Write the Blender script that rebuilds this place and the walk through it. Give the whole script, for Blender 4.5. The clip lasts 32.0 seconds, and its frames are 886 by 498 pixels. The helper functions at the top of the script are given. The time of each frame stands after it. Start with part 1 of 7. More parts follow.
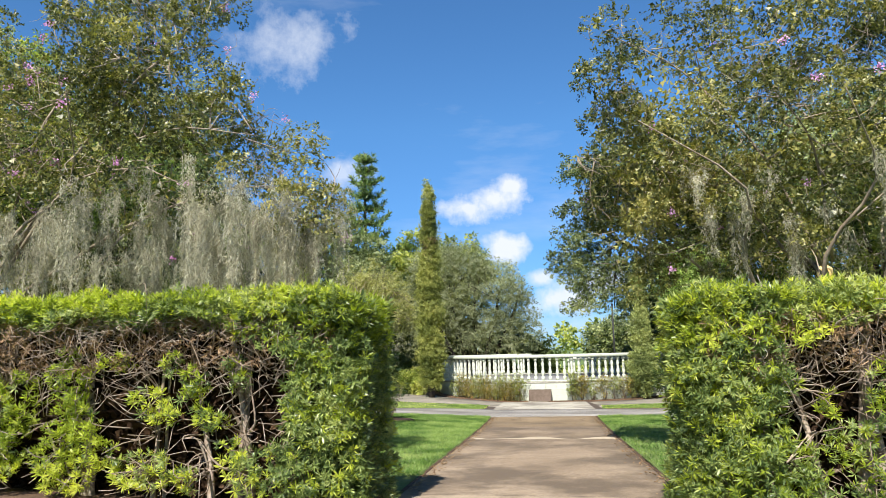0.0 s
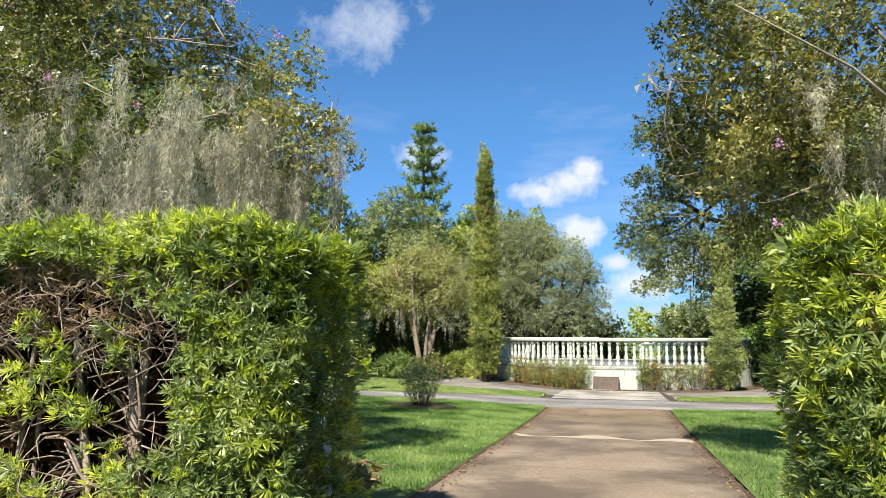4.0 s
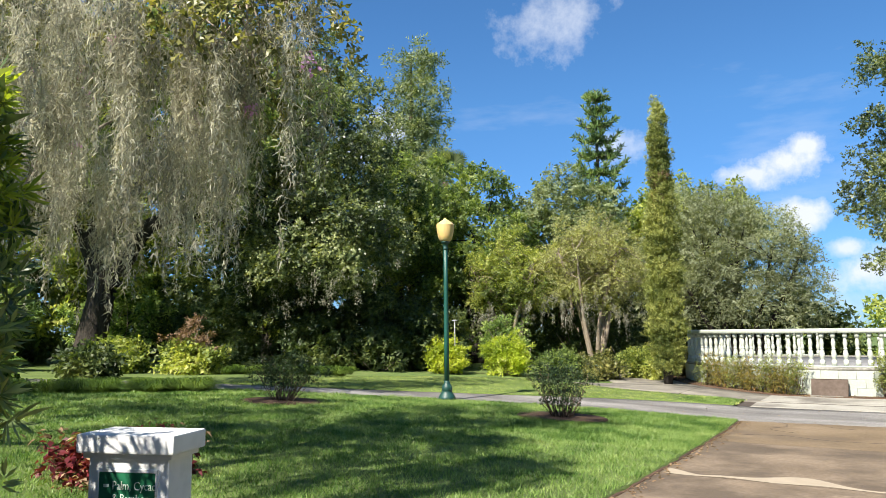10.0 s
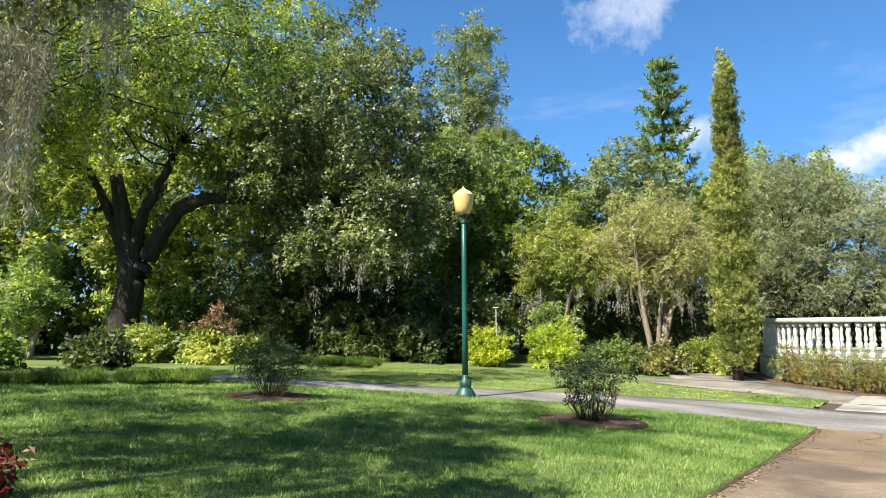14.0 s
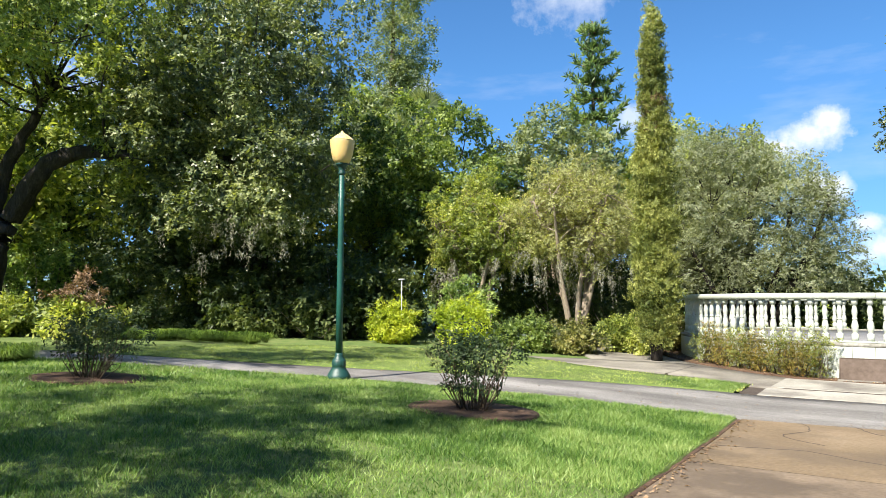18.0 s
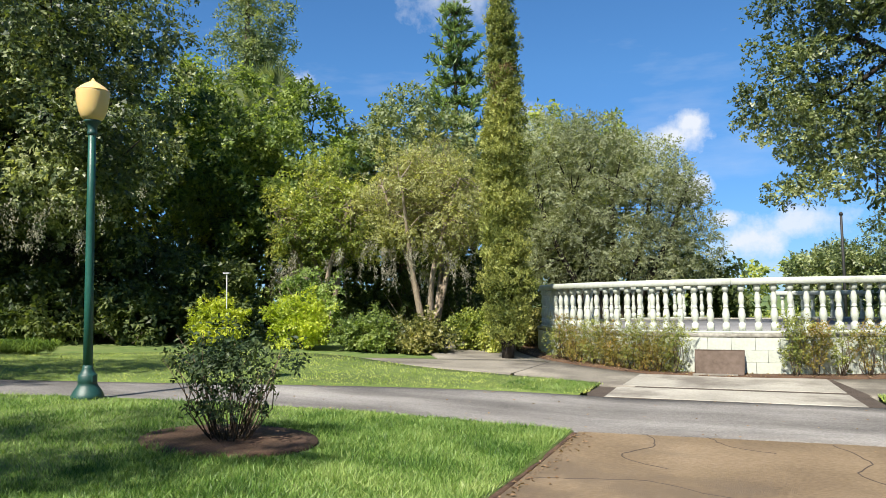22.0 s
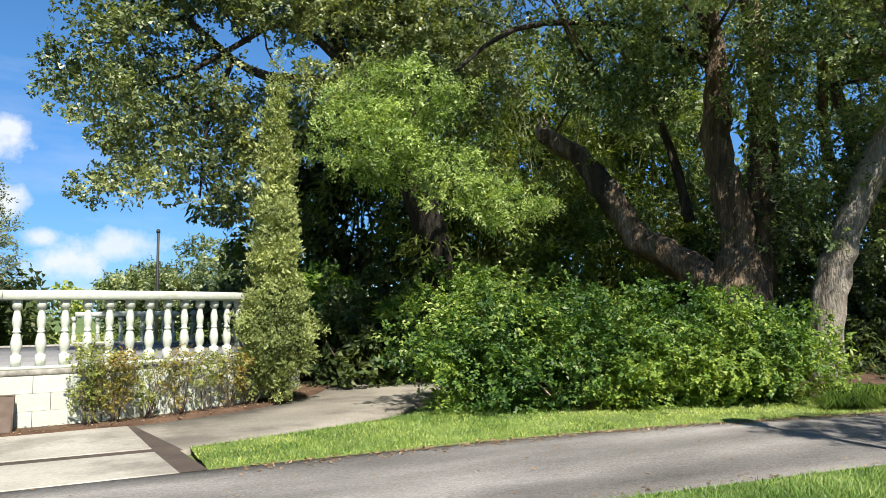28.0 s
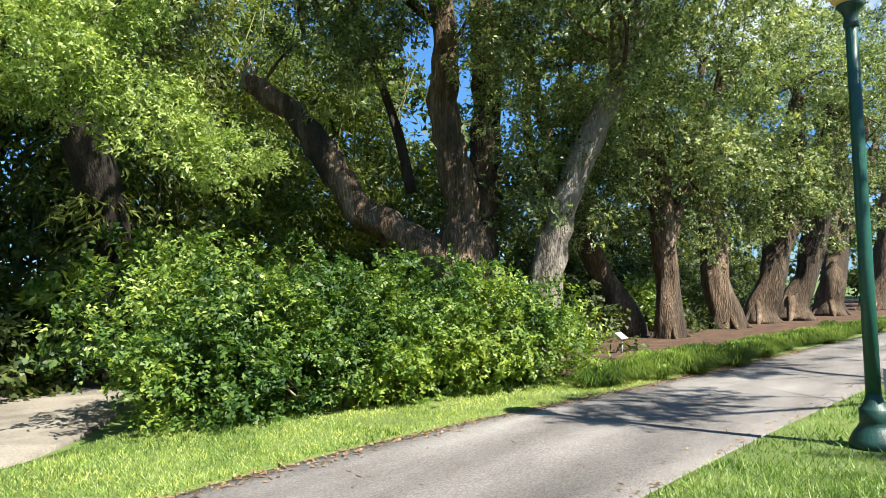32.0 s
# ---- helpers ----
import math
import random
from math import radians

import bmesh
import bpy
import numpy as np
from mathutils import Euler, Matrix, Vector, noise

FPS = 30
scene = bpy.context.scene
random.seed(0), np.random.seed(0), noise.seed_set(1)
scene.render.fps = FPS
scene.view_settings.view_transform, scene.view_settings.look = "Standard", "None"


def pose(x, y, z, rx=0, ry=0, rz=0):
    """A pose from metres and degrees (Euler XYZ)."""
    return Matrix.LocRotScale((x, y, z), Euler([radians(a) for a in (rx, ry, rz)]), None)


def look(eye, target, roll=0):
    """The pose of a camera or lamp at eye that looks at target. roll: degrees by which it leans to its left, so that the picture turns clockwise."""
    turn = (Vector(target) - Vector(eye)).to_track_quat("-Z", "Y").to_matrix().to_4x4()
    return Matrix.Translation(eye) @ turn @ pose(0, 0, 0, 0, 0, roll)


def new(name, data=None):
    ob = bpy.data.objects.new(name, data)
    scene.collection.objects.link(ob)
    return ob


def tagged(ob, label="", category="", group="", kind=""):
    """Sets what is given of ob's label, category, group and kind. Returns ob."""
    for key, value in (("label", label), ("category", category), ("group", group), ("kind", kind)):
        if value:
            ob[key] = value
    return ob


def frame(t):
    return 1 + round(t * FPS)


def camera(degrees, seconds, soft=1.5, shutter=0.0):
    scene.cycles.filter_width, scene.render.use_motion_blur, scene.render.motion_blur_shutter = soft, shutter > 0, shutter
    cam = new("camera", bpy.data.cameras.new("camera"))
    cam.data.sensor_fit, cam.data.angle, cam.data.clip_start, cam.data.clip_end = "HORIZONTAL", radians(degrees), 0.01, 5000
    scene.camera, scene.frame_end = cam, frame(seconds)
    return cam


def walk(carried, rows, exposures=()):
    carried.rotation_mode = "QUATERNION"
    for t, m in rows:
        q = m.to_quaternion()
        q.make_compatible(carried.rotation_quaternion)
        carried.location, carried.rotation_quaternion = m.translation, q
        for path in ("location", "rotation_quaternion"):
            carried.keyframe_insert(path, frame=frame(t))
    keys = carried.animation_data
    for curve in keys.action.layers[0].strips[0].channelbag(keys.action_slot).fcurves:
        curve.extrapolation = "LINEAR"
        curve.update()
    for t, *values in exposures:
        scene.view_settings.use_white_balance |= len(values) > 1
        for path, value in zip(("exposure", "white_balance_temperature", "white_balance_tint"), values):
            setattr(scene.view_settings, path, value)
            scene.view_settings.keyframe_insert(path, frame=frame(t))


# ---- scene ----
cam = camera(63.1, 32.0, soft=0.4)
METRES, EYE, TILT, LEAN, TURN = 20.0, 1.92, 0.0, 0.0, 10.5
ROWS = [
    (0.0, 0.0, 0.0, 0.0, 0.19, 8.13, 1.3),
    (0.5, 0.0017, 0.0182, -0.001, 0.49, 7.22, 1.37),
    (1.0, 0.0034, 0.0345, -0.0018, 0.86, 6.67, 1.51),
    (1.5, 0.0065, 0.0516, -0.0021, 1.36, 6.47, 1.59),
    (2.0, 0.0118, 0.0676, -0.0018, 1.94, 6.48, 1.63),
    (2.5, 0.0157, 0.0835, -0.0033, 2.61, 6.49, 1.42),
    (4.5, 0.0349, 0.145, -0.0052, 7.52, 6.89, -0.43),
    (5.0, 0.0413, 0.161, -0.0056, 9.59, 6.66, -0.59),
    (5.5, 0.0443, 0.1767, -0.0058, 11.78, 6.3, -0.75),
    (6.0, 0.0476, 0.1922, -0.0066, 13.99, 6.05, -0.7),
    (6.5, 0.0517, 0.209, -0.0067, 16.03, 6.0, -0.38),
    (7.0, 0.0531, 0.2254, -0.0074, 17.59, 5.85, -0.02),
    (7.5, 0.0561, 0.2423, -0.0085, 18.28, 5.55, 0.43),
    (8.0, 0.0601, 0.2596, -0.0088, 18.34, 5.41, 0.91),
    (8.5, 0.0617, 0.2761, -0.0085, 18.28, 5.53, 1.08),
    (9.0, 0.0627, 0.2913, -0.0092, 18.7, 5.83, 1.18),
    (9.5, 0.0634, 0.3066, -0.0094, 19.96, 6.24, 1.02),
    (10.0, 0.0631, 0.3216, -0.0097, 21.72, 6.63, 0.58),
    (10.5, 0.0653, 0.3363, -0.011, 23.48, 7.01, -0.04),
    (11.0, 0.0666, 0.3536, -0.0111, 24.57, 7.51, -0.56),
    (11.5, 0.0679, 0.3697, -0.0122, 25.08, 7.96, -0.91),
    (12.0, 0.0694, 0.3875, -0.0131, 25.13, 8.1, -0.82),
    (12.5, 0.0716, 0.4028, -0.0142, 25.18, 7.91, -0.4),
    (13.0, 0.0703, 0.4178, -0.0129, 25.43, 7.46, 0.08),
    (13.5, 0.0712, 0.4313, -0.0141, 26.2, 6.74, 0.34),
    (14.0, 0.0725, 0.4449, -0.0144, 27.68, 5.99, 0.42),
    (14.5, 0.0716, 0.4578, -0.0147, 29.85, 5.37, 0.35),
    (16.5, 0.074, 0.5189, -0.0203, 30.85, 4.46, 0.27),
    (17.0, 0.0754, 0.533, -0.0202, 27.83, 4.45, 0.0),
    (17.5, 0.0736, 0.5471, -0.02, 25.03, 4.43, -0.19),
    (18.0, 0.0725, 0.5613, -0.021, 22.85, 4.25, -0.29),
    (18.5, 0.0745, 0.5761, -0.0212, 21.15, 3.97, -0.03),
    (19.0, 0.076, 0.5902, -0.0222, 19.63, 3.63, 0.16),
    (19.5, 0.0785, 0.6047, -0.0218, 18.09, 3.45, 0.23),
    (20.0, 0.0828, 0.6205, -0.0218, 16.77, 3.72, 0.39),
    (20.5, 0.0842, 0.6345, -0.0226, 15.95, 4.07, 0.44),
    (21.0, 0.0855, 0.6503, -0.0223, 15.55, 4.33, 0.48),
    (21.5, 0.0891, 0.6649, -0.0229, 15.08, 4.39, 0.66),
    (22.0, 0.0908, 0.6805, -0.0243, 13.81, 3.99, 0.87),
    (22.5, 0.0918, 0.6957, -0.0239, 11.34, 3.49, 1.03),
    (23.0, 0.0949, 0.7119, -0.0243, 7.72, 3.32, 1.16),
    (23.5, 0.0982, 0.7242, -0.0246, 3.36, 3.5, 1.04),
    (24.0, 0.1015, 0.7407, -0.0242, -1.31, 4.04, 0.77),
    (24.5, 0.1086, 0.7564, -0.0239, -6.04, 4.58, 0.49),
    (25.0, 0.1133, 0.7689, -0.025, -10.42, 5.03, 0.19),
    (25.5, 0.1191, 0.7848, -0.0252, -14.82, 5.41, -0.05),
    (27.5, 0.1341, 0.8432, -0.0263, -32.39, 5.34, 0.52),
    (28.0, 0.1376, 0.857, -0.027, -36.9, 5.02, 0.84),
    (28.5, 0.1409, 0.8727, -0.0268, -41.02, 4.78, 1.08),
    (29.0, 0.1468, 0.8864, -0.0273, -44.54, 4.75, 1.27),
    (29.5, 0.1503, 0.9006, -0.0284, -47.8, 4.7, 1.2),
    (30.0, 0.1555, 0.9169, -0.0279, -51.02, 4.58, 1.04),
    (30.5, 0.1631, 0.9307, -0.0283, -54.29, 4.43, 1.03),
    (31.0, 0.1678, 0.9442, -0.0296, -57.47, 4.06, 1.04),
    (31.5, 0.1733, 0.9598, -0.0297, -60.95, 3.51, 1.26),
    (32.0, 0.1795, 0.9737, -0.0294, -64.35, 3.15, 1.63),
]
walk(cam, [(t, pose(0, 0, EYE, TILT, LEAN, TURN) @ pose(METRES * x, METRES * y, METRES * z, 90 + pitch, roll, yaw)) for t, x, y, z, yaw, pitch, roll in ROWS],
     exposures=[(0.0, 1.12), (6.0, 1.1), (10.0, 1.16), (13.0, 1.3), (17.2, 1.42), (19.0, 1.2), (20.5, 1.08), (24.0, 0.98), (25.5, 0.96), (28.0, 1.12), (30.0, 1.4), (32.0, 1.55)])

# ---- sky, sun ----
SUN_AZ, SUN_EL = radians(6.0), radians(49.0)      # shadows fall towards +y
world = bpy.data.worlds.new("sky")
scene.world = world
world.use_nodes = True


def sky_nodes():
    nt = world.node_tree
    nt.nodes.clear()
    N = nt.nodes.new
    out, bg, sky, tc = N("ShaderNodeOutputWorld"), N("ShaderNodeBackground"), N("ShaderNodeTexSky"), N("ShaderNodeTexCoord")
    sky.sky_type, sky.sun_disc = "NISHITA", False
    sky.sun_elevation, sky.sun_rotation = SUN_EL, math.pi + SUN_AZ
    sky.air_density, sky.dust_density, sky.ozone_density = 1.0, 0.05, 4.0

    def math_node(op, a, b=None, clamp=False):
        n = N("ShaderNodeMath")
        n.operation, n.use_clamp = op, clamp
        for k, v in enumerate((a, b)):
            if v is None:
                continue
            if isinstance(v, (int, float)):
                n.inputs[k].default_value = v
            else:
                nt.links.new(v, n.inputs[k])
        return n.outputs[0]

    def dot(vec):
        n = N("ShaderNodeVectorMath")
        n.operation = "DOT_PRODUCT"
        nt.links.new(tc.outputs["Generated"], n.inputs[0])
        n.inputs[1].default_value = vec
        return n.outputs["Value"]

    def noise_node(scale, detail, rough, stretch=None):
        n = N("ShaderNodeTexNoise")
        n.inputs["Scale"].default_value, n.inputs["Detail"].default_value, n.inputs["Roughness"].default_value = scale, detail, rough
        if stretch:
            m = N("ShaderNodeMapping")
            m.inputs["Scale"].default_value = stretch
            nt.links.new(tc.outputs["Generated"], m.inputs[0])
            nt.links.new(m.outputs[0], n.inputs[0])
        else:
            nt.links.new(tc.outputs["Generated"], n.inputs[0])
        return n.outputs[0]

    lumps = noise_node(13.0, 8, 0.64)
    wisps = noise_node(2.2, 6, 0.6, (1, 1, 4))
    cover = None
    # azimuth (left of +y), elevation, half width, half height, density
    for az, el, a, b, dens in CLOUDS:
        az, el = radians(az), radians(el)
        d = Vector((-math.sin(az) * math.cos(el), math.cos(az) * math.cos(el), math.sin(el)))
        right = Vector((math.cos(az), math.sin(az), 0))
        up = right.cross(d)
        u = math_node("DIVIDE", dot(right), math.sin(radians(a)))
        v = math_node("DIVIDE", math_node("SUBTRACT", dot(up), 0.0), math.sin(radians(b)))
        front = math_node("GREATER_THAN", dot(d), 0.0)
        r = math_node("ADD", math_node("MULTIPLY", u, u), math_node("MULTIPLY", v, v))
        e = math_node("SUBTRACT", 1.0, math_node("POWER", r, 0.5))
        e = math_node("ADD", e, math_node("MULTIPLY", math_node("SUBTRACT", lumps, 0.5), 3.2))
        e = math_node("MULTIPLY", math_node("MULTIPLY", e, 1.3, True), front)
        e = math_node("MULTIPLY", e, dens)
        cover = e if cover is None else math_node("MAXIMUM", cover, e)
    thin = math_node("MULTIPLY", math_node("SUBTRACT", wisps, 0.54), 1.3, True)
    cover = math_node("MAXIMUM", cover, thin)
    mix = N("ShaderNodeMix")
    mix.data_type = "RGBA"
    nt.links.new(cover, mix.inputs["Factor"])
    tint = N("ShaderNodeMix")
    tint.data_type, tint.blend_type = "RGBA", "MULTIPLY"
    tint.inputs["Factor"].default_value = 1.0
    nt.links.new(sky.outputs[0], tint.inputs["A"])
    parts, rise, hue = N("ShaderNodeSeparateXYZ"), N("ShaderNodeMapRange"), N("ShaderNodeMix")
    nt.links.new(tc.outputs["Generated"], parts.inputs[0])
    nt.links.new(parts.outputs["Z"], rise.inputs[0])
    rise.inputs["From Min"].default_value, rise.inputs["From Max"].default_value = 0.0, 0.3
    hue.data_type = "RGBA"
    nt.links.new(rise.outputs[0], hue.inputs["Factor"])
    hue.inputs["A"].default_value, hue.inputs["B"].default_value = HORIZON_TINT, SKY_TINT
    nt.links.new(hue.outputs["Result"], tint.inputs["B"])
    nt.links.new(tint.outputs["Result"], mix.inputs["A"])
    mix.inputs["B"].default_value = CLOUD_COLOUR
    nt.links.new(mix.outputs["Result"], bg.inputs[0])
    bg.inputs[1].default_value = SKY_STRENGTH
    nt.links.new(bg.outputs[0], out.inputs[0])


HORIZON_TINT = (0.34, 0.54, 0.88, 1)
SKY_STRENGTH, SKY_TINT, CLOUD_COLOUR = 0.066, (0.52, 0.86, 1.10, 1), (6.6, 6.9, 7.5, 1)
CLOUDS = [(22.5, 24.0, 4.4, 3.2, 0.5), (6.4, 11.9, 3.6, 1.5, 0.95), (8.6, 11.3, 2.6, 1.1, 0.9), (5.1, 13.0, 2.0, 1.3, 0.95), (5.2, 8.1, 2.2, 1.5, 0.95), (35.8, 16.0, 2.6, 1.8, 0.95), (38.5, 14.5, 2.6, 1.6, 0.9),
          (1.0, 4.0, 3.4, 1.7, 0.9), (2.9, 5.6, 1.6, 1.0, 0.85), (-2.5, 5.0, 3.0, 1.5, 0.8), (18.8, 14.2, 2.6, 1.6, 0.6), (-2.0, 1.8, 9.0, 1.0, 0.3), (60.0, 14.0, 6.0, 3.0, 0.7),
          (-80.0, 18.0, 9.0, 4.0, 0.7), (150.0, 25.0, 12.0, 6.0, 0.7), (-140.0, 15.0, 12.0, 5.0, 0.7)]
sky_nodes()
sun = new("sun", bpy.data.lights.new("sun", "SUN"))
sun.data.energy, sun.data.angle, sun.data.color = 5.0, radians(0.6), (1.0, 0.93, 0.82)
toward = Vector((-math.sin(SUN_AZ) * math.cos(SUN_EL), -math.cos(SUN_AZ) * math.cos(SUN_EL), math.sin(SUN_EL)))
sun.matrix_world = look(toward * 60, (0, 0, 0))


# ---- materials ----
def material(name, stops, scale=3.0, fine=40.0, rough=0.8, bump=0.3, bump_scale=60.0, metal=0.0, per_piece=0.0, spec=0.4, stain=None, stretch=None, depth=0.02):
    """Procedural surface: a ramp of colours over two scales of noise, fine relief, and optional stains."""
    m = bpy.data.materials.new(name)
    m.use_nodes = True
    nt = m.node_tree
    N, link, p = nt.nodes.new, nt.links.new, nt.nodes["Principled BSDF"]
    tc = N("ShaderNodeTexCoord")
    src = tc.outputs["Object"]
    if stretch:
        mp = N("ShaderNodeMapping")
        mp.inputs["Scale"].default_value = stretch
        link(src, mp.inputs[0])
        src = mp.outputs[0]
    big, small, rel = N("ShaderNodeTexNoise"), N("ShaderNodeTexNoise"), N("ShaderNodeTexNoise")
    for n, s, d in ((big, scale, 5), (small, fine, 4), (rel, bump_scale, 5)):
        n.inputs["Scale"].default_value, n.inputs["Detail"].default_value = s, d
        link(src, n.inputs[0])
    mixf = N("ShaderNodeMath")
    mixf.operation = "MULTIPLY_ADD"
    link(small.outputs[0], mixf.inputs[0])
    mixf.inputs[1].default_value = 0.45
    half = N("ShaderNodeMath")
    half.operation = "MULTIPLY"
    link(big.outputs[0], half.inputs[0])
    half.inputs[1].default_value = 0.55
    link(half.outputs[0], mixf.inputs[2])
    fac = mixf.outputs[0]
    if per_piece:
        info = N("ShaderNodeObjectInfo")
        a = N("ShaderNodeMath")
        a.operation = "MULTIPLY_ADD"
        link(info.outputs["Random"], a.inputs[0])
        a.inputs[1].default_value = per_piece
        link(fac, a.inputs[2])
        b = N("ShaderNodeMath")
        b.operation = "SUBTRACT"
        link(a.outputs[0], b.inputs[0])
        b.inputs[1].default_value = per_piece / 2
        fac = b.outputs[0]
    ramp = N("ShaderNodeValToRGB")
    el = ramp.color_ramp.elements
    while len(el) < len(stops):
        el.new(0.5)
    for k, c in enumerate(stops):
        el[k].position = 0.3 + 0.4 * k / max(1, len(stops) - 1)
        el[k].color = (*c, 1)
    link(fac, ramp.inputs[0])
    col = ramp.outputs[0]
    if stain:
        colour, s_scale, low, high, amount = stain
        sn = N("ShaderNodeTexNoise")
        sn.inputs["Scale"].default_value, sn.inputs["Detail"].default_value, sn.inputs["Roughness"].default_value = s_scale, 6, 0.65
        link(src, sn.inputs[0])
        mr = N("ShaderNodeMapRange")
        mr.inputs["From Min"].default_value, mr.inputs["From Max"].default_value, mr.inputs["To Max"].default_value = low, high, amount
        link(sn.outputs[0], mr.inputs[0])
        mx = N("ShaderNodeMix")
        mx.data_type = "RGBA"
        link(mr.outputs[0], mx.inputs["Factor"])
        link(col, mx.inputs["A"])
        mx.inputs["B"].default_value = (*colour, 1)
        col = mx.outputs["Result"]
    link(col, p.inputs["Base Color"])
    p.inputs["Roughness"].default_value, p.inputs["Metallic"].default_value, p.inputs["Specular IOR Level"].default_value = rough, metal, spec
    bp = N("ShaderNodeBump")
    bp.inputs["Strength"].default_value, bp.inputs["Distance"].default_value = bump, depth
    link(rel.outputs[0], bp.inputs["Height"])
    link(bp.outputs[0], p.inputs["Normal"])
    return m


def leaf_material(name, stops, rough=0.5, through_light=0.35, drift=1.0, spec=0.35, passed=(1.6, 1.6, 0.6)):
    """Foliage: a colour for each leaf from its own random number and a slow drift over the crown; some light passes through."""
    m = bpy.data.materials.new(name)
    m.use_nodes = True
    nt = m.node_tree
    N, link, p = nt.nodes.new, nt.links.new, nt.nodes["Principled BSDF"]
    geo, tc, big = N("ShaderNodeNewGeometry"), N("ShaderNodeTexCoord"), N("ShaderNodeTexNoise")
    big.inputs["Scale"].default_value, big.inputs["Detail"].default_value = drift, 3
    link(tc.outputs["Object"], big.inputs[0])
    a = N("ShaderNodeMath")
    a.operation = "MULTIPLY_ADD"
    link(geo.outputs["Random Per Island"], a.inputs[0])
    a.inputs[1].default_value = 0.5
    b = N("ShaderNodeMath")
    b.operation = "MULTIPLY_ADD"
    link(big.outputs[0], b.inputs[0])
    b.inputs[1].default_value, b.inputs[2].default_value = 1.6, -0.57
    link(b.outputs[0], a.inputs[2])
    ramp = N("ShaderNodeValToRGB")
    el = ramp.color_ramp.elements
    while len(el) < len(stops):
        el.new(0.5)
    for k, c in enumerate(stops):
        el[k].position = 0.15 + 0.7 * k / max(1, len(stops) - 1)
        el[k].color = (*c, 1)
    link(a.outputs[0], ramp.inputs[0])
    link(ramp.outputs[0], p.inputs["Base Color"])
    p.inputs["Roughness"].default_value, p.inputs["Specular IOR Level"].default_value = rough, spec
    tr = N("ShaderNodeBsdfTranslucent")
    bright = N("ShaderNodeMix")
    bright.data_type, bright.blend_type = "RGBA", "MULTIPLY"
    bright.inputs["Factor"].default_value = 1
    link(ramp.outputs[0], bright.inputs["A"])
    bright.inputs["B"].default_value = (*passed, 1)
    link(bright.outputs["Result"], tr.inputs[0])
    mix = N("ShaderNodeMixShader")
    mix.inputs[0].default_value = through_light
    link(p.outputs[0], mix.inputs[1])
    link(tr.outputs[0], mix.inputs[2])
    link(mix.outputs[0], nt.nodes["Material Output"].inputs[0])
    return m


M_GROUND = material("lawn_ground", [(0.0585, 0.0845, 0.02), (0.104, 0.15, 0.035), (0.163, 0.215, 0.0562)], 0.35, 30, 0.9, 0.8, 90)
M_MEADOW = material("rough_meadow", [(0.04, 0.075, 0.02), (0.09, 0.14, 0.03), (0.16, 0.18, 0.06)], 0.25, 4, 0.95, 0.8, 12)
M_GRASS = leaf_material("grass_blade", [(0.0359, 0.0932, 0.0137), (0.104, 0.199, 0.0382), (0.216, 0.326, 0.0849), (0.328, 0.407, 0.144)], 0.45, 0.3, 1.2)
# Brighter, paler copy of the grass colour, putting sunlight on the verge
M_VERGE = leaf_material("sunlit_tone_grass", [(0.087, 0.157, 0.0253), (0.232, 0.322, 0.0658), (0.435, 0.506, 0.139), (0.609, 0.629, 0.228)], 0.5, 0.35, 1.2)
M_LIRIOPE = leaf_material("border_grass", [(0.025, 0.055, 0.012), (0.08, 0.14, 0.025), (0.20, 0.28, 0.06)], 0.45, 0.3, 1.6)
M_SOIL = material("leaf_mulch", [(0.03, 0.018, 0.011), (0.08, 0.046, 0.028), (0.16, 0.10, 0.06)], 2.5, 45, 0.95, 1.0, 55)
M_PATH_TAN = material("tan_concrete", [(0.11, 0.0777, 0.0455), (0.19, 0.138, 0.0826), (0.266, 0.201, 0.13)], 0.9, 30, 0.85, 0.5, 120, stain=((0.12, 0.09, 0.06), 0.7, 0.5, 0.64, 0.75))
M_PATH = material("brown_concrete", [(0.15, 0.112, 0.075), (0.235, 0.18, 0.125), (0.33, 0.265, 0.195)], 0.8, 25, 0.8, 0.35, 120, stain=((0.085, 0.064, 0.045), 0.7, 0.45, 0.6, 0.8), per_piece=0.3)
M_SLAB = material("pale_concrete", [(0.228, 0.216, 0.183), (0.318, 0.302, 0.26), (0.414, 0.394, 0.34)], 1.2, 30, 0.85, 0.3, 120, stain=((0.12, 0.105, 0.09), 0.7, 0.48, 0.64, 0.8), per_piece=0.15)
M_FOOT = material("stained_concrete", [(0.13, 0.119, 0.098), (0.216, 0.198, 0.163), (0.309, 0.282, 0.237)], 0.9, 30, 0.85, 0.3, 120, stain=((0.085, 0.075, 0.064), 0.6, 0.47, 0.62, 0.75))
M_JOINT = material("dark_joint", [(0.04, 0.03, 0.025), (0.09, 0.07, 0.055)], 3, 40, 0.95, 0.8, 60)
M_ASPHALT = material("asphalt", [(0.05, 0.047, 0.044), (0.225, 0.213, 0.20), (0.47, 0.45, 0.425)], 0.7, 75, 0.9, 1.0, 120, stain=((0.08, 0.075, 0.07), 0.4, 0.5, 0.7, 0.5), stretch=(0.5, 1.6, 1))
M_WHITE = material("white_paint", [(0.36, 0.385, 0.33), (0.46, 0.49, 0.425), (0.53, 0.56, 0.50)], 1.6, 18, 0.55, 0.15, 60, stain=((0.28, 0.29, 0.21), 2.2, 0.55, 0.70, 0.65), per_piece=0.1)
M_LEDGE = material("weathered_ledge", [(0.09, 0.085, 0.07), (0.22, 0.21, 0.18), (0.40, 0.39, 0.34)], 2.0, 15, 0.85, 0.4, 60)
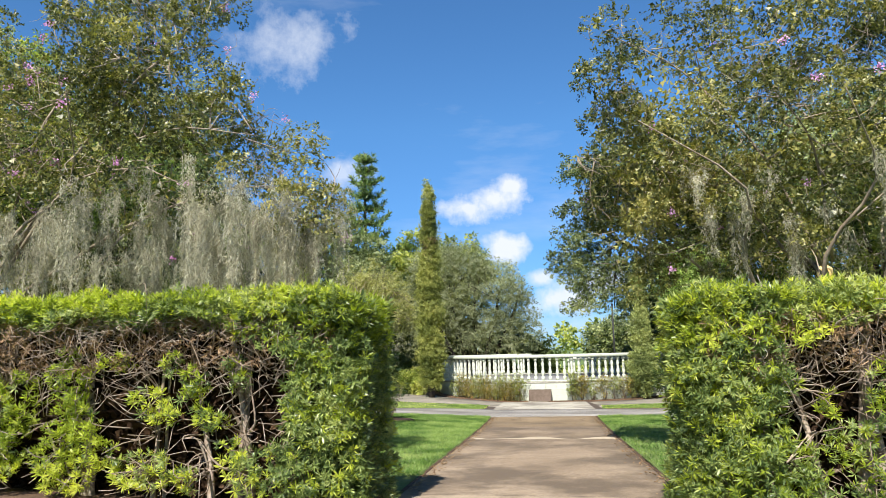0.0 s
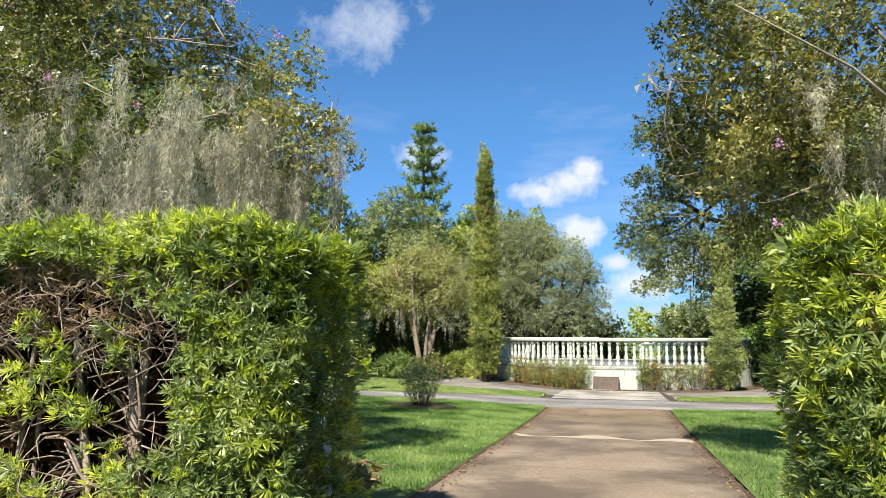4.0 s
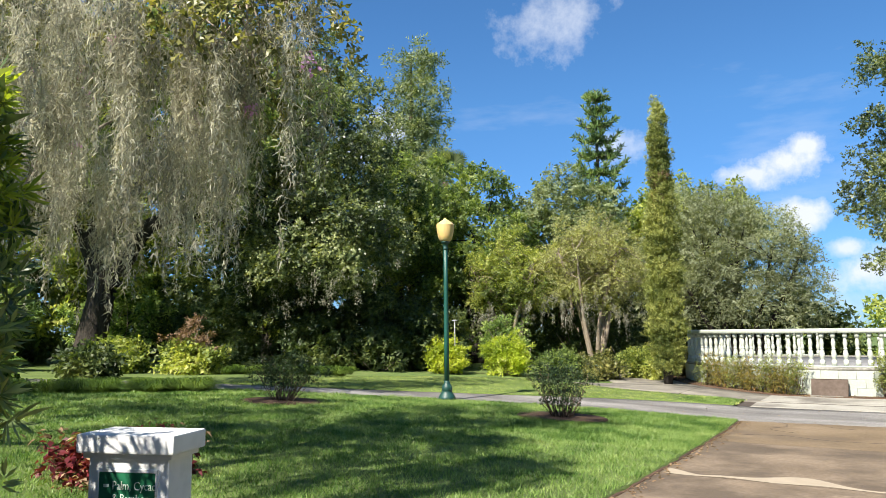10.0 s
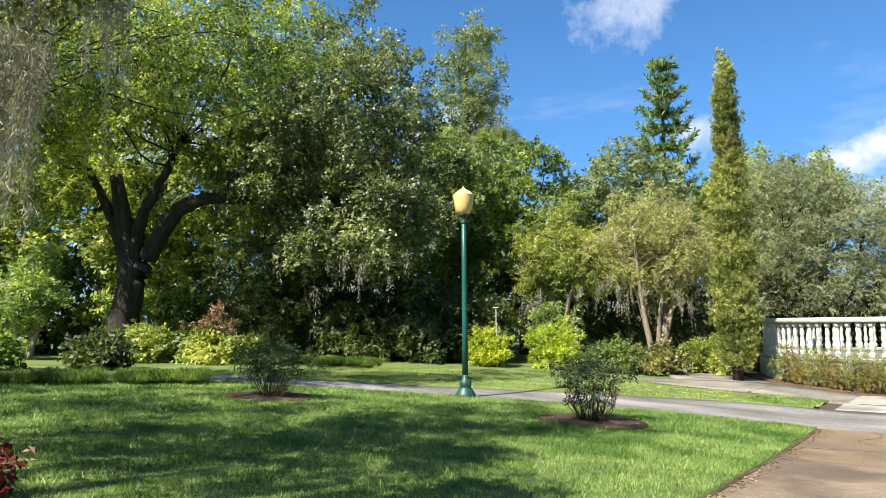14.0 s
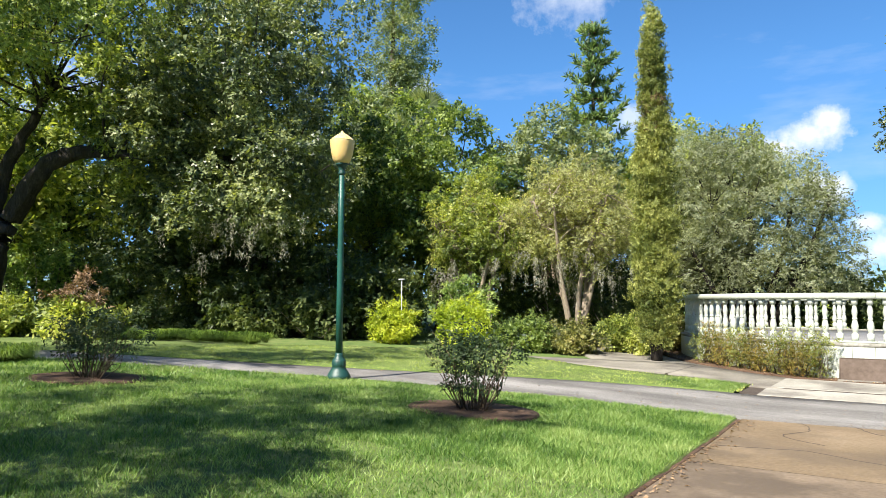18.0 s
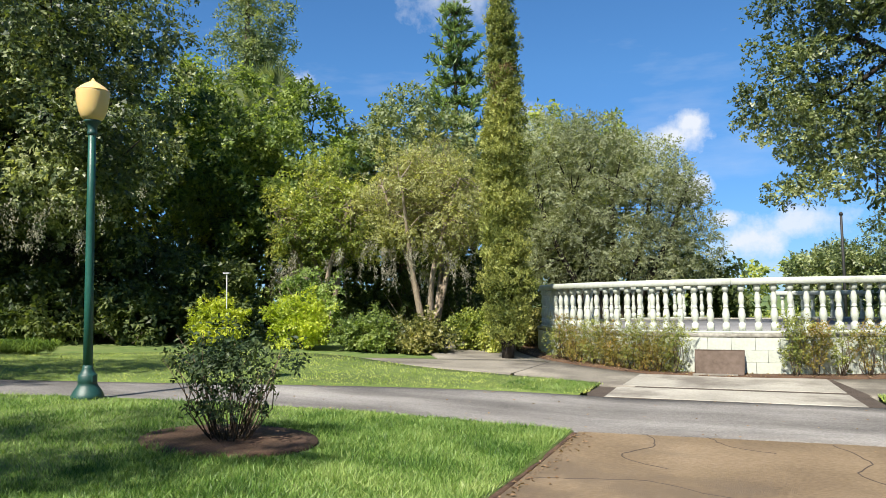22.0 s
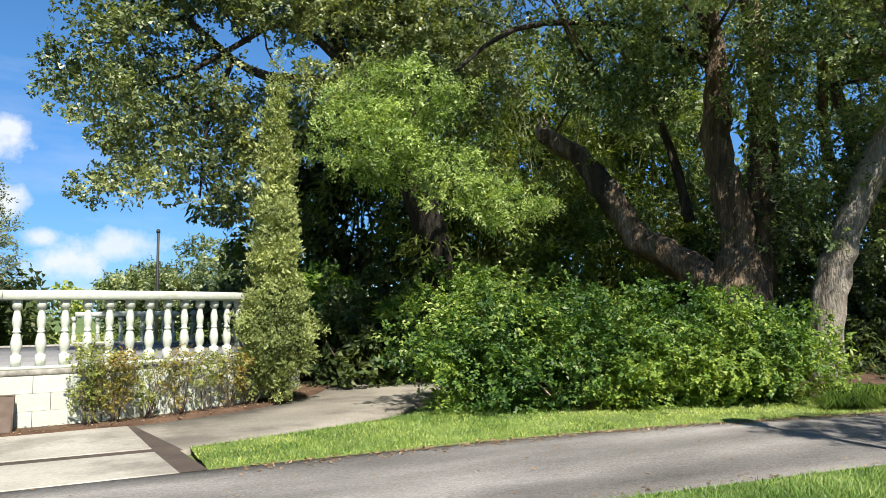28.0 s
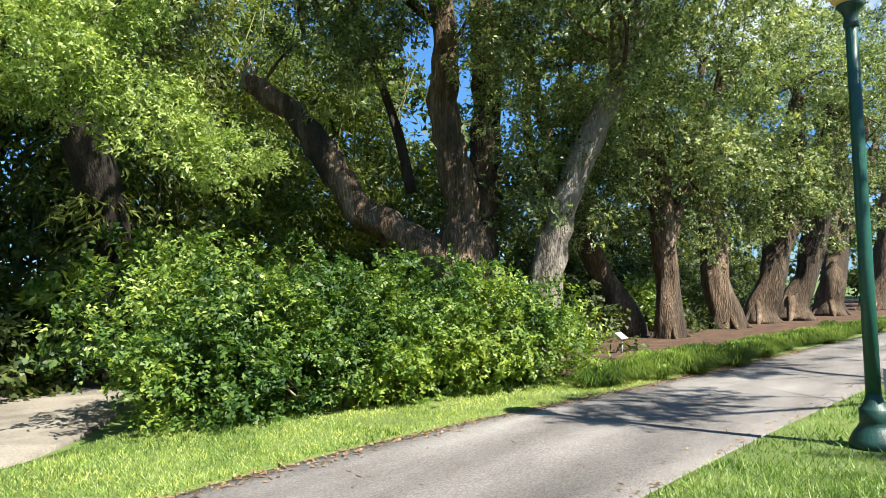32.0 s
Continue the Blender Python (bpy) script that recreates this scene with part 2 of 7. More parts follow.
M_PLAQUE = material("brown_plaque", [(0.075, 0.056, 0.044), (0.105, 0.08, 0.064), (0.135, 0.103, 0.085)], 3, 12, 0.85, 0.1, 80, spec=0.1)
# Blotches mix dark bark marks with canopy shade dappled into the colour
M_BARK = material("grey_brown_bark", [(0.032, 0.0217, 0.0138), (0.139, 0.097, 0.063), (0.384, 0.297, 0.218)], 1.3, 9, 0.95, 1.0, 11, stretch=(3.5, 3.5, 0.6), stain=((0.03, 0.024, 0.017), 0.35, 0.46, 0.58, 0.85), depth=0.06)
M_BARKD = material("dark_bark", [(0.011, 0.009, 0.007), (0.032, 0.026, 0.02), (0.075, 0.062, 0.05)], 1.6, 9, 0.95, 1.0, 14, stretch=(3, 3, 0.6), depth=0.04)
M_PALEBARK = material("pale_smooth_bark", [(0.11, 0.083, 0.06), (0.26, 0.21, 0.155), (0.42, 0.36, 0.29)], 3, 20, 0.8, 0.4, 30, stretch=(2, 2, 0.5))
M_LICHEN = material("lichened_bark", [(0.10, 0.09, 0.075), (0.24, 0.215, 0.18), (0.42, 0.395, 0.345)], 1.4, 9, 0.95, 1.0, 12, stretch=(3, 3, 0.7), stain=((0.07, 0.055, 0.04), 0.5, 0.5, 0.62, 0.7), depth=0.05)
M_TWIG = material("dry_twig", [(0.10, 0.075, 0.057), (0.25, 0.195, 0.155), (0.48, 0.41, 0.34)], 3, 20, 0.9, 0.5, 60)
M_LAMP = material("green_cast_iron", [(0.008, 0.055, 0.042), (0.014, 0.085, 0.065), (0.022, 0.11, 0.085)], 2, 25, 0.4, 0.15, 80, spec=0.5)
M_LAMPD = material("dark_green_iron", [(0.006, 0.035, 0.03), (0.012, 0.055, 0.046), (0.02, 0.075, 0.06)], 2, 25, 0.45, 0.2, 80, spec=0.5)
M_BLACK = material("dark_pole", [(0.012, 0.012, 0.012), (0.03, 0.03, 0.028)], 2, 20, 0.6, 0.1, 60)
M_METAL = material("grey_metal", [(0.35, 0.36, 0.36), (0.5, 0.5, 0.5)], 2, 20, 0.5, 0.1, 60)
M_SIGN = material("green_panel", [(0.012, 0.10, 0.05), (0.018, 0.13, 0.065), (0.025, 0.15, 0.075)], 3, 20, 0.35, 0.05, 60)
M_SIGNW = material("white_sign_paint", [(0.68, 0.69, 0.69), (0.78, 0.79, 0.79), (0.82, 0.83, 0.83)], 2, 20, 0.45, 0.1, 60)
M_TEXT = material("pale_lettering", [(0.55, 0.62, 0.55), (0.66, 0.72, 0.66)], 5, 20, 0.5, 0.0, 60)
M_PINK = material("pink_print", [(0.55, 0.28, 0.28), (0.7, 0.42, 0.38)], 9, 30, 0.5, 0.0, 60)
M_FLOOR = material("terrace_paving", [(0.12, 0.12, 0.125), (0.18, 0.18, 0.185), (0.25, 0.25, 0.25)], 1, 20, 0.85, 0.3, 80)

L_HEDGE = leaf_material("hedge_leaf", [(0.0482, 0.081, 0.025), (0.114, 0.168, 0.0499), (0.229, 0.289, 0.0874), (0.386, 0.428, 0.15)], 0.36, 0.32, 1.6, 0.5)
L_TOP = leaf_material("fresh_hedge_leaf", [(0.171, 0.236, 0.0312), (0.362, 0.433, 0.052), (0.603, 0.63, 0.125)], 0.4, 0.55, 0.8, 0.45)
# Dead growth, near black so the colour holds the hedge's inner shade
L_CORE = leaf_material("shade_dark_dead_leaf", [(0.02, 0.013, 0.009), (0.05, 0.03, 0.018), (0.10, 0.062, 0.036)], 0.85, 0.05, 1.0, 0.1)
L_BROWN = leaf_material("dry_leaf", [(0.12, 0.075, 0.042), (0.25, 0.16, 0.095), (0.38, 0.27, 0.17)], 0.7, 0.2, 1.0)
L_CRAPE = leaf_material("crape_leaf", [(0.0275, 0.0389, 0.0131), (0.0933, 0.108, 0.0325), (0.219, 0.221, 0.0649), (0.395, 0.358, 0.131)], 0.42, 0.33, 0.7, 0.5)
L_OLIVE = leaf_material("olive_leaf", [(0.14, 0.145, 0.06), (0.31, 0.325, 0.142), (0.52, 0.52, 0.26)], 0.5, 0.45, 0.7)
L_OAK = leaf_material("oak_leaf", [(0.0242, 0.0404, 0.0149), (0.079, 0.111, 0.0413), (0.192, 0.229, 0.0917), (0.384, 0.41, 0.195)], 0.42, 0.33, 0.5, 0.5)
L_MID = leaf_material("mixed_leaf", [(0.0477, 0.0768, 0.0184), (0.167, 0.219, 0.0498), (0.346, 0.39, 0.0983), (0.548, 0.544, 0.184)], 0.45, 0.45, 0.5)
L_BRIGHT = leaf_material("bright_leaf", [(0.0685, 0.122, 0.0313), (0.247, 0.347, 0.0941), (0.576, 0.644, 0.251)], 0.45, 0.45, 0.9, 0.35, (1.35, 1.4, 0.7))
# Oak leaf with a sunlit look mixed into its yellow-green colour
L_SUN_TONE = leaf_material("sunlit_tone_leaf", [(0.0354, 0.0674, 0.0195), (0.107, 0.16, 0.0455), (0.212, 0.278, 0.078), (0.326, 0.387, 0.13)], 0.45, 0.45, 0.6)
L_YELLOW = leaf_material("yellow_leaf", [(0.16, 0.22, 0.02), (0.34, 0.40, 0.035), (0.54, 0.55, 0.06)], 0.45, 0.4, 0.9)
L_GREY = leaf_material("grey_green_leaf", [(0.135, 0.155, 0.092), (0.24, 0.268, 0.165), (0.40, 0.43, 0.285)], 0.6, 0.42, 0.4)
L_BLUE = leaf_material("blue_green_leaf", [(0.0756, 0.11, 0.052), (0.193, 0.237, 0.11), (0.344, 0.374, 0.196)], 0.5, 0.35, 0.5)
L_PINE = leaf_material("pine_needle", [(0.0466, 0.0878, 0.0297), (0.139, 0.216, 0.0675), (0.296, 0.378, 0.121)], 0.5, 0.25, 0.6)
L_CYP = leaf_material("cypress_leaf", [(0.0775, 0.107, 0.0235), (0.212, 0.239, 0.0586), (0.422, 0.43, 0.13)], 0.55, 0.25, 1.0)
L_JUN = leaf_material("juniper_leaf", [(0.0999, 0.134, 0.0433), (0.234, 0.281, 0.096), (0.421, 0.45, 0.165)], 0.6, 0.25, 1.0)
# Leaf colour darkened to stand in for shade under and behind trees
L_DARK = leaf_material("shade_darkened_leaf", [(0.0238, 0.0432, 0.0146), (0.0648, 0.0959, 0.0312), (0.151, 0.182, 0.0573)], 0.5, 0.35, 0.6)
L_CAMPHOR = leaf_material("camphor_leaf", [(0.0348, 0.0573, 0.0245), (0.114, 0.171, 0.0635), (0.266, 0.331, 0.141), (0.49, 0.541, 0.269)], 0.42, 0.42, 0.45, 0.45, (1.4, 1.35, 0.7))
L_SHRUB = leaf_material("shrub_leaf", [(0.0187, 0.0515, 0.0148), (0.0621, 0.13, 0.0298), (0.154, 0.242, 0.0476), (0.3, 0.367, 0.0741)], 0.45, 0.38, 0.9, 0.3)
L_AZALEA = leaf_material("azalea_leaf", [(0.077, 0.0833, 0.0198), (0.209, 0.196, 0.045), (0.33, 0.245, 0.0675), (0.418, 0.206, 0.0765)], 0.55, 0.35, 2.2)
L_RED = leaf_material("red_bedding_leaf", [(0.05, 0.012, 0.015), (0.14, 0.02, 0.03), (0.25, 0.05, 0.06)], 0.5, 0.3, 3)
L_PINK = leaf_material("pink_blossom", [(0.55, 0.26, 0.50), (0.75, 0.45, 0.70)], 0.6, 0.4, 3, 0.2, (1.1, 0.9, 1.1))
L_MOSS = leaf_material("spanish_moss", [(0.234, 0.224, 0.168), (0.428, 0.416, 0.328), (0.628, 0.61, 0.493)], 0.9, 0.5, 1.4, 0.1, (1.2, 1.18, 1.02))
L_BAMBOO = leaf_material("bamboo_leaf", [(0.0432, 0.0739, 0.0156), (0.119, 0.167, 0.0312), (0.238, 0.276, 0.0624)], 0.45, 0.4, 0.4)
M_CULM = material("bamboo_culm", [(0.05, 0.065, 0.018), (0.10, 0.11, 0.03), (0.17, 0.16, 0.06)], 1.5, 12, 0.5, 0.1, 30)
M_GLOBE = bpy.data.materials.new("amber_globe")
M_GLOBE.use_nodes = True
_p = M_GLOBE.node_tree.nodes["Principled BSDF"]
_p.inputs["Base Color"].default_value, _p.inputs["Roughness"].default_value = (0.72, 0.52, 0.22, 1), 0.3
_p.inputs["Subsurface Weight"].default_value, _p.inputs["Subsurface Radius"].default_value = 0.35, (0.12, 0.09, 0.04)

# ---- building helpers ----
ORIGIN = {}


def sheet_mesh(name, V, F, smooth=False):
    """A mesh from an array of points and one of faces with an equal number of corners."""
    V, F = np.asarray(V, dtype=np.float32), np.asarray(F, dtype=np.int32)
    me = bpy.data.meshes.new(name)
    me.vertices.add(len(V))
    me.vertices.foreach_set("co", V.ravel())
    me.loops.add(F.size)
    me.loops.foreach_set("vertex_index", F.ravel())
    me.polygons.add(len(F))
    me.polygons.foreach_set("loop_start", np.arange(0, F.size, F.shape[1], dtype=np.int32))
    if smooth:
        me.polygons.foreach_set("use_smooth", np.ones(len(F), dtype=bool))
    me.update(calc_edges=True)
    return me


def thing(name, at, label, category, group="", kind=""):
    ob = new(name)
    ob.empty_display_size = 0.2
    ob.location = at
    ORIGIN[ob] = Vector(at)
    return tagged(ob, label, category, group, kind)


def add(name, me, mat, parent=None, label="", kind=""):
    """Link a ready mesh, in coordinates local to its parent."""
    if not me.materials:
        me.materials.append(mat)
    ob = new(name, me)
    ob.parent = parent
    return tagged(ob, label, "", "", kind)


def part(name, shape, mat, parent, label="", kind="", smooth=False):
    """One mesh object under a thing or part; shape is a bmesh or (points, faces) in world coordinates."""
    if isinstance(shape, tuple):
        V = np.asarray(shape[0], dtype=np.float32) - np.array(ORIGIN[parent], dtype=np.float32)
        me = sheet_mesh(name, V, shape[1], smooth)
    else:
        me = bpy.data.meshes.new(name)
        shape.transform(Matrix.Translation(-ORIGIN[parent]))
        if smooth:
            for f in shape.faces:
                f.smooth = True
        shape.to_mesh(me)
        shape.free()
    ob = add(name, me, mat, parent, label, kind)
    ORIGIN[ob] = ORIGIN[parent]
    return ob


def setting(name, shape, mat, label, category, smooth=False):
    me = sheet_mesh(name, shape[0], shape[1], smooth)
    ob = add(name, me, mat)
    ORIGIN[ob] = Vector((0, 0, 0))
    return tagged(ob, label, category, "", "structure")


def join(*shapes):
    V, F, k = [], [], 0
    for v, f in shapes:
        V.append(np.asarray(v)), F.append(np.asarray(f) + k)
        k += len(v)
    return np.concatenate(V), np.concatenate(F)


def tube(points, radii, n=8, wobble=0.0, seed=0, flutes=0.0, ridges=0.0):
    """A tapered tube of quads along a line of points."""
    P = np.asarray(points, dtype=float)
    T = np.gradient(P, axis=0)
    T /= np.linalg.norm(T, axis=1)[:, None] + 1e-9
    ref = np.where(np.abs(T[:, 2:3]) > 0.9, np.array([[1.0, 0, 0]]), np.array([[0, 0, 1.0]]))
    if np.mean(np.abs(T[:, 2])) > 0.6:
        ref = np.tile([[1.0, 0.02, 0]], (len(P), 1))
    A = np.cross(T, ref)
    A /= np.linalg.norm(A, axis=1)[:, None] + 1e-9
    B = np.cross(T, A)
    ang = np.arange(n) * 2 * np.pi / n
    R = np.asarray(radii, dtype=float)[:, None] * np.ones((1, n))
    if wobble:
        g = np.random.default_rng(seed)
        ph = g.random(3) * 6.28
        k = np.arange(len(P))[:, None]
        R = R * (1 + wobble * (np.sin(ang * 3 + ph[0] + k * 0.25) + 0.7 * np.sin(ang * 5 + ph[1] - k * 0.4) + 0.5 * np.sin(ang * 2 + k * 0.9 + ph[2])))
    if ridges:
        g = np.random.default_rng(seed + 1)
        ph = g.random(4) * 6.28
        k = np.arange(len(P))[:, None]
        R = R * (1 + ridges * (np.sin(ang * 9 + ph[0] + 0.5 * np.sin(k * 0.6)) + 0.8 * np.sin(ang * 14 + ph[1] - 0.35 * k) + 0.9 * np.sin(ang * 4 + ph[2] + 0.3 * k)) + 0.5 * ridges * g.normal(size=R.shape))
    if flutes:
        R = R * (1 - flutes * (np.arange(n) % 2))
    V = P[:, None, :] + R[:, :, None] * (np.cos(ang)[None, :, None] * A[:, None, :] + np.sin(ang)[None, :, None] * B[:, None, :])
    m = len(P)
    i, j = np.meshgrid(np.arange(m - 1), np.arange(n), indexing="ij")
    F = np.stack([i * n + j, i * n + (j + 1) % n, (i + 1) * n + (j + 1) % n, (i + 1) * n + j], -1).reshape(-1, 4)
    V = V.reshape(-1, 3)
    top = len(V)
    V = np.concatenate([V, P[-1:] + T[-1:] * 0.3 * R[-1, 0], P[:1]])
    j = np.arange(0, n - n % 2, 2)
    caps = np.stack([(m - 1) * n + j, (m - 1) * n + (j + 1) % n, (m - 1) * n + (j + 2) % n, np.full(len(j), top)], -1)
    foot = np.stack([j, np.full(len(j), top + 1), (j + 2) % n, (j + 1) % n], -1)
    return V, np.concatenate([F, caps, foot])


def bend(points, n=10):
    """A smooth line through a few points (Catmull-Rom)."""
    P = [np.asarray(p, dtype=float) for p in points]
    P = [2 * P[0] - P[1]] + P + [2 * P[-1] - P[-2]]
    out = []
    per = max(2, n // (len(P) - 3))
    for k in range(1, len(P) - 2):
        for s in np.linspace(0, 1, per, endpoint=False):
            a, b, c, d = P[k - 1:k + 3]
            out.append(0.5 * (2 * b + (c - a) * s + (2 * a - 5 * b + 4 * c - d) * s * s + (3 * b - a - 3 * c + d) * s ** 3))
    out.append(P[-2])
    return np.array(out)


def lathe(profile, n=16, at=(0, 0, 0), square=()):
    """A turned shape: rows of (radius, height); rows whose index is in square become square blocks."""
    V = []
    for k, (r, z) in enumerate(profile):
        for j in range(n):
            a = 2 * math.pi * j / n
            c, s = math.cos(a), math.sin(a)
            f = 1 / max(abs(c), abs(s)) if k in square else 1
            V.append((at[0] + r * f * c, at[1] + r * f * s, at[2] + z))
    F = [[k * n + j, k * n + (j + 1) % n, (k + 1) * n + (j + 1) % n, (k + 1) * n + j] for k in range(len(profile) - 1) for j in range(n)]
    m = len(V)
    V += [(at[0], at[1], at[2] + profile[0][1]), (at[0], at[1], at[2] + profile[-1][1])]
    last = (len(profile) - 1) * n
    for j in range(0, n, 2):
        F += [[j, m, (j + 2) % n, (j + 1) % n], [last + j, last + j + 1, last + (j + 2) % n, m + 1]]
    return np.array(V), np.array(F)


def block(x0, x1, y0, y1, z0, z1, bevel=0.01):
    """A box with bevelled edges, as a bmesh."""
    bm = bmesh.new()
    bmesh.ops.create_cube(bm, size=1)
    for v in bm.verts:
        v.co = Vector(((x0 + x1) / 2 + v.co.x * (x1 - x0), (y0 + y1) / 2 + v.co.y * (y1 - y0), (z0 + z1) / 2 + v.co.z * (z1 - z0)))
    if bevel:
        bmesh.ops.bevel(bm, geom=bm.edges[:], offset=bevel, segments=2, affect="EDGES", profile=0.6)
    return bm


def unit(v):
    return v / (np.linalg.norm(v, axis=-1, keepdims=True) + 1e-9)


def ruffle(d, k=1.0, s=0.0):
    """Smooth uneven numbers, about -1 to 1, over directions or places."""
    x, y, z = d[..., 0] * k + s, d[..., 1] * k + 1.7 * s, d[..., 2] * k - s
    return (np.sin(2.1 * x + 1.3 * np.sin(1.7 * y)) + np.sin(2.7 * y + 1.1 * np.sin(2.3 * z)) + np.sin(2.4 * z + 1.2 * np.sin(1.9 * x))) / 3


def crown_points(g, blobs, n, shell=0.45, rag=0.22, k=3.0):
    """n places in a union of ellipsoids (x, y, z, rx, ry, rz), most of them near the skin, with an uneven outline."""
    B = np.array(blobs, dtype=float)
    w = (B[:, 3] * B[:, 4] + B[:, 4] * B[:, 5] + B[:, 3] * B[:, 5])
    which = g.choice(len(B), n, p=w / w.sum())
    d = unit(g.normal(size=(n, 3)))
    r = shell + (1 - shell) * g.random(n) ** 0.7
    r = r * (1 + rag * ruffle(d, k, which * 2.3) + 0.10 * ruffle(d, 9.0, which))
    return B[which, :3] + d * B[which, 3:] * r[:, None], d


def leaf_cards(g, P, out, length, width, droop=0.25, up=0.6, outward=0.5, simple=False):
    """One leaf at each place: folded, of four corners, or a simple pointed one of three."""
    n = len(P)
    nrm = unit(g.normal(size=(n, 3)) * 0.75 + np.array([0, 0, up]) + out * outward)
    d = g.normal(size=(n, 3)) + out * 0.5
    d = unit(d - nrm * np.sum(d * nrm, 1)[:, None] + np.array([0, 0, -droop]))
    s = unit(np.cross(nrm, d))
    L = (length * (0.6 + 0.8 * g.random(n)))[:, None]
    W = (width * (0.7 + 0.6 * g.random(n)))[:, None] * 0.5
    if simple:
        V = np.stack([P, P + d * L, P + d * L * 0.42 + s * W * 1.9], 1).reshape(-1, 3)
        return V, np.arange(3 * n).reshape(-1, 3)
    mid = P + d * L * 0.45
    V = np.stack([P, mid + s * W + nrm * W * 0.35, P + d * L - np.array([0, 0, 0.12]) * L, mid - s * W + nrm * W * 0.35], 1).reshape(-1, 3)
    return V, np.arange(4 * n).reshape(-1, 4)


def sprays(g, S, out, per, length, width, droop=0.25, up=0.6, simple=True):
    """Leafy twig tips: at each place a short axis with leaves to both sides, which share one tilt."""
    n = len(S)
    ax = unit(out * 0.75 + g.normal(size=(n, 3)) * 0.6 + [0, 0, 0.1 - 0.7 * droop])
    nrm = unit(g.normal(size=(n, 3)) * 0.4 + [0, 0, up] + out * 1.1)
    nrm = unit(nrm - ax * np.sum(nrm * ax, 1)[:, None])
    sd = np.cross(ax, nrm)
    A, N, B = np.repeat(ax, per, 0), np.repeat(nrm, per, 0), np.repeat(sd, per, 0)
    t = np.tile(np.linspace(-0.5, 0.5, per), n)[:, None]
    flip = np.tile(np.where(np.arange(per) % 2, 1.0, -1.0), n)[:, None]
    m = n * per
    P = np.repeat(S, per, 0) + A * t * length * (0.26 * per) + g.normal(size=(m, 3)) * length * 0.22
    nl = unit(N + g.normal(size=(m, 3)) * 0.32)
    d = A * (0.5 + 0.8 * (t + 0.5)) + B * flip * 0.85 + g.normal(size=(m, 3)) * 0.3
    d = unit(d - nl * np.sum(d * nl, 1)[:, None] + np.array([0, 0, -0.5 * droop]))
    s_ = unit(np.cross(nl, d))
    L = (length * (0.6 + 0.8 * g.random(m)))[:, None]
    W = (width * (0.7 + 0.6 * g.random(m)))[:, None] * 0.5
    if simple:
        V = np.stack([P, P + d * L, P + d * L * 0.42 + s_ * W * 1.9], 1).reshape(-1, 3)
        return V, np.arange(3 * m).reshape(-1, 3)
    mid = P + d * L * 0.45
    V = np.stack([P, mid + s_ * W + nl * W * 0.3, P + d * L - np.array([0, 0, 0.1]) * L, mid - s_ * W + nl * W * 0.3], 1).reshape(-1, 3)
    return V, np.arange(4 * m).reshape(-1, 4)


def foliage(g, blobs, clumps, per, spread, length, width, shell=0.45, rag=0.22, droop=0.25, up=0.6, k=3.0, low=None, bough=None, simple=True, gather=130, tuft=8):
    """A crown of many small leaves, set on twig tips that gather in rounded boughs with gaps between them."""
    total = clumps * per
    if simple:
        total, length, width = int(total * 1.5), length * 0.82, width * 1.08
    size = bough or spread * 2.4
    B = np.array(blobs, dtype=float)
    nb = max(len(B) * 3, int(total / gather))
    C, d = crown_points(g, blobs, nb, max(shell, 0.4), rag, k)
    R = size * (0.55 + 0.8 * g.random(nb))
    total //= tuft
    which = g.choice(nb, total, p=R ** 2 / np.sum(R ** 2))
    e = unit(g.normal(size=(total, 3)) + 0.45 * d[which] + [0, 0, 0.35])
    r = 0.62 + 0.38 * g.random(total) ** 0.7
    P = C[which] + e * (R[which] * r * (1 + 0.3 * ruffle(e, 4.0, which * 1.3)))[:, None] * [1, 1, 0.7]
    if low is not None:
        keep = P[:, 2] > low
        P, e = P[keep], e[keep]
    return sprays(g, P, e, tuft, length, width, droop, up, simple)


def beards(g, tops, lengths, strands, radius, width=0.006):
    """Beards of hanging moss: each a bundle of separate strands of unequal length, made of short curled fibres."""
    n0, ns = len(tops), 13
    T = np.repeat(np.arange(n0), ns)
    m = len(T)
    a, q = g.random(m) * 6.283, np.sqrt(g.random(m))
    wide = radius * (0.5 + 0.9 * g.random(n0))[T]
    top = tops[T] + np.stack([wide * q * np.cos(a) * 1.25, wide * q * np.sin(a) * 0.7, 0.05 * g.normal(size=m)], 1)
    length = lengths[T] * (1.05 - 0.75 * q ** 1.5) * (0.45 + 0.6 * g.random(m))
    drift = g.normal(size=(m, 3)) * [0.05, 0.05, 0]
    count = np.maximum(4, (strands / ns * length / length.mean()).astype(int))
    idx = np.repeat(np.arange(m), count)
    n = len(idx)
    f = g.random(n) ** 0.9
    r = 0.024 * (1.1 - 0.8 * f)[:, None]
    p = top[idx] + drift[idx] * f[:, None] + g.normal(size=(n, 3)) * r * [1, 1, 0]
    p[:, 2] -= length[idx] * f
    L = (0.035 + 0.07 * g.random(n))[:, None]
    d = unit(g.normal(size=(n, 3)) * 0.55 + [0, 0, -0.9])
    s_ = unit(np.cross(d, g.normal(size=(n, 3)))) * (width * (0.5 + g.random(n)))[:, None]
    V = np.stack([p - s_, p + s_, p + d * L], 1).reshape(-1, 3)
    return V, np.arange(3 * n).reshape(-1, 3)


def twigs(g, starts, ends, r0, r1, sag=0.15, n=4, seg=5):
    """Many thin bent branches in one mesh."""
    out = []
    for a, b in zip(starts, ends):
        a, b = np.asarray(a), np.asarray(b)
        line = bend([a, (a + b) / 2 + g.normal(size=3) * sag * np.linalg.norm(b - a), b], seg)
        out.append(tube(line, np.linspace(r0, r1, len(line)), n))
    return join(*out)


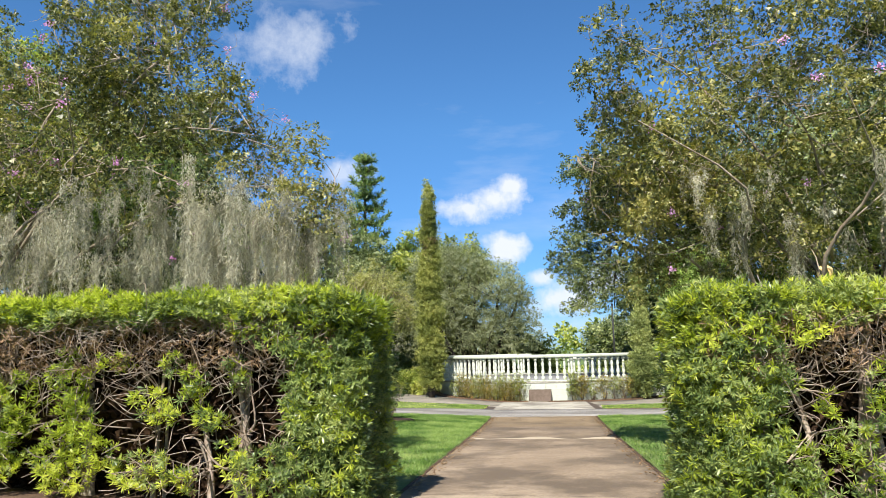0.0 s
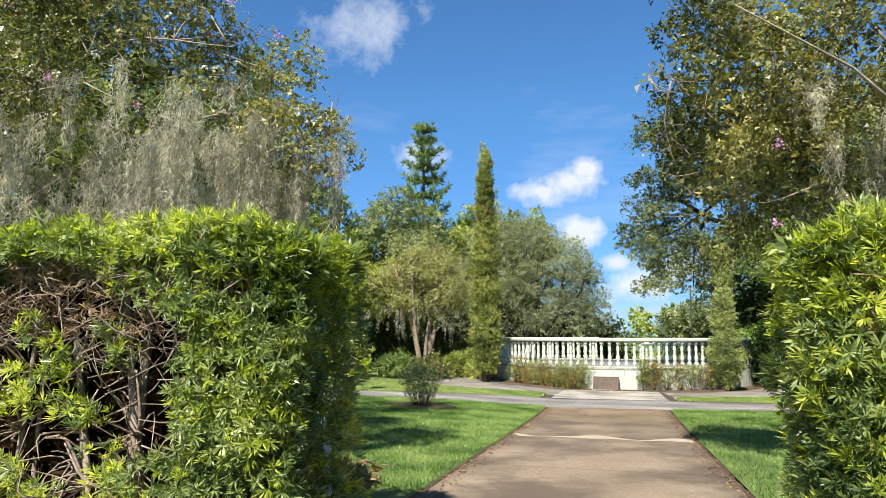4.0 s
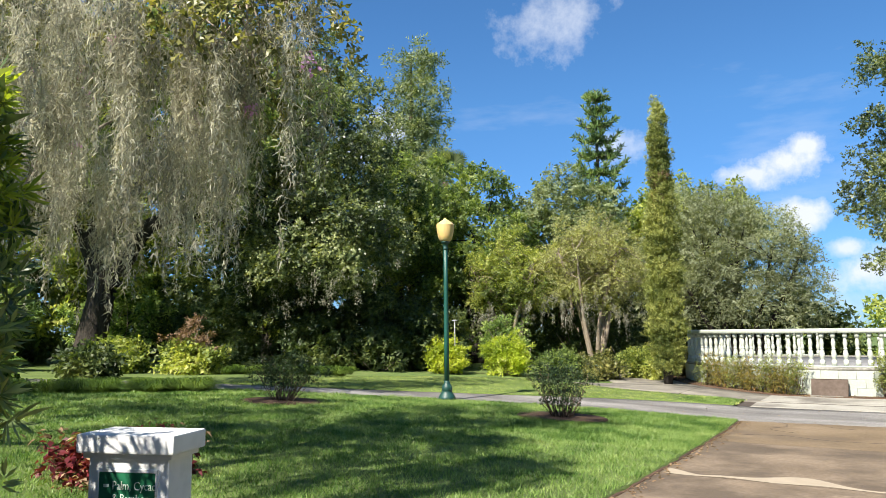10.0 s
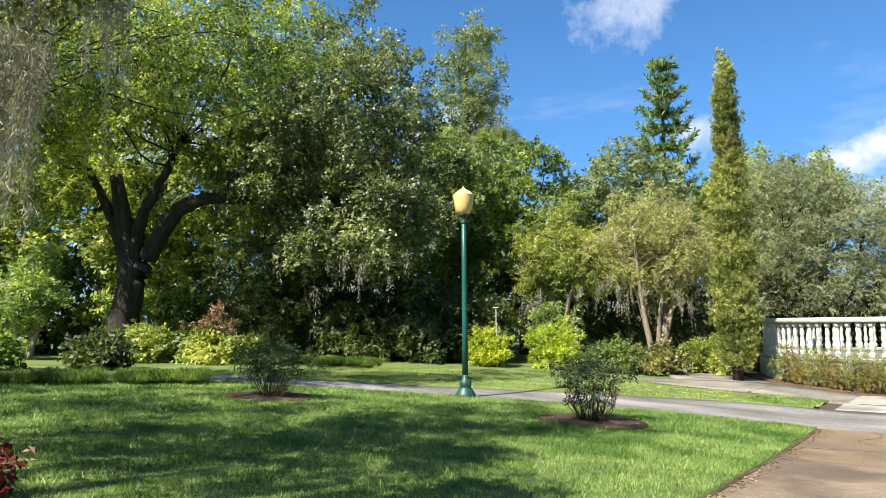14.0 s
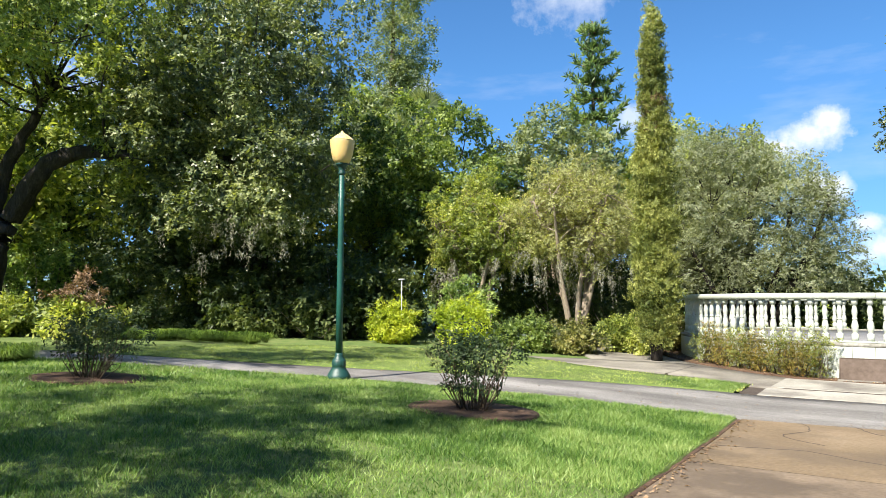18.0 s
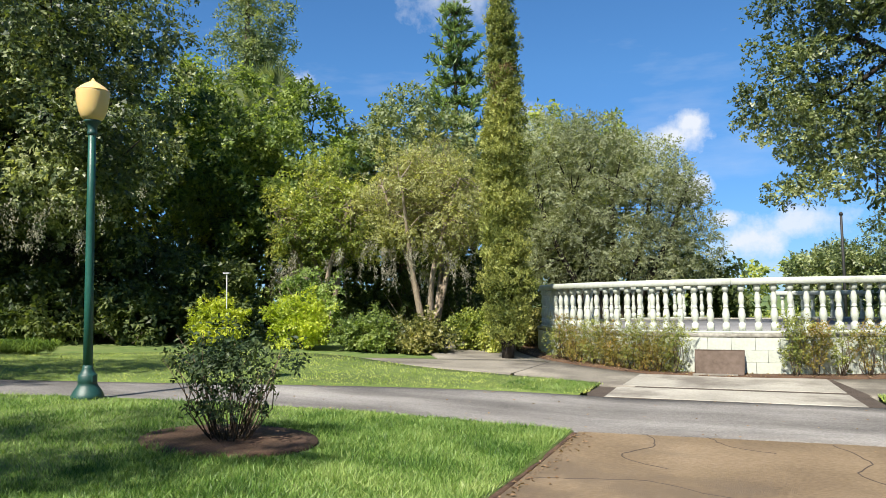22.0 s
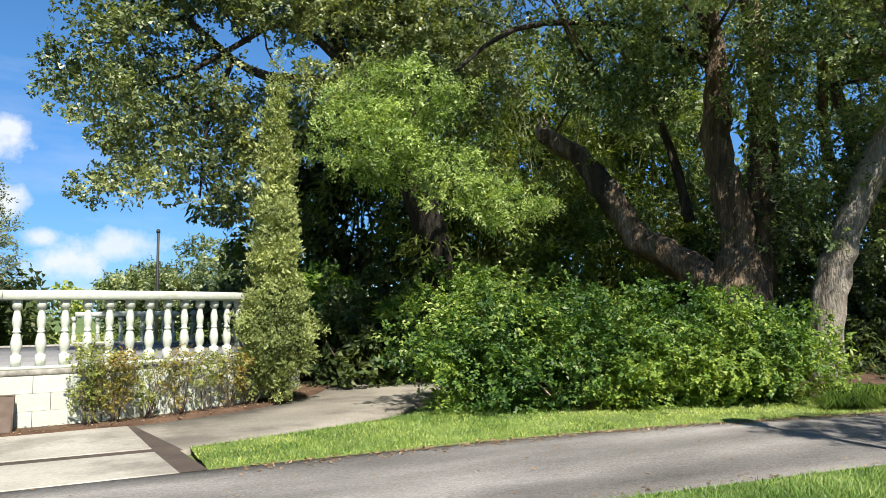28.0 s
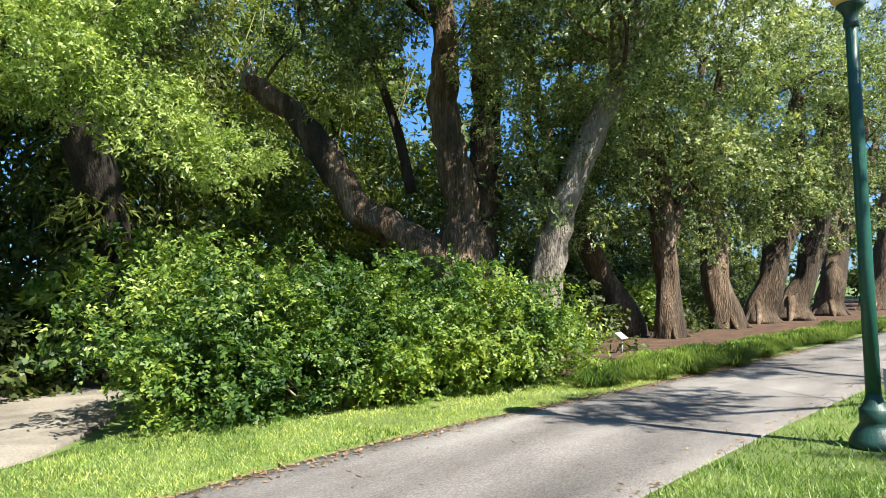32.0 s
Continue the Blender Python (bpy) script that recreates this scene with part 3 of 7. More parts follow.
def each_twig(name, g, starts, ends, r0, r1, mat, parent, sag=0.12, n=5, seg=6):
    """Bent branches, each a part of its own."""
    for a, b in zip(starts, ends):
        part(name, twigs(g, [a], [b], r0, r1, sag, n, seg), mat, parent, smooth=True)


# ---- lie of the land ----
def smooth(a, b, v):
    s = np.clip((v - a) / (b - a), 0, 1)
    return s * s * (3 - 2 * s)


def ground(x, y):
    """Height of the ground: the walk falls gently to the road, the lawn rises away from it on one side."""
    w = np.clip(-2.6 - x, 0, 14)
    return 0.48 * (1 - smooth(2, 23, y)) + 0.05 * w - 0.0011 * w * w


def curve(points):
    X, Y = zip(*points)

    def f(v):
        return np.interp(v, X, Y)
    fine = np.arange(X[0], X[-1] + 0.01, 0.5)
    vals = f(fine)
    for _ in range(6):
        vals[1:-1] = 0.25 * vals[:-2] + 0.5 * vals[1:-1] + 0.25 * vals[2:]
    return lambda v: np.interp(v, fine, vals)


walk_left = lambda y: -2.0 - 0.044 * (y - 7.7)
walk_right = lambda y: 0.98 - 0.048 * (y - 7.9)
road_near = curve([(-60, 8.0), (-30, 13.5), (-15, 17.6), (-11.3, 19.0), (-8.5, 20.25), (-6.2, 20.95), (-4.3, 21.3), (-2.6, 21.4), (2, 21.75), (4.3, 21.55), (6, 21.38), (7.5, 21.2), (9.7, 20.88), (13, 20.45), (18, 19.7), (26, 18.4), (60, 12)])
road_far = curve([(-60, 10.2), (-30, 15.4), (-15, 19.2), (-11, 20.75), (-9, 21.6), (-7, 22.7), (-5, 23.6), (-3.1, 24.15), (0.4, 24.25), (4.5, 24.15), (6.2, 23.9), (8.6, 23.4), (11.5, 22.95), (14.4, 22.5), (18, 21.9), (26, 20.7), (60, 14.5)])
TX, TY, TR = -1.33, 32.8, 4.9                       # the round terrace


def strip(f0, f1, u0, u1, nu, nv, rise=0.0, along="x", skirt=0.1):
    """A sheet between two curves, laid on the ground, with its edges turned down."""
    u = np.linspace(u0, u1, nu)
    rows = []
    for v in np.linspace(0, 1, nv):
        w = f0(u) + (f1(u) - f0(u)) * v
        x, y = (u, w) if along == "x" else (w, u)
        rows.append(np.stack([x, y, ground(x, y) + rise], 1))
    rows = [rows[0] - [0, 0, skirt]] + rows + [rows[-1] - [0, 0, skirt]]
    V = np.concatenate(rows)
    i, j = np.meshgrid(np.arange(nv + 1), np.arange(nu - 1), indexing="ij")
    F = np.stack([i * nu + j, i * nu + j + 1, (i + 1) * nu + j + 1, (i + 1) * nu + j], -1).reshape(-1, 4)
    if along == "y":
        F = F[:, ::-1]
    return V, F


def patch(cx, cy, r0, r1, a0, a1, na, nr, rise, skirt=0.08):
    """A ring sector laid on the ground."""
    a = np.radians(np.linspace(a0, a1, na))
    rows = [np.stack([cx + r * np.cos(a), cy + r * np.sin(a)], 1) for r in np.linspace(r0, r1, nr)]
    rows = [np.concatenate([w, (ground(w[:, 0], w[:, 1]) + rise)[:, None]], 1) for w in rows]
    rows = [rows[0] - [0, 0, skirt]] + rows + [rows[-1] - [0, 0, skirt]]
    V = np.concatenate(rows)
    i, j = np.meshgrid(np.arange(nr + 1), np.arange(na - 1), indexing="ij")
    F = np.stack([i * na + j, (i + 1) * na + j, (i + 1) * na + j + 1, i * na + j + 1], -1).reshape(-1, 4)
    return V, F


def terrain():
    g1 = np.concatenate([-np.geomspace(3000, 45, 12), np.linspace(-40, 40, 81), np.geomspace(45, 3000, 12)])
    X, Y = np.meshgrid(g1, g1 + 15)
    Z = ground(X, Y) - 0.06
    n = len(g1)
    V = np.stack([X, Y, Z], -1).reshape(-1, 3)
    i, j = np.meshgrid(np.arange(n - 1), np.arange(n - 1), indexing="ij")
    return V, np.stack([i * n + j, i * n + j + 1, (i + 1) * n + j + 1, (i + 1) * n + j], -1).reshape(-1, 4)


setting("ground", terrain(), M_MEADOW, "flat green park ground under trees, reaching the horizon", "ground", True)
path = setting("path", strip(lambda y: walk_left(y) + 0.01, lambda y: walk_right(y) - 0.01, -6, 21.5, 60, 8, -0.02, "y"), M_JOINT, "stained brown concrete walk through the hedge to the road", "path", True)
setting("walk_edge_west", strip(lambda y: walk_left(y) - 0.05 - 0.02 * np.sin(y * 3.1) - 0.012 * np.sin(y * 11.0), lambda y: walk_left(y) - 0.004, 8.2, 21.3, 160, 3, 0.006, "y"), M_SOIL, "dark cut earth edge between lawn and walk", "edge", True)
setting("walk_edge_east", strip(lambda y: walk_right(y) + 0.004, lambda y: walk_right(y) + 0.05 + 0.02 * np.sin(y * 2.7) + 0.012 * np.sin(y * 12.3), 8.2, 21.5, 160, 3, 0.006, "y"), M_SOIL, "dark cut earth edge between lawn and walk", "edge", True)
PANELS = [-5.6, -2.2, 1.2, 4.6, 8.0, 11.4, 14.8, 18.2, 21.6]
for y_a, y_b in zip(PANELS[:-1], PANELS[1:]):
    part("panel", strip(walk_left, walk_right, y_a + 0.006, y_b - 0.006, 16, 9, 0.0, "y"), M_PATH if y_b < 18.5 else M_PATH_TAN, path, smooth=True)
setting("road", strip(road_near, road_far, -60, 60, 160, 8, 0.004), M_ASPHALT, "worn grey asphalt park road, gently curving", "road", True)
setting("lawn_west", strip(lambda x: np.full_like(x, 7.6), lambda x: road_near(x) - 0.04, -40, -9.0, 60, 20, 0.012), M_GROUND, "mown green lawn with mottled tree shade", "lawn", True)


def lawn_mid():
    u, v = np.linspace(0, 1, 60), np.linspace(0, 1, 70)
    U, W = np.meshgrid(u, v)
    X = -9 + U * 6.6
    for _ in range(4):
        Y = 7.6 + W * (road_near(X) - 0.04 - 7.6)
        X = -9 + U * (walk_left(Y) - 0.05 + 9)
    Z = ground(X, Y) + 0.012
    n, m = 60, 70
    edge = np.stack([X[:, -1], Y[:, -1], Z[:, -1] - 0.06], -1)
    V = np.concatenate([np.stack([X, Y, Z], -1).reshape(-1, 3), edge])
    i, j = np.meshgrid(np.arange(m - 1), np.arange(n - 1), indexing="ij")
    F = np.stack([i * n + j, i * n + j + 1, (i + 1) * n + j + 1, (i + 1) * n + j], -1).reshape(-1, 4)
    k = np.arange(m - 1)
    E = np.stack([k * n + n - 1, m * n + k, m * n + k + 1, (k + 1) * n + n - 1], -1)
    return V, np.concatenate([F, E])


setting("lawn_middle", lawn_mid(), M_GROUND, "mown green lawn with a cut earth edge along the walk", "lawn", True)


def lawn_east():
    u, v = np.linspace(0, 1, 70), np.linspace(0, 1, 50)
    U, W = np.meshgrid(u, v)
    X = 1 + U ** 1.6 * 45
    for _ in range(4):
        Y = 7.6 + W * (road_near(X) - 0.04 - 7.6)
        a = walk_right(Y) + 0.05
        X = a + U ** 1.6 * (46 - a)
    Z = ground(X, Y) + 0.012
    n, m = 70, 50
    V = np.stack([X, Y, Z], -1).reshape(-1, 3)
    i, j = np.meshgrid(np.arange(m - 1), np.arange(n - 1), indexing="ij")
    return V, np.stack([i * n + j, i * n + j + 1, (i + 1) * n + j + 1, (i + 1) * n + j], -1).reshape(-1, 4)


setting("lawn_east", lawn_east(), M_GROUND, "mown green lawn beside the walk and road", "lawn", True)
verge_back = curve([(-40, 20.5), (-20, 22.5), (-14.5, 23.6), (-12, 25.8), (-9.6, 27.2), (-8, 26.6), (-7.3, 25.75), (-3.3, 25.55), (-2, 25.5)])
setting("verge_west", strip(lambda x: road_far(x) + 0.03, verge_back, -40, -3.25, 90, 8, 0.012), M_GROUND, "sunlit mown grass verge across the road", "lawn", True)
verge_east_back = curve([(0, 25.3), (0.7, 25.4), (3.4, 26.3), (4.6, 27.0), (9, 26.0), (14, 24.6), (20, 23.4), (40, 20)])
setting("verge_east", strip(lambda x: road_far(x) + 0.03, verge_east_back, 0.62, 40, 90, 8, 0.012), M_GROUND, "sunlit mown grass verge across the road", "lawn", True)
pavement = setting("pavement", patch(TX, TY, 5.45, 7.65, -250, 70, 90, 4, -0.004), M_FOOT, "worn pale concrete footway round the terrace", "pavement", True)
setting("planting_bed", patch(TX, TY, 4.8, 5.5, -200, 20, 90, 3, 0.025), M_SOIL, "brown leaf-strewn bed at the foot of the terrace wall", "flower bed", True)


def slab(name, x0, x1, x2, x3, y0, y1, mat, rise=0.012):
    """A concrete slab with slanting ends: x0..x1 at its front, x2..x3 at its back."""
    bm = bmesh.new()
    low = [bm.verts.new((x, y, -0.08)) for x, y in ((x0, y0), (x1, y0), (x3, y1), (x2, y1))]
    top = [bm.verts.new((v.co.x, v.co.y, rise)) for v in low]
    bm.faces.new(low[::-1]), bm.faces.new(top)
    for k in range(4):
        bm.faces.new((low[k], low[(k + 1) % 4], top[(k + 1) % 4], top[k]))
    bmesh.ops.bevel(bm, geom=[e for e in bm.edges if e.verts[0].co.z > 0 and e.verts[1].co.z > 0], offset=0.008, segments=1, affect="EDGES")
    return part(name, bm, mat, pavement)


slab("slab", -2.92, 0.38, -2.96, 0.27, 24.22, 25.38, M_SLAB)
slab("slab", -2.97, 0.26, -3.0, 0.12, 25.6, 27.42, M_SLAB)
slab("joint_strip", -3.16, 0.64, -3.5, 0.5, 24.2, 25.5, M_JOINT, 0.004)
slab("joint_strip", -3.35, 0.55, -3.1, 0.2, 25.4, 27.45, M_JOINT, 0.003)
setting("footway_west", strip(lambda x: 25.85 + 0.09 * np.maximum(-7.3 - x, 0), lambda x: 26.6 + 0.55 * np.minimum(x + 8.6, 3.2), -8.6, -4.9, 24, 6, 0.004), M_FOOT, "worn pale concrete footway leading off beside the terrace", "pavement", True)


# ---- the terrace ----
terrace = thing("terrace", (TX, TY, 0), "round raised terrace ringed by a white-painted balustrade on a block wall", "terrace")
rail_z = 1.74


def ring(r0, r1, z0, z1, a0, a1, n, bev=0.0):
    a = np.radians(np.linspace(a0, a1, n))
    prof = [(r0, z0 + bev), (r0 + bev, z0), (r1 - bev, z0), (r1, z0 + bev), (r1, z1 - bev), (r1 - bev, z1), (r0 + bev, z1), (r0, z1 - bev)]
    m = len(prof)
    V = np.array([(TX + r * math.cos(t), TY + r * math.sin(t), z) for t in a for r, z in prof])
    i, j = np.meshgrid(np.arange(n - 1), np.arange(m), indexing="ij")
    F = np.stack([i * m + j, i * m + (j + 1) % m, (i + 1) * m + (j + 1) % m, (i + 1) * m + j], -1).reshape(-1, 4)
    ends = [[0, 1, 2, 3], [0, 3, 4, 7], [7, 4, 5, 6]]
    k = (n - 1) * m
    F = np.concatenate([F, np.array(ends)[:, ::-1], np.array(ends) + k])
    return V, F


part("wall_core", ring(TR - 0.3, TR + 0.004, -0.1, 0.66, 0, 360, 97), M_WHITE, terrace, "white-painted block wall")
part("ledge", ring(TR - 0.33, TR + 0.05, 0.66, 0.735, 0, 360, 97, 0.012), M_LEDGE, terrace, "weathered grey concrete ledge")
part("floor", lathe([(0.01, 0.6), (TR - 0.31, 0.6), (TR - 0.31, 0.7), (0.01, 0.7)], 48, (TX, TY, 0)), M_FLOOR, terrace, "grey terrace paving")
GAP0, GAP1 = 81, 104                                # the opening at the back, in degrees
for a0, a1, drop in ((GAP1, 200, 0), (200, 270, 0), (270, 340, 0), (340, 390, 0), (390, 360 + GAP0, 0.22)):
    part("handrail", ring(TR - 0.23, TR - 0.01, 1.615 - drop, rail_z - drop, a0 + 0.03, a1 - 0.03, int((a1 - a0) / 3) + 2, 0.02), M_WHITE, terrace, "white-painted concrete handrail")
    part("bottom_rail", ring(TR - 0.21, TR - 0.03, 0.735, 0.775, a0 + 0.03, a1 - 0.03, int((a1 - a0) / 3) + 2, 0.008), M_WHITE, terrace)
BALUSTER = sheet_mesh("baluster", *lathe([(0.06, 0.0), (0.06, 0.15), (0.046, 0.155), (0.042, 0.175), (0.053, 0.20), (0.065, 0.26), (0.067, 0.31), (0.056, 0.37), (0.045, 0.415), (0.037, 0.43),
    (0.05, 0.44), (0.05, 0.455), (0.037, 0.465), (0.044, 0.50), (0.054, 0.56), (0.054, 0.61), (0.045, 0.66), (0.036, 0.71), (0.036, 0.725), (0.05, 0.735), (0.054, 0.75), (0.058, 0.755), (0.058, 0.86)], 12, square=(0, 1, 21, 22)), smooth=False)
step = 0.272 / (TR - 0.12)
k = 0
while k * step < math.radians(360 - (GAP1 - GAP0)) - 0.02:
    a = math.radians(GAP1) + (k + 0.5) * step
    b = add("baluster", BALUSTER, M_WHITE, terrace)
    b.matrix_basis = Matrix.Translation(((TR - 0.12) * math.cos(a), (TR - 0.12) * math.sin(a), 0.765 - (0.22 if a > math.radians(390) else 0))) @ Matrix.Rotation(a, 4, "Z")
    k += 1

# plaque leaning on the wall
plaque = thing("plaque", (-1.62, 27.66, 0.0), "brown metal memorial plaque leaning on the terrace wall", "plaque")
bm = block(-1.98, -1.14, 27.47, 27.57, 0.02, 0.45, 0.008)
for v in bm.verts:
    v.co.y += (v.co.z - 0.02) * 0.45
part("slab", bm, M_PLAQUE, plaque)
part("rim", join(*[tube(np.array(p), [0.012, 0.012], 6) for p in (((-1.97, 27.48, 0.03), (-1.15, 27.48, 0.03)), ((-1.97, 27.665, 0.445), (-1.15, 27.665, 0.445)), ((-1.97, 27.48, 0.03), (-1.97, 27.665, 0.445)), ((-1.15, 27.48, 0.03), (-1.15, 27.665, 0.445)))]), M_PLAQUE, plaque)
step_stone = thing("kerb_stone", (-1.6, 27.45, 0.0), "worn concrete stone at the foot of the plaque", "stone")
part("stone", block(-2.0, -1.25, 27.33, 27.42, -0.02, 0.05, 0.012), M_FOOT, step_stone)


# ---- lamps ----
def street_lamp(x, y, tilt):
    z = float(ground(np.array(x), np.array(y)))
    lamp = thing("street_lamp", (0, 0, 0), "green fluted iron street lamp with an amber acorn globe", "street lamp", "street lamps")
    part("pad", lathe([(0.19, -0.1), (0.19, 0.005), (0.185, 0.012)], 20), M_SLAB, lamp, "concrete footing")
    part("base", lathe([(0.185, 0.0), (0.19, 0.05), (0.175, 0.08), (0.155, 0.12), (0.125, 0.16), (0.105, 0.2), (0.11, 0.21), (0.11, 0.30), (0.10, 0.31), (0.08, 0.335), (0.062, 0.38), (0.055, 0.42)], 20), M_LAMPD, lamp, "bell-shaped dark green cast-iron base", smooth=True)
    part("access_door", block(0.102, 0.118, -0.03, 0.03, 0.215, 0.30, 0.004), M_LAMPD, lamp)
    part("shaft", tube(np.array([(0, 0, 0.4), (0, 0, 1.4), (0, 0, 2.4), (0, 0, 3.36)]), [0.056, 0.053, 0.049, 0.045], 28, flutes=0.10), M_LAMP, lamp, "fluted green shaft")
    part("collar", lathe([(0.047, 3.27), (0.058, 3.285), (0.058, 3.315), (0.05, 3.33), (0.053, 3.37), (0.068, 3.405), (0.09, 3.43), (0.1, 3.44), (0.1, 3.46), (0.09, 3.465)], 20), M_LAMPD, lamp, smooth=True)
    globe = part("globe", lathe([(0.1, 3.462), (0.135, 3.50), (0.165, 3.58), (0.188, 3.70), (0.198, 3.80), (0.2, 3.83), (0.192, 3.845), (0.15, 3.885), (0.095, 3.925), (0.055, 3.95), (0.03, 3.965), (0.018, 3.985), (0.012, 4.0)], 24), M_GLOBE, lamp, "amber translucent acorn globe", smooth=True)
    part("seam", lathe([(0.199, 3.822), (0.204, 3.83), (0.199, 3.838)], 24), M_GLOBE, globe)
    if tilt:
        part("meter_box", block(0.095, 0.125, -0.035, 0.035, 0.42, 0.62, 0.006), M_METAL, lamp, "small grey conduit box")
    lamp.matrix_basis = pose(x, y, z, 0, 0, tilt)
    return lamp


street_lamp(-8.35, 20.05, 0)
street_lamp(6.42, 20.45, 250)

# ---- sign pedestal ----
SP = Vector((-2.96, 8.72, 0.34))
sign = thing("sign_pedestal", (0, 0, 0), "white-painted pedestal sign with a green direction panel", "sign")
part("body", block(-0.235, 0.235, -0.11, 0.11, -0.05, 0.845, 0.008), M_SIGNW, sign)
part("cap", block(-0.285, 0.285, -0.155, 0.155, 0.86, 0.945, 0.01), M_SIGNW, sign)
part("cap_moulding", block(-0.26, 0.26, -0.13, 0.13, 0.835, 0.862, 0.008), M_SIGNW, sign)
part("plinth", block(-0.255, 0.255, -0.13, 0.13, -0.05, 0.08, 0.01), M_SIGNW, sign)
panel = part("panel", block(-0.165, 0.165, -0.118, -0.10, 0.16, 0.775, 0.002), M_SIGN, sign, "green panel with pale lettering and a pink flower print")
for x0, x1, z0, z1 in ((-0.18, 0.18, 0.775, 0.79), (-0.18, 0.18, 0.145, 0.16), (-0.18, -0.165, 0.16, 0.775), (0.165, 0.18, 0.16, 0.775)):
    part("frame_strip", block(x0, x1, -0.122, -0.10, z0, z1, 0.002), M_SIGNW, sign)


def lettering(text, x, z, size, parent):
    cu = bpy.data.curves.new("words", "FONT")
    cu.body, cu.size, cu.extrude = text, size, 0.001
    tmp = new("words", cu)
    bpy.context.view_layer.update()
    me = bpy.data.meshes.new_from_object(tmp.evaluated_get(bpy.context.evaluated_depsgraph_get()))
    bpy.data.objects.remove(tmp)
    me.transform(Matrix.Translation((x, -0.1205, z)) @ Matrix.Rotation(math.pi / 2, 4, "X"))
    add("lettering", me, M_TEXT, parent)


for text, x, z in (("Palm, Cycad", -0.085, 0.70), ("& Bamboo", -0.085, 0.645), ("Gardens", -0.085, 0.59), ("Floral Clock", -0.085, 0.515)):
    lettering(text, x, z, 0.052, panel)
for z in (0.715, 0.53):
    part("arrow", block(-0.135, -0.105, -0.121, -0.119, z - 0.007, z + 0.007, 0), M_TEXT, panel)
bm = bmesh.new()
for k in range(5):
    a = k * 1.257 + 0.3
    bmesh.ops.create_circle(bm, cap_ends=True, segments=10, radius=0.055, matrix=Matrix.Translation((0.02 + 0.06 * math.cos(a), -0.1195 - 0.0004 * k, 0.42 + 0.05 * math.sin(a))) @ Matrix.Rotation(math.pi / 2, 4, "X"))
part("flower_print", bm, M_PINK, panel, "pink flower print")
sign.matrix_basis = pose(SP.x, SP.y, SP.z, 0, 0, 20) @ Matrix.Diagonal((0.87, 0.87, 1, 1))


# ---- hedges ----
def rosettes(g, P, out, per, length, width, rise=0.45):
    """Whorls of narrow pointed leaves round a shoot tip at each place."""
    n = len(P)
    ax = unit(out + g.normal(size=(n, 3)) * 0.45 + [0, 0, rise])
    A, C = np.repeat(ax, per, 0), np.repeat(P, per, 0)
    r = unit(np.cross(A, g.normal(size=A.shape)))
    t = np.tile(np.linspace(0, 1, per), n)[:, None]
    d = unit(r * (1.0 - 0.45 * t) + A * (0.15 + 0.7 * t))
    base = C + A * (t - 0.7) * length * 0.5
    L = length * np.repeat(0.7 + 0.5 * g.random((n, 1)), per, 0) * (0.8 + 0.35 * g.random((len(C), 1)))
    s = unit(np.cross(A, d)) * width * 0.5
    lift = unit(np.cross(s, d)) * width * 0.3
    mid = base + d * L * 0.5
    V = np.stack([base, mid + s + lift, base + d * L - [0, 0, 0.004], mid - s + lift], 1).reshape(-1, 3)
    return V, np.arange(len(V)).reshape(-1, 4)


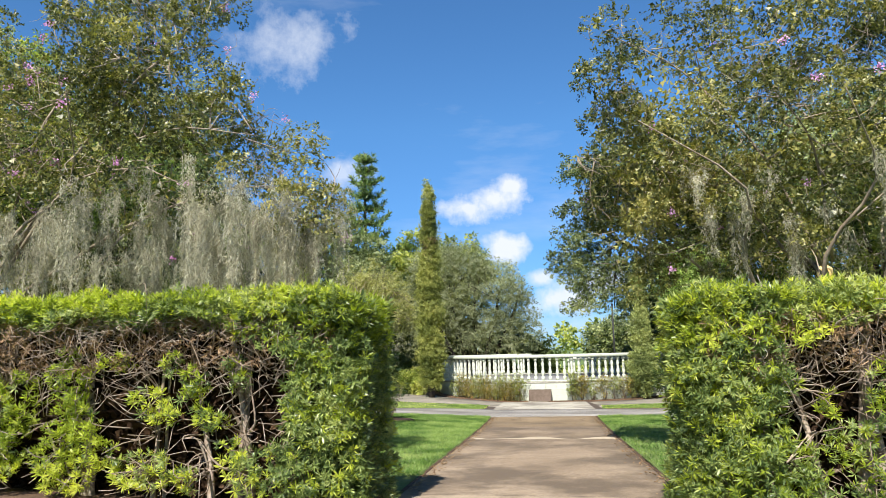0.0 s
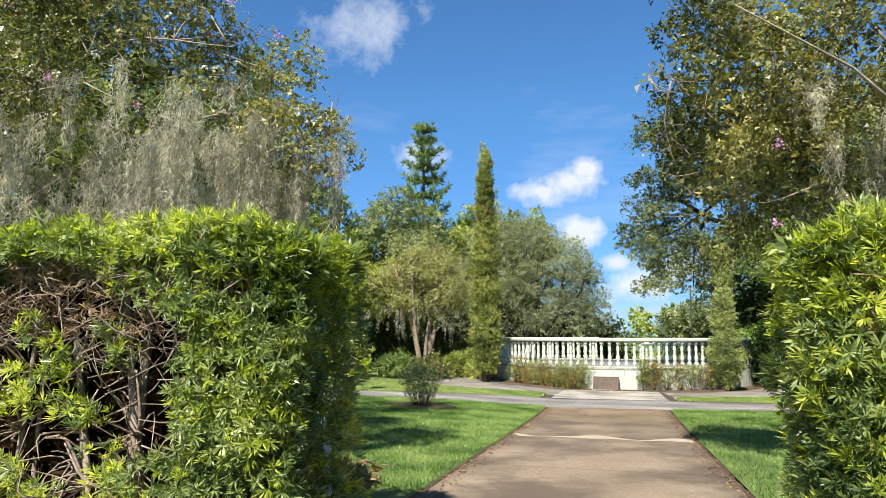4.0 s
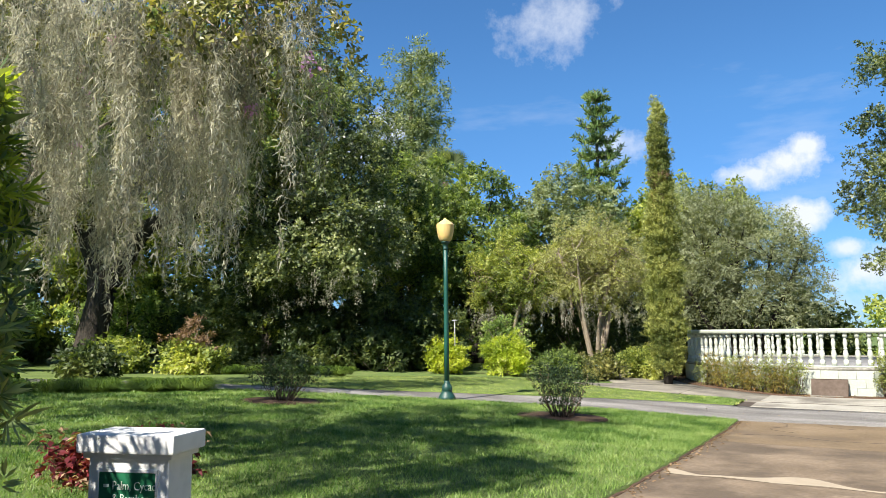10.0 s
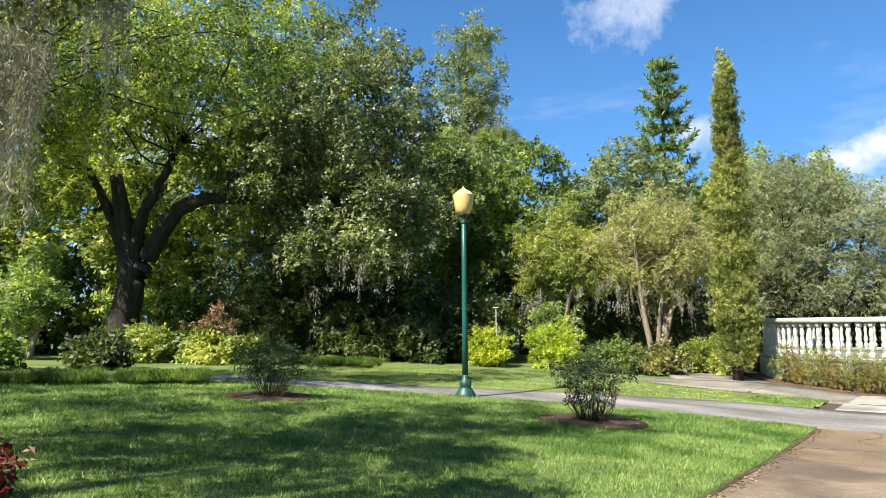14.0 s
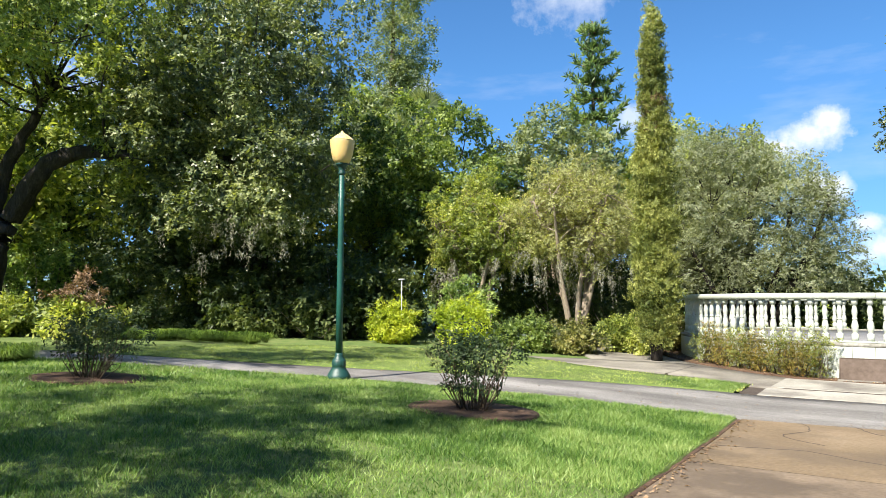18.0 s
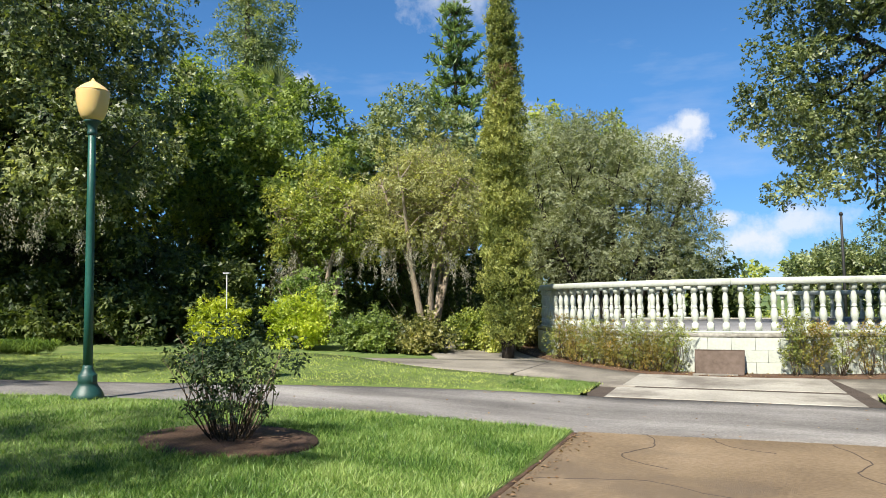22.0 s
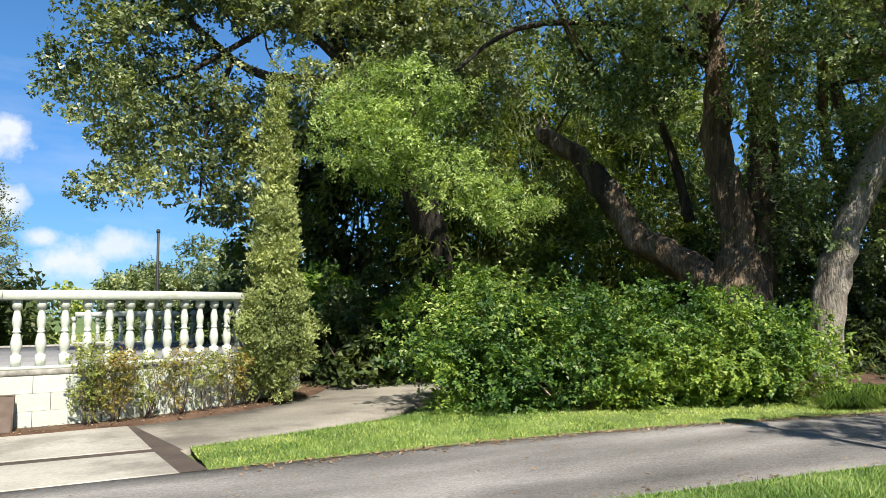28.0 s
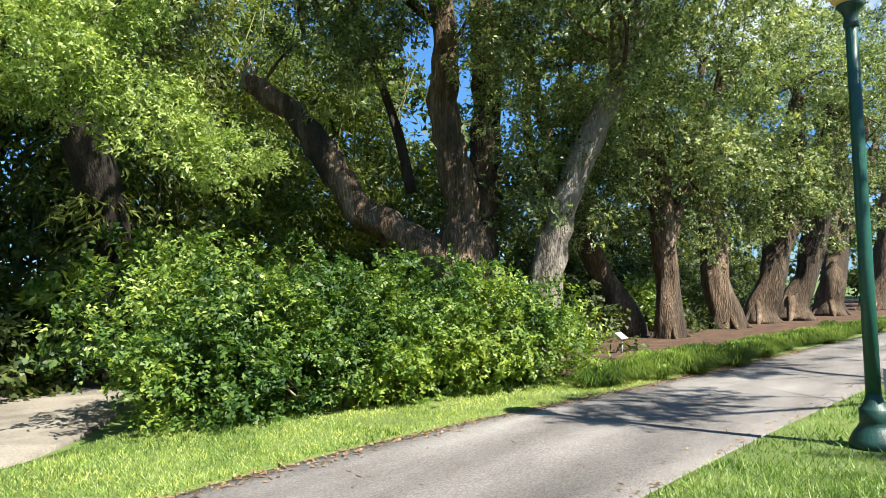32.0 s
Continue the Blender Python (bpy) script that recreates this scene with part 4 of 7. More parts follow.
def hedge(name, x0, x1, wall_x, seed, shoots, fresh_at, stems):
    """A clipped hedge between x0 and x1, its trimmed end at wall_x: a leafy cap and end, a bare twiggy front with leafy shoots.
    shoots: (x, z, half width, half height, share of fresh leaves); fresh_at: where along x the cap is brightest; stems: (x, radius, lean)."""
    g = np.random.default_rng(seed)
    y0, y1, top, zb = 6.45, 7.65 if x0 < 0 else 7.5, 2.56 if x0 < 0 else 2.44, 0.42
    sgn = 1 if wall_x == x1 else -1
    wide = x1 - x0
    h = thing(name, ((x0 + x1) / 2, (y0 + y1) / 2, zb), "clipped yew-leaved hedge, bright on top, bare and twiggy in the middle", "hedge", "hedges at the walk")
    P, out, fresh = [], [], []

    def sow(n, place, way, share):
        P.append(place), out.append(np.tile([way], (n, 1)))
        fresh.append(g.random(n) < share)

    # cap
    n = int(300 * wide)
    x, y = x0 + wide * g.random(n), y0 + (y1 - y0) * g.random(n) ** 1.3
    sow(n, np.stack([x, y, top - 0.2 * g.random(n) ** 1.5], 1), (0, -0.3, 1), np.clip(np.interp(x, *fresh_at), 0, 1))
    n = int(190 * wide)
    x, v = x0 + wide * g.random(n), g.random(n)
    depth = 0.26 + 0.12 * ruffle(np.stack([x, 0 * x, 0 * x], 1), 3.1, seed)
    sow(n, np.stack([x, y0 + 0.02 + 0.22 * g.random(n) ** 1.5, top - 0.04 - v * depth], 1), (0, -1, 0.35), np.clip(np.interp(x, *fresh_at) * (1.1 - v), 0, 1))
    # trimmed end, front corner and side
    n = 1150
    u, z = g.random(n), zb + 0.03 + (top - zb - 0.05) * g.random(n)
    front = 0.95 + 0.3 * np.sin(z * 4.1 + seed) + 0.15 * np.sin(z * 9.3)
    sow(n, np.stack([wall_x - sgn * front * u, y0 + 0.24 * g.random(n) ** 1.4, z], 1), (0.25 * sgn, -1, 0.1), 0.22 + 0.35 * (z > top - 0.5))
    n = 1500
    z = zb + 0.03 + (top - zb - 0.05) * g.random(n)
    sow(n, np.stack([wall_x - sgn * 0.24 * g.random(n) ** 1.4, y0 + (y1 - y0) * g.random(n), z], 1), (sgn, 0, 0.15), 0.1 + 0.6 * smooth(top - 0.75, top - 0.2, z))
    # back
    n = int(70 * wide)
    sow(n, np.stack([x0 + wide * g.random(n), y1 - 0.2 * g.random(n), zb + 0.1 + (top - zb - 0.1) * g.random(n)], 1), (0, 1, 0.2), 0.3)
    # leafy shoots before the bare middle
    for sx, sz, rx, rz, share in shoots:
        n = max(12, int(420 * rx * rz * 3.14))
        a, q = g.random(n) * 6.283, np.sqrt(g.random(n))
        sow(n, np.stack([sx + rx * q * np.cos(a), y0 + 0.05 + 0.22 * g.random(n), sz + rz * q * np.sin(a)], 1), (0, -0.8, 0.5), share)
    P, out, fresh = np.concatenate(P), np.concatenate(out), np.concatenate(fresh)
    P = P + out * (0.07 * ruffle(P, 2.6, seed) + 0.05 * ruffle(P, 7.0, seed * 0.7))[:, None]
    # the corner is rounded off
    ex = np.clip((0.4 - np.abs(P[:, 0] - wall_x)) / 0.4, 0, 1)
    P[:, 2] -= ex ** 2 * 0.16 * (P[:, 2] > top - 0.4)
    P[:, 1] += ex ** 2 * 0.12 * (P[:, 1] < y0 + 0.4)
    part("foliage", rosettes(g, P[~fresh], out[~fresh], 14, 0.072, 0.0125), L_HEDGE, h, "green narrow-leaved shoots")
    part("fresh_growth", rosettes(g, P[fresh], out[fresh], 14, 0.075, 0.0125), L_TOP, h, "bright yellow-green new shoots")
    # dead growth coloured black-brown for shade, a loose screen of hedge leaves before it
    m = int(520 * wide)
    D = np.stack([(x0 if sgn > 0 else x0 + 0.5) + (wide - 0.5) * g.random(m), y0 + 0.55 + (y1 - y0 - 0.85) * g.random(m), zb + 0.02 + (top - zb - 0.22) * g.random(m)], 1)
    part("shade_dark_core", rosettes(g, D, g.normal(size=(m, 3)), 6, 0.22, 0.07), L_CORE, h, "brown dead growth, coloured dark for the shade inside")
    q = 620
    Q = np.stack([wall_x - sgn * (0.2 + 0.7 * g.random(q)), y0 + 0.2 + (y1 - y0 - 0.36) * g.random(q), zb + 0.05 + (top - zb - 0.2) * g.random(q)], 1)
    m = int(190 * wide)
    Q = np.concatenate([Q, np.stack([x0 + wide * g.random(m), y0 + 0.2 + (y1 - y0 - 0.3) * g.random(m), top - 0.12 - 0.22 * g.random(m)], 1)])
    part("inner_foliage", rosettes(g, Q, g.normal(size=(len(Q), 3)), 9, 0.13, 0.03), L_HEDGE, h)
    m = int(120 * wide)
    Q = np.stack([(x0 if sgn > 0 else x0 + 0.3) + (wide - 0.3) * g.random(m), y0 + 0.05 + 0.2 * g.random(m), top - 0.75 + 0.5 * g.random(m)], 1)
    part("dry_foliage", rosettes(g, Q, g.normal(size=(m, 3)), 10, 0.075, 0.009), L_BROWN, h, "brown dead shoots")
    forks = []
    for bx, r, lean in stems:
        by = y0 + 0.2 + 0.25 * g.random()
        line = bend([(bx, by, zb - 0.05), (bx + 0.1 * lean, by + 0.02, 0.8), (bx + 0.45 * lean, by + 0.05, 1.35), (bx + lean, by + 0.1, 2.0), (bx + 1.3 * lean, by + 0.15, top - 0.2)], 12)
        part("stem", tube(line, np.linspace(r, r * 0.3, len(line)), 9, 0.09, int(abs(bx) * 100)), M_TWIG, h, smooth=True)
        forks += [line[j] for j in range(3, len(line) - 1)]
        for k in range(3):
            a = line[3 + 2 * k]
            b = a + [g.normal() * 0.28, -0.12 - 0.1 * g.random(), 0.3 + 0.3 * g.random()]
            b[0] = np.clip(b[0], min(x0, x1) + 0.2, max(x0, x1) - 0.2)
            part("branch", twigs(g, [a], [b], r * 0.36, r * 0.12, 0.16, 6, 6), M_TWIG, h, smooth=True)
    # bare twigs: a tangled band under the cap, looser ones below it
    T = np.array(forks)
    inner0, innerw = (x0 if sgn > 0 else x0 + 0.45), wide - 0.45
    m = int(210 * wide)
    E1 = np.stack([inner0 + innerw * g.random(m), y0 - 0.02 + 0.3 * g.random(m), top - 0.25 - 0.6 * g.random(m) ** 1.5], 1)
    S1 = E1 + np.stack([g.normal(size=m) * 0.13, 0.06 + 0.12 * g.random(m), g.normal(size=m) * 0.14 - 0.05], 1)
    m = int(75 * wide)
    E2 = np.stack([inner0 + innerw * g.random(m), y0 - 0.02 + 0.2 * g.random(m), zb + 0.15 + 1.3 * g.random(m)], 1)
    S2 = T[[int(np.argmin(np.linalg.norm(T - e, axis=1) + 0.25 * g.random(len(T)))) for e in E2]]
    S2 = E2 + (S2 - E2) * np.minimum(1, 0.42 / (np.linalg.norm(S2 - E2, axis=1)[:, None] + 1e-6))
    part("bare_growth", twigs(g, S1, E1, 0.0055, 0.0025, 0.3, 3, 5), M_TWIG, h, "tangle of bare pale twigs", "stuff")
    part("bare_growth", twigs(g, S2, E2, 0.008, 0.003, 0.2, 4, 6), M_TWIG, h, "loose bare twigs", "stuff")
    return h


hedge("hedge", -8.4, -1.98, -1.98, 11,
      [(-5.1, 1.72, 0.2, 0.3, 0.95), (-5.02, 1.25, 0.27, 0.3, 0.95), (-5.1, 0.8, 0.3, 0.2, 0.9), (-5.35, 1.0, 0.12, 0.1, 0.9), (-4.58, 1.88, 0.16, 0.1, 0.9), (-4.2, 1.5, 0.17, 0.14, 0.55), (-4.05, 1.35, 0.16, 0.1, 0.5), (-4.25, 0.85, 0.36, 0.18, 0.55),
       (-3.72, 1.62, 0.14, 0.22, 0.45), (-3.55, 1.3, 0.2, 0.12, 0.5), (-3.3, 1.0, 0.16, 0.16, 0.4), (-3.8, 0.75, 0.14, 0.14, 0.5), (-3.3, 1.75, 0.12, 0.2, 0.3), (-6.0, 1.3, 0.3, 0.5, 0.8), (-6.8, 1.6, 0.3, 0.3, 0.8), (-7.3, 1.1, 0.35, 0.4, 0.7), (-5.62, 1.5, 0.14, 0.3, 0.85), (-5.8, 0.95, 0.2, 0.25, 0.8), (-4.75, 1.0, 0.12, 0.2, 0.8), (-3.95, 1.85, 0.1, 0.12, 0.4)],
      ([-8.4, -4.7, -4.2, -3.5, -3.1, -2.0], [0.85, 0.9, 0.65, 0.5, 0.4, 0.75]),
      [(-7.8, 0.05, 0.2), (-7.0, 0.045, -0.2), (-6.2, 0.05, 0.25), (-5.05, 0.075, -0.1), (-4.26, 0.03, 0.05), (-4.2, 0.022, -0.02), (-3.62, 0.04, -0.3), (-3.36, 0.062, 0.05), (-3.2, 0.05, -0.25), (-2.6, 0.04, -0.3)])
hedge("hedge", 0.78, 5.6, 0.78, 12,
      [(1.28, 1.5, 0.22, 0.25, 0.35), (1.5, 1.25, 0.2, 0.25, 0.4), (1.2, 0.8, 0.35, 0.2, 0.3), (1.62, 1.62, 0.12, 0.1, 0.5), (2.0, 1.42, 0.12, 0.1, 0.5), (1.7, 1.0, 0.2, 0.14, 0.4), (2.15, 1.1, 0.2, 0.2, 0.4), (2.5, 1.5, 0.2, 0.3, 0.4), (2.35, 0.75, 0.25, 0.15, 0.4), (3.2, 1.2, 0.3, 0.5, 0.4), (4.2, 1.4, 0.3, 0.5, 0.4)],
      ([0.7, 1.2, 1.5, 2.2, 3.0, 5.6], [0.5, 0.5, 0.3, 0.3, 0.4, 0.6]),
      [(1.15, 0.035, 0.15), (1.4, 0.04, 0.35), (1.55, 0.03, -0.25), (1.95, 0.035, -0.25), (2.3, 0.09, 0.15), (2.45, 0.06, -0.15), (2.9, 0.05, 0.3), (3.6, 0.05, -0.2), (4.3, 0.05, 0.25), (5.0, 0.05, 0.2)])
setting("hedge_bed_west", strip(lambda x: np.full_like(x, 5.7), lambda x: np.full_like(x, 8.2), -12, -2.12, 50, 12, 0.02), M_SOIL, "reddish mulch bed under the hedge", "flower bed", True)
setting("hedge_bed_east", strip(lambda x: np.full_like(x, 5.7), lambda x: np.full_like(x, 8.2), 1.1, 12, 50, 12, 0.02), M_SOIL, "reddish mulch bed under the hedge", "flower bed", True)


# ---- trees ----
def tree(name, base, label, trunk, limbs, blobs, leaf, clumps, per, spread, length, width, seed, bark=None, shell=0.45, rag=0.22, droop=0.25, up=0.6, branches=30, group="", branch_r=0.035, low=None, crown_label="", simple=True, gather=130, inner=0, fine=0, reach=9.0):
    """trunk: line and radii; limbs: list of (line, first radius, last radius); blobs: ellipsoids of the crown."""
    g = np.random.default_rng(seed)
    bark = bark or M_BARK
    t = thing(name, base, label, "tree", group)
    tips = []
    if trunk:
        line = bend(trunk[0], 28)
        part("trunk", tube(line, np.interp(np.linspace(0, 1, len(line)), np.linspace(0, 1, len(trunk[1])), trunk[1]), 32, 0.05, seed, 0.0, 0.03), bark, t, smooth=True)
        tips += [line[k] for k in range(len(line) // 2, len(line))]
    for k, (pts, r0, r1, *own) in enumerate(limbs):
        big = r0 > 0.2
        line = bend(pts, 30 if big else 12)
        if big:
            line[2:-1] += g.normal(size=(len(line) - 3, 3)) * 0.025
        part("limb", tube(line, np.linspace(r0, r1, len(line)) * (1 + 0.06 * np.sin(np.arange(len(line)) * (0.8 if big else 1.9) + k)), 30 if big else 9, 0.06, seed + k, 0.0, 0.032 if big else 0.0), own[0] if own else bark, t, smooth=True)
        tips += [line[j] for j in range(len(line) // 3, len(line))]
    if branches and tips:
        C, _ = crown_points(g, [(*b[:3], *[v * 0.88 for v in b[3:]]) for b in blobs], branches, 0.5, rag * 0.3)
        T = np.array(tips)
        S = [T[np.argmin(np.linalg.norm(T - c, axis=1) + g.random(len(T)) * 2.4)] for c in C]
        S = [c + (s_ - c) * min(1, reach / (np.linalg.norm(s_ - c) + 1e-6)) for s_, c in zip(S, C)]
        each_twig("branch", g, S, C, branch_r, branch_r * 0.25, bark, t)
    part("crown", foliage(g, blobs, clumps, per, spread, length, width, shell, rag, droop, up, low=low, simple=simple, gather=gather), leaf, t, crown_label)
    if inner:
        C, d = crown_points(g, [(*b[:3], *[v * 0.72 for v in b[3:]]) for b in blobs], inner, 0.05, 0.1)
        part("inner_leaves", leaf_cards(g, C, d, length * 1.6, width * 2.0, droop, up, 0.3, True), leaf, t)
    if fine:
        C, d = crown_points(g, [(*b[:3], *[v * 0.9 for v in b[3:]]) for b in blobs], fine, 0.45, rag * 0.3)
        out = unit(d + g.normal(size=d.shape) * 0.6)
        part("twig_growth", twigs(g, C - out * 0.3, C + out * (0.05 + 0.28 * g.random((fine, 1)) ** 1.5), 0.006, 0.002, 0.16, 3, 4), bark, t, "", "stuff")
    return t


def gz(x, y):
    return float(ground(np.array(float(x)), np.array(float(y))))


def moss_on(t, g, blobs, n, length, strands, radius, low, width=0.007, rag=0.2):
    """Beards of hanging moss under the branches of a crown."""
    P, d = crown_points(g, blobs, n, 0.5, rag)
    P = P[d[:, 2] < 0.5]
    L = length * (0.25 + 1.1 * g.random(len(P)) ** 1.6)
    L = np.minimum(L, np.maximum(P[:, 2] - low, 0.15) * 0.9)
    part("hanging_moss", beards(g, P, L, strands, radius, width), L_MOSS, t, "grey Spanish moss hanging in beards", "stuff")


# crape myrtle behind the hedge, heavy with moss
def crape_myrtle(x, y, blobs, seed, moss, label, clumps, moss_blobs, boughs=(), hang=1.5, inner=0):
    g = np.random.default_rng(seed)
    z = gz(x, y)
    limbs = []
    for k in range(6):
        a = k * 1.05 + g.random() * 0.5
        r = 1.0 + 0.9 * g.random()
        limbs.append(([(x + 0.12 * math.cos(a), y + 0.12 * math.sin(a), z - 0.05), (x + 0.4 * r * math.cos(a), y + 0.4 * r * math.sin(a), z + 1.3), (x + r * math.cos(a + 0.2), y + r * math.sin(a + 0.2), z + 2.9), (x + 1.5 * r * math.cos(a + 0.5), y + 1.5 * r * math.sin(a + 0.5), z + 3.8), (x + 2.3 * r * math.cos(a + 0.3), y + 2.3 * r * math.sin(a + 0.3), z + 4.7)], 0.05, 0.006))
    limbs += [(line, 0.03, 0.005) for line in boughs]
    t = tree("crape_myrtle", (x, y, z), label, None, limbs, blobs, L_CRAPE, int(clumps * 1.15), 9, 0.15, 0.06, 0.033, seed, M_PALEBARK, shell=0.35, rag=0.3, branches=110, branch_r=0.012, group="crape myrtles", simple=True, gather=380, inner=inner, fine=clumps // 6, reach=1.0)
    P, d = crown_points(g, blobs, 40, 0.95, 0.2)
    Q = np.repeat(P, 30, 0) + g.normal(size=(len(P) * 30, 3)) * [0.036, 0.036, 0.036]
    part("blossom", leaf_cards(g, Q, np.repeat(d, 30, 0), 0.03, 0.03), L_PINK, t, "scattered pink blossom heads", "stuff")
    moss_on(t, g, moss_blobs, moss, hang, 560, 0.12, 1.75, 0.0042)
    return t


CL = [(-7.2, 8.7, 4.5, 1.6, 0.5, 0.4), (-5.4, 9.0, 4.2, 0.9, 0.5, 0.4), (-8.0, 10.6, 3.3, 1.8, 0.8, 0.7), (-6.3, 10.3, 5.2, 2.1, 1.6, 1.6), (-6.6, 10.0, 6.5, 1.6, 1.4, 1.5), (-8.3, 10.2, 5.8, 2.0, 1.5, 1.8), (-4.6, 10.4, 4.5, 1.1, 1.1, 0.9), (-4.0, 10.3, 3.8, 0.6, 0.6, 0.6), (-7.4, 10.2, 7.8, 1.5, 1.0, 0.9), (-5.2, 10.2, 5.6, 0.9, 0.8, 0.5), (-7.3, 10.6, 9.4, 1.9, 1.2, 1.0), (-5.5, 10.6, 8.6, 1.0, 1.0, 0.7)]
crape_myrtle(-9.2, 9.9, CL, 21, 245, "tall crape myrtle with thin leaves, pink blossom and grey moss", 5000, [(-6.2, 8.9, 4.1, 2.7, 1.0, 1.1), (-4.5, 9.6, 3.9, 1.1, 0.9, 0.9), (-8.2, 9.0, 4.2, 2.0, 1.0, 0.9), (-5.2, 9.6, 3.5, 1.5, 0.9, 0.7), (-4.6, 10.8, 3.9, 0.9, 0.7, 0.9), (-4.1, 10.5, 4.2, 0.6, 0.6, 0.6), (-6.4, 10.4, 3.6, 1.8, 0.8, 0.8), (-7.6, 10.6, 3.8, 1.6, 0.8, 0.8), (-4.1, 9.7, 3.95, 0.75, 0.6, 0.6), (-4.8, 9.5, 4.2, 0.8, 0.6, 0.6)],
             [[(-9.0, 9.9, 3.2), (-7.6, 9.6, 4.6), (-6.0, 9.5, 5.3), (-4.6, 9.8, 5.2)], [(-8.8, 9.9, 3.6), (-7.4, 9.9, 5.6), (-6.2, 9.8, 6.6), (-5.3, 9.8, 6.7)], [(-8.9, 9.9, 2.8), (-6.8, 10.0, 4.0), (-5.0, 10.1, 4.5), (-3.6, 10.2, 4.3)], [(-8.8, 9.8, 4.0), (-8.0, 9.5, 5.6), (-6.8, 9.3, 6.4), (-5.8, 9.3, 6.2)], [(-9.0, 9.6, 3.0), (-7.2, 9.0, 4.4), (-5.6, 8.9, 4.6)]], 1.75, 2600)
CR = [(3.4, 12.2, 5.0, 2.7, 2.6, 2.2), (2.0, 11.6, 5.8, 2.0, 1.9, 1.7), (5.2, 12.4, 5.2, 2.6, 2.4, 2.6), (1.2, 11.7, 4.6, 1.3, 1.2, 0.9), (3.8, 12.2, 7.4, 2.2, 2.0, 1.6), (0.9, 12.0, 3.7, 0.9, 1.0, 0.8), (2.6, 12.2, 3.5, 1.6, 1.3, 0.9), (1.0, 11.8, 5.3, 1.1, 1.0, 0.9), (1.6, 12.0, 4.2, 1.2, 1.1, 1.0), (0.2, 11.6, 5.0, 0.4, 0.4, 0.3), (0.7, 11.4, 6.9, 0.5, 0.4, 0.35)]
crape_myrtle(3.9, 12.4, CR, 22, 55, "crape myrtle with sparse twiggy crown and a little moss", 6200, [(3.6, 12.0, 4.2, 2.6, 2.2, 1.0)],
             [[(3.8, 12.3, 2.6), (2.6, 12.0, 4.2), (1.2, 11.7, 4.8), (0.1, 11.6, 5.0)], [(3.9, 12.3, 3.0), (3.0, 11.8, 4.8), (1.8, 11.4, 6.2), (0.6, 11.4, 7.0)], [(4.0, 12.3, 3.2), (3.6, 11.4, 4.8), (3.0, 10.6, 5.4)]], 1.5, 7600)
# Barely at the edge of view, added for its shade on the lawn
crape_myrtle(-12.0, 10.4, [(-12.0, 10.4, 5.4, 2.6, 2.4, 2.6), (-10.6, 10.6, 6.6, 2.0, 1.8, 2.0)], 23, 60, "crape myrtle added behind the hedge to shade the lawn", 1700, [(-11.6, 10.4, 4.4, 2.2, 1.8, 1.0)])

# Out of view; added to shade the lawn's far border
crape_myrtle(-15.8, 9.4, [(-15.8, 9.4, 5.4, 2.4, 2.2, 2.2), (-14.2, 9.8, 4.6, 1.6, 1.4, 1.4), (-16.4, 9.2, 6.8, 1.6, 1.4, 1.2)], 24, 30, "crape myrtle added behind the hedge to shade the lawn", 1700, [(-15.4, 9.4, 4.2, 2.0, 1.6, 0.9)])

# old oak with an arching limb, far side of the lawn
ox, oy = -25.0, 22.1
tree("oak", (ox, oy, gz(ox, oy)), "old spreading oak with dark arching limbs", ([(ox, oy, 0.3), (ox + 0.15, oy + 0.05, 1.8), (ox + 0.4, oy + 0.1, 3.0), (ox + 0.3, oy, 4.6), (ox + 0.1, oy - 0.4, 7.0)], (0.62, 0.5, 0.46, 0.34, 0.2)),
     [([(ox + 0.45, oy + 0.15, 2.9), (ox + 0.9, oy + 0.4, 4.0), (ox + 1.6, oy + 0.8, 5.35), (ox + 2.2, oy + 1.2, 5.95), (ox + 3.0, oy + 1.8, 6.15), (ox + 4.2, oy + 2.6, 5.9)], 0.34, 0.17),
      ([(ox + 0.4, oy + 0.1, 3.7), (ox + 0.8, oy + 0.2, 5.4), (ox + 1.4, oy + 0.5, 6.7), (ox + 2.1, oy + 0.9, 8.2)], 0.25, 0.1), ([(ox + 0.3, oy, 3.9), (ox - 0.2, oy - 0.5, 5.8), (ox - 1.2, oy - 1.2, 8.0)], 0.24, 0.08)],
     [(ox - 0.4, oy - 1.6, 10.6, 4.4, 3.4, 2.8), (ox + 2.6, oy - 1.9, 9.2, 2.8, 1.8, 1.9), (ox + 3.8, oy + 0.6, 8.2, 2.6, 1.5, 1.5), (ox + 0.8, oy - 2.2, 7.6, 2.0, 1.0, 1.0), (ox - 1.6, oy - 2.4, 7.0, 2.2, 1.2, 1.6), (ox + 5.0, oy + 0.4, 11.2, 3.0, 2.0, 2.4), (ox + 3.4, oy + 3.6, 8.8, 2.6, 1.6, 1.8), (ox + 0.8, oy - 4.2, 8.6, 2.6, 0.9, 0.9), (ox + 3.9, oy + 2.0, 6.3, 0.9, 0.7, 0.6), (ox + 4.8, oy + 2.6, 5.6, 1.0, 0.8, 0.8), (ox - 1.0, oy - 3.4, 6.6, 1.8, 0.8, 0.7)], L_MID, 5600, 9, 0.24, 0.15, 0.085, 31, M_BARKD, branches=46, branch_r=0.05)
